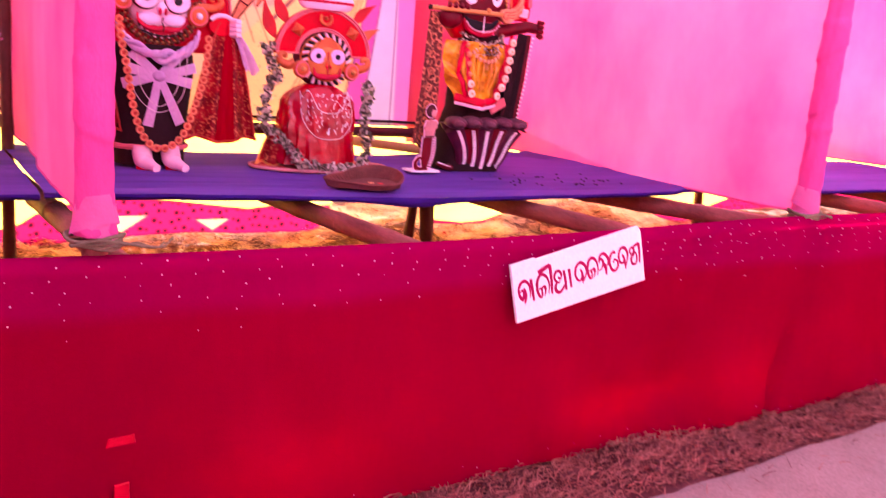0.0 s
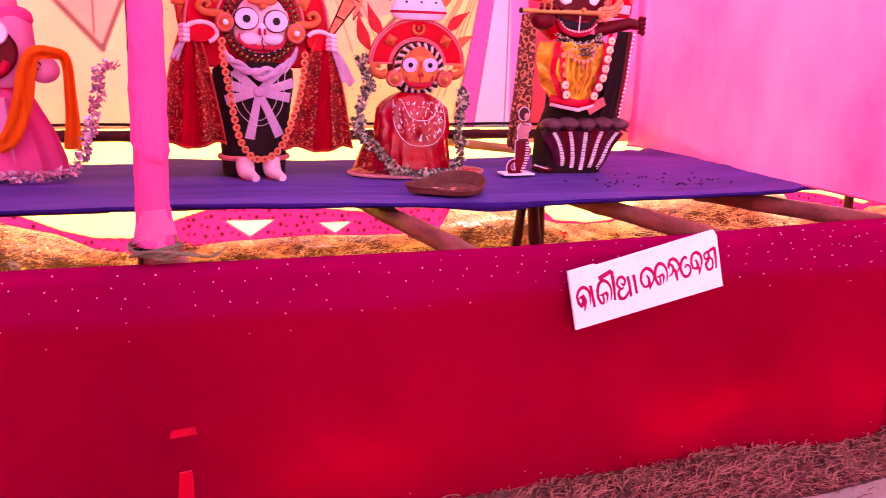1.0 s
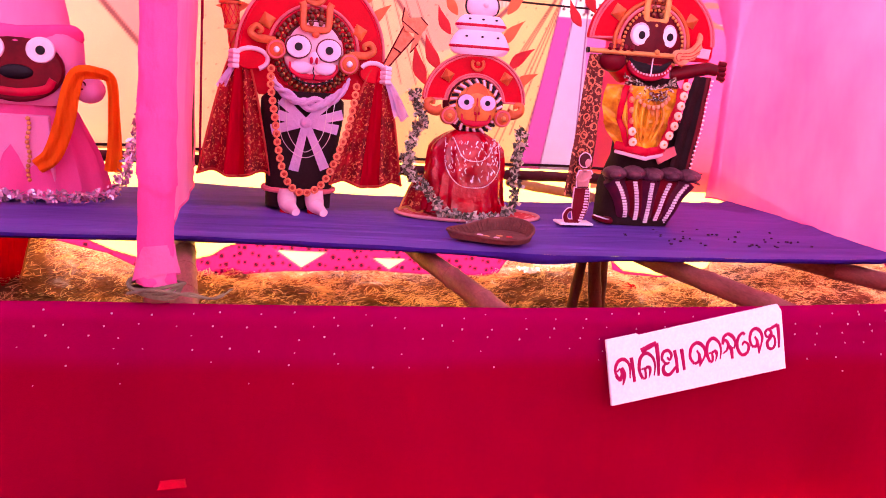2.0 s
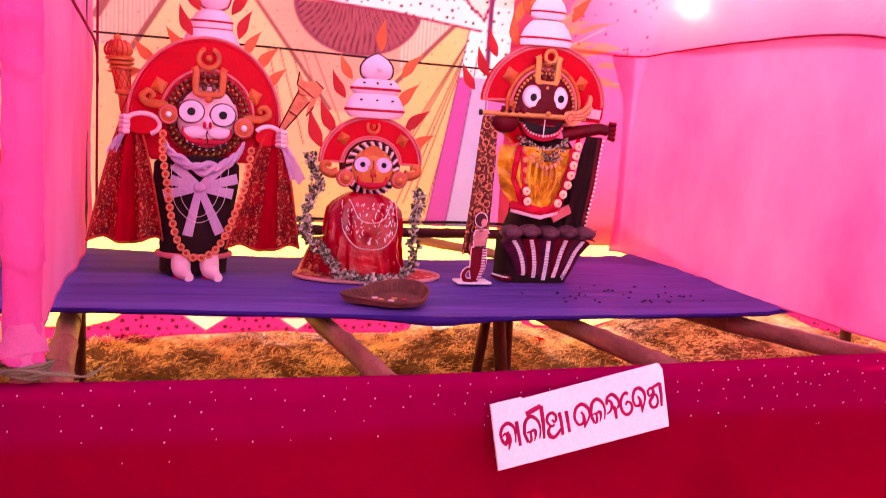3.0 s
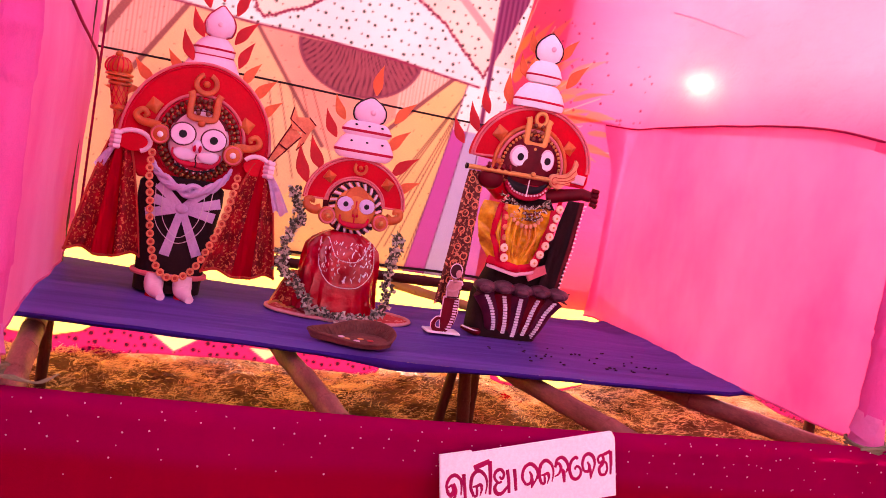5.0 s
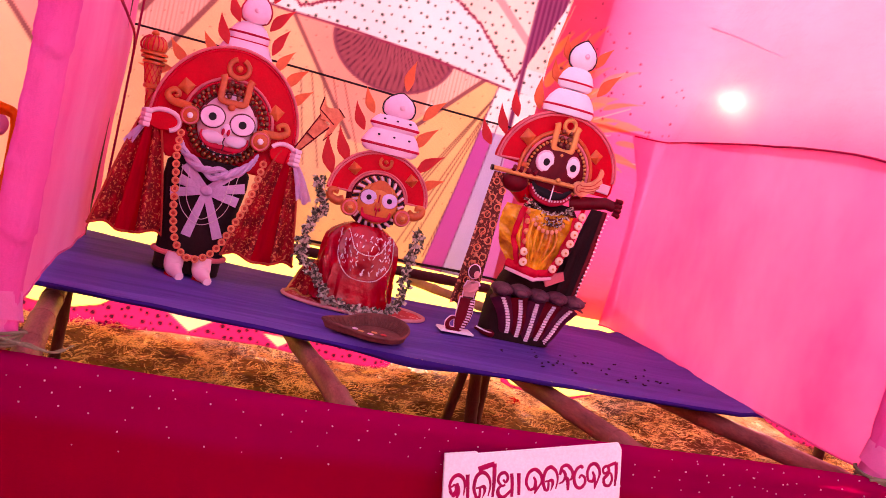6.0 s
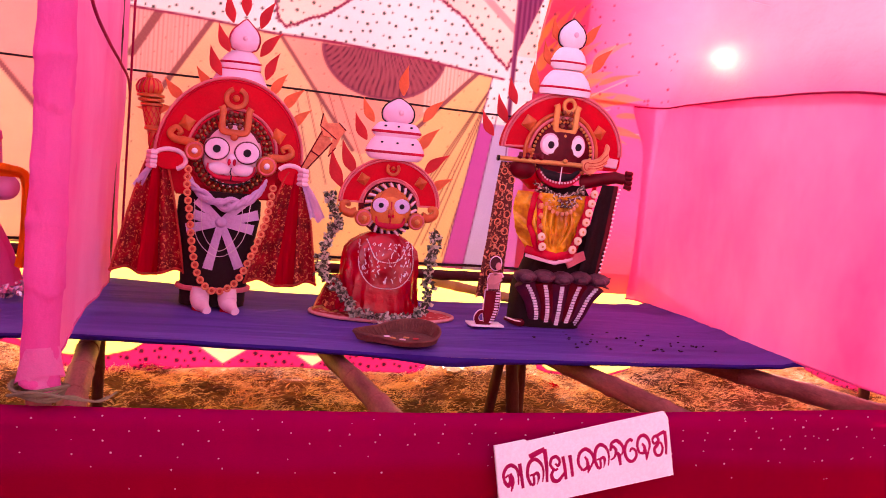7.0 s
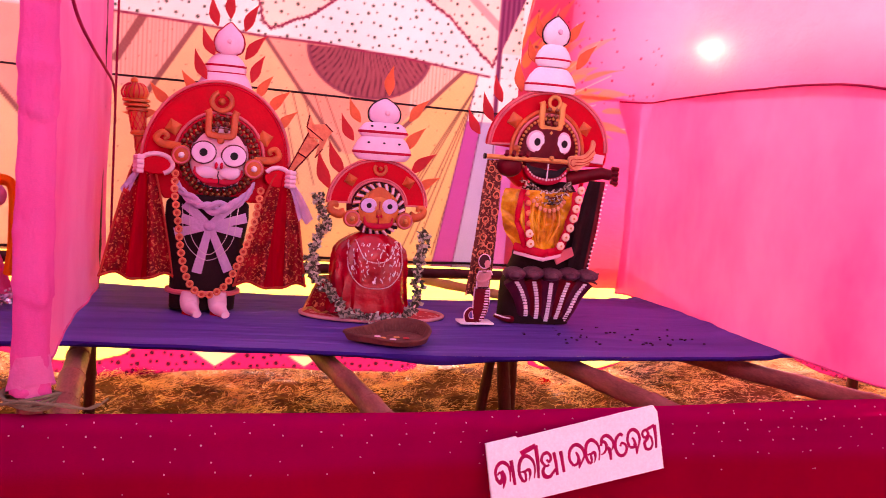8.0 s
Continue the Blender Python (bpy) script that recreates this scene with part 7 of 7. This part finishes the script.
part("tray_body", Shape().rings([tray_ring(s_, h) for s_, h in prof]), "clay", tr)
rim = tray_ring(1.05, 0.036)
part("rim", Shape().tube(rim + [rim[0]], 0.005, 7), "clay", tr)
for k in range(2, 34):
    i = k % 56
    a, b = Vector(tray_ring(1.035, 0.038)[i]), Vector(tray_ring(0.84, 0.016)[i])
    part("rib", Shape().tube([a, a.lerp(b, 0.5), b], 0.0028, 5), "clay", tr)
for x, y, m in ((-0.15, 0.72, "gold"), (-0.12, 0.70, "skin"), (-0.10, 0.735, "gold"), (-0.07, 0.72, "mat"), (-0.165, 0.745, "skin")):
    part("coin", Shape().lathe([(0.010, 0), (0.0115, 0.001), (0.010, 0.003)], (x, y, 0.8045 + 0.0005), 12), m, tr)

# ---- neighbouring idol
stand(0.02, 0.10)
nb = Shape()   # slots: gown maroon white ink lip pale skin pink
NX = -1.690
rings = []
for z, hw, hd in ((0.805, 0.275, 0.15), (0.86, 0.265, 0.145), (0.95, 0.235, 0.13), (1.03, 0.195, 0.115), (1.09, 0.165, 0.10), (1.12, 0.12, 0.08)):
    rings.append([(NX + hw * (1 + 0.035 * math.sin(a * 14)) * math.cos(a), 1.17 + hd * (1 + 0.06 * math.sin(a * 14)) * math.sin(a), z) for a in (2 * math.pi * k / 64 for k in range(64))])
nb.rings(rings, 0)
nb.plate([(NX - 0.11, 0.85), (NX + 0.12, 0.85), (NX + 0.10, 1.085), (NX - 0.10, 1.085)], 1.060, 0.02, 5, 0.006)
rings = []
for z, hw, hd in ((1.115, 0.14, 0.08), (1.15, 0.185, 0.10), (1.25, 0.195, 0.11), (1.33, 0.19, 0.11), (1.36, 0.17, 0.10)):
    rings.append([(NX + hw * math.copysign(abs(math.cos(a)) ** 0.6, math.cos(a)), 1.16 + hd * math.copysign(abs(math.sin(a)) ** 0.7, math.sin(a)), z) for a in (2 * math.pi * k / 32 for k in range(32))])
nb.rings(rings, 7)
nb.plate(arc(NX, 1.235, 0.150, 0.110, 0, 360, 36)[:-1], 1.065, 0.022, 1, 0.008)
for ex in (NX - 0.078, NX + 0.078):
    nb.coin((ex, 1.045, 1.300), 0.046, 0.043, 0.010, 26, 2)
    nb.coin((ex, 1.036, 1.300), 0.015, 0.015, 0.004, 16, 3)
nb.tube(spline(at_y([(NX - 0.115, 1.205), (NX - 0.09, 1.172), (NX, 1.158), (NX + 0.09, 1.172), (NX + 0.115, 1.205)], 1.040), 6), 0.014, 8, 4, 0.5)
nb.ball((NX, 1.04, 1.225), 0.055, 0.012, 0.024, 14, 8, 3)
rings = []
for z, hw in ((1.292, 0.160), (1.302, 0.182), (1.325, 0.196), (1.350, 0.192), (1.368, 0.172), (1.374, 0.150)):
    rings.append([(NX + hw * math.cos(a), 1.16 + hw * 0.6 * math.sin(a), z + 0.016 * abs(math.cos(a))) for a in (2 * math.pi * k / 32 for k in range(32))])
nb.rings(rings, 6)
rings = []
for z, hw in ((1.365, 0.150), (1.40, 0.146), (1.46, 0.132), (1.54, 0.110), (1.62, 0.078)):
    rings.append([(NX + hw * math.cos(a), 1.16 + hw * 0.6 * math.sin(a), z + 0.016 * abs(math.cos(a))) for a in (2 * math.pi * k / 32 for k in range(32))])
nb.rings(rings, 5)
for s in (-1, 1):
    nb.ball((NX + s * 0.225, 1.07, 1.178), 0.052, 0.06, 0.046, 16, 10, 7)
    nb.tube(at_y(arc(NX + s * 0.205, 1.195, 0.016, 0.014, 0, 300, 12), 1.012), 0.003, 5, 1)
whole("idol", nb, ["gown", "maroon", "white", "ink_black", "lip", "gown_pale", "gown", "gown_pale"], "dark-faced idol in pink gown and turban on blue cloth", "idol")
of = thing("scarf", "bright orange scarf draped over the idol's arm", "scarf", (-1.45, 1.05, 0.9))


def scarf(u, v):
    P = spline([(-1.625, 1.02, 0.915), (-1.575, 1.01, 0.960), (-1.535, 1.005, 1.07), (-1.515, 1.00, 1.17), (-1.490, 1.00, 1.232), (-1.435, 1.01, 1.238), (-1.392, 1.04, 1.215), (-1.385, 1.05, 1.10), (-1.383, 1.05, 0.99), (-1.388, 1.05, 0.905)], 6)
    i = min(len(P) - 2, int(v * (len(P) - 1)))
    p = P[i].lerp(P[i + 1], v * (len(P) - 1) - i)
    d = (P[i + 1] - P[i]).normalized()
    side = d.cross(Vector((0, 1, 0))).normalized()
    w = 0.026 + 0.008 * math.sin(v * 7)
    return tuple(p + side * w * (2 * u - 1) + Vector((0, -0.008 * math.sin(u * 9 + v * 5) - 0.014 * math.sin(u * math.pi), 0)))


part("cloth", Shape().sheet(14, 90, scarf), "orange_cloth", of)
tg = thing("tinsel_garland", "pink and silver foil tinsel garland", "garland", (-1.5, 1.0, 0.82))
tl = spline([(-1.235, 1.10, 1.190), (-1.262, 1.10, 1.195), (-1.290, 1.09, 1.165), (-1.296, 1.08, 1.10), (-1.315, 1.07, 1.02), (-1.332, 1.05, 0.955), (-1.355, 1.03, 0.89), (-1.385, 1.00, 0.838), (-1.45, 0.985, 0.822), (-1.54, 0.98, 0.818), (-1.66, 0.975, 0.818), (-1.78, 0.975, 0.818), (-1.92, 0.985, 0.822)], 10)
part("string", Shape().tube(tl, 0.003, 5), "tinsel", tg)
tn = Shape()
for p in along(tl, 0.0042):
    for _ in range(3):
        c = p + Vector((rnd(-0.020, 0.020), rnd(-0.014, 0.010), rnd(-0.014, 0.020)))
        a, b2 = Vector((rnd(-1, 1), rnd(-1, 1), rnd(-1, 1))).normalized() * rnd(0.008, 0.019), Vector((rnd(-1, 1), rnd(-1, 1), rnd(-1, 1))).normalized() * rnd(0.006, 0.014)
        tn.add([c - a, c - b2, c + a, c + b2], [(0, 1, 2, 3)], 1 if random.random() < 0.42 else 0)
tagged(part("foil_petals", tn, ["tinsel", "tinsel_white"], tg), kind="stuff")
bn = thing("bead_string", "string of small gilt beads on the gown", "necklace", (NX + 0.035, 1.03, 0.86))
for k in range(14):
    part("bead", Shape().ball((NX + 0.035 + 0.004 * math.sin(k), 1.032, 1.075 - 0.016 * k), 0.0075, seg=7, rows=5), "gold", bn)
# cloth hanging below the neighbouring platform
stand()
hanging("hanging_cloth", (-1.86, -1.70), (-1.98, -1.84), 0.74, 0.16, 1.70, 2, "red_cloth", "red cloth hanging below the platform", None, "gold")
# scraps on the straw
for x, y, m, lab in ((0.95, 1.95, "red_cloth", "crumpled red cloth scrap on the straw"), (0.50, 2.0, "white", "crumpled white paper scrap on the straw"), (1.15, 2.05, "red_cloth", "crumpled red cloth scrap on the straw")):
    sh = Shape()
    z0 = ground_height(x, y) + 0.012
    sh.sheet(10, 8, lambda u, v: (x + 0.14 * (u - 0.5) + 0.02 * wob(u * 5, v * 5, 1, x), y + 0.10 * (v - 0.5), z0 + 0.035 * abs(wob(u * 3, v * 3, 1.3, x + 2)) + 0.02 * math.sin(u * 9) * math.sin(v * 7) * 0.5))
    whole("cloth_scrap" if m == "red_cloth" else "paper_scrap", sh, m, lab, "scrap")
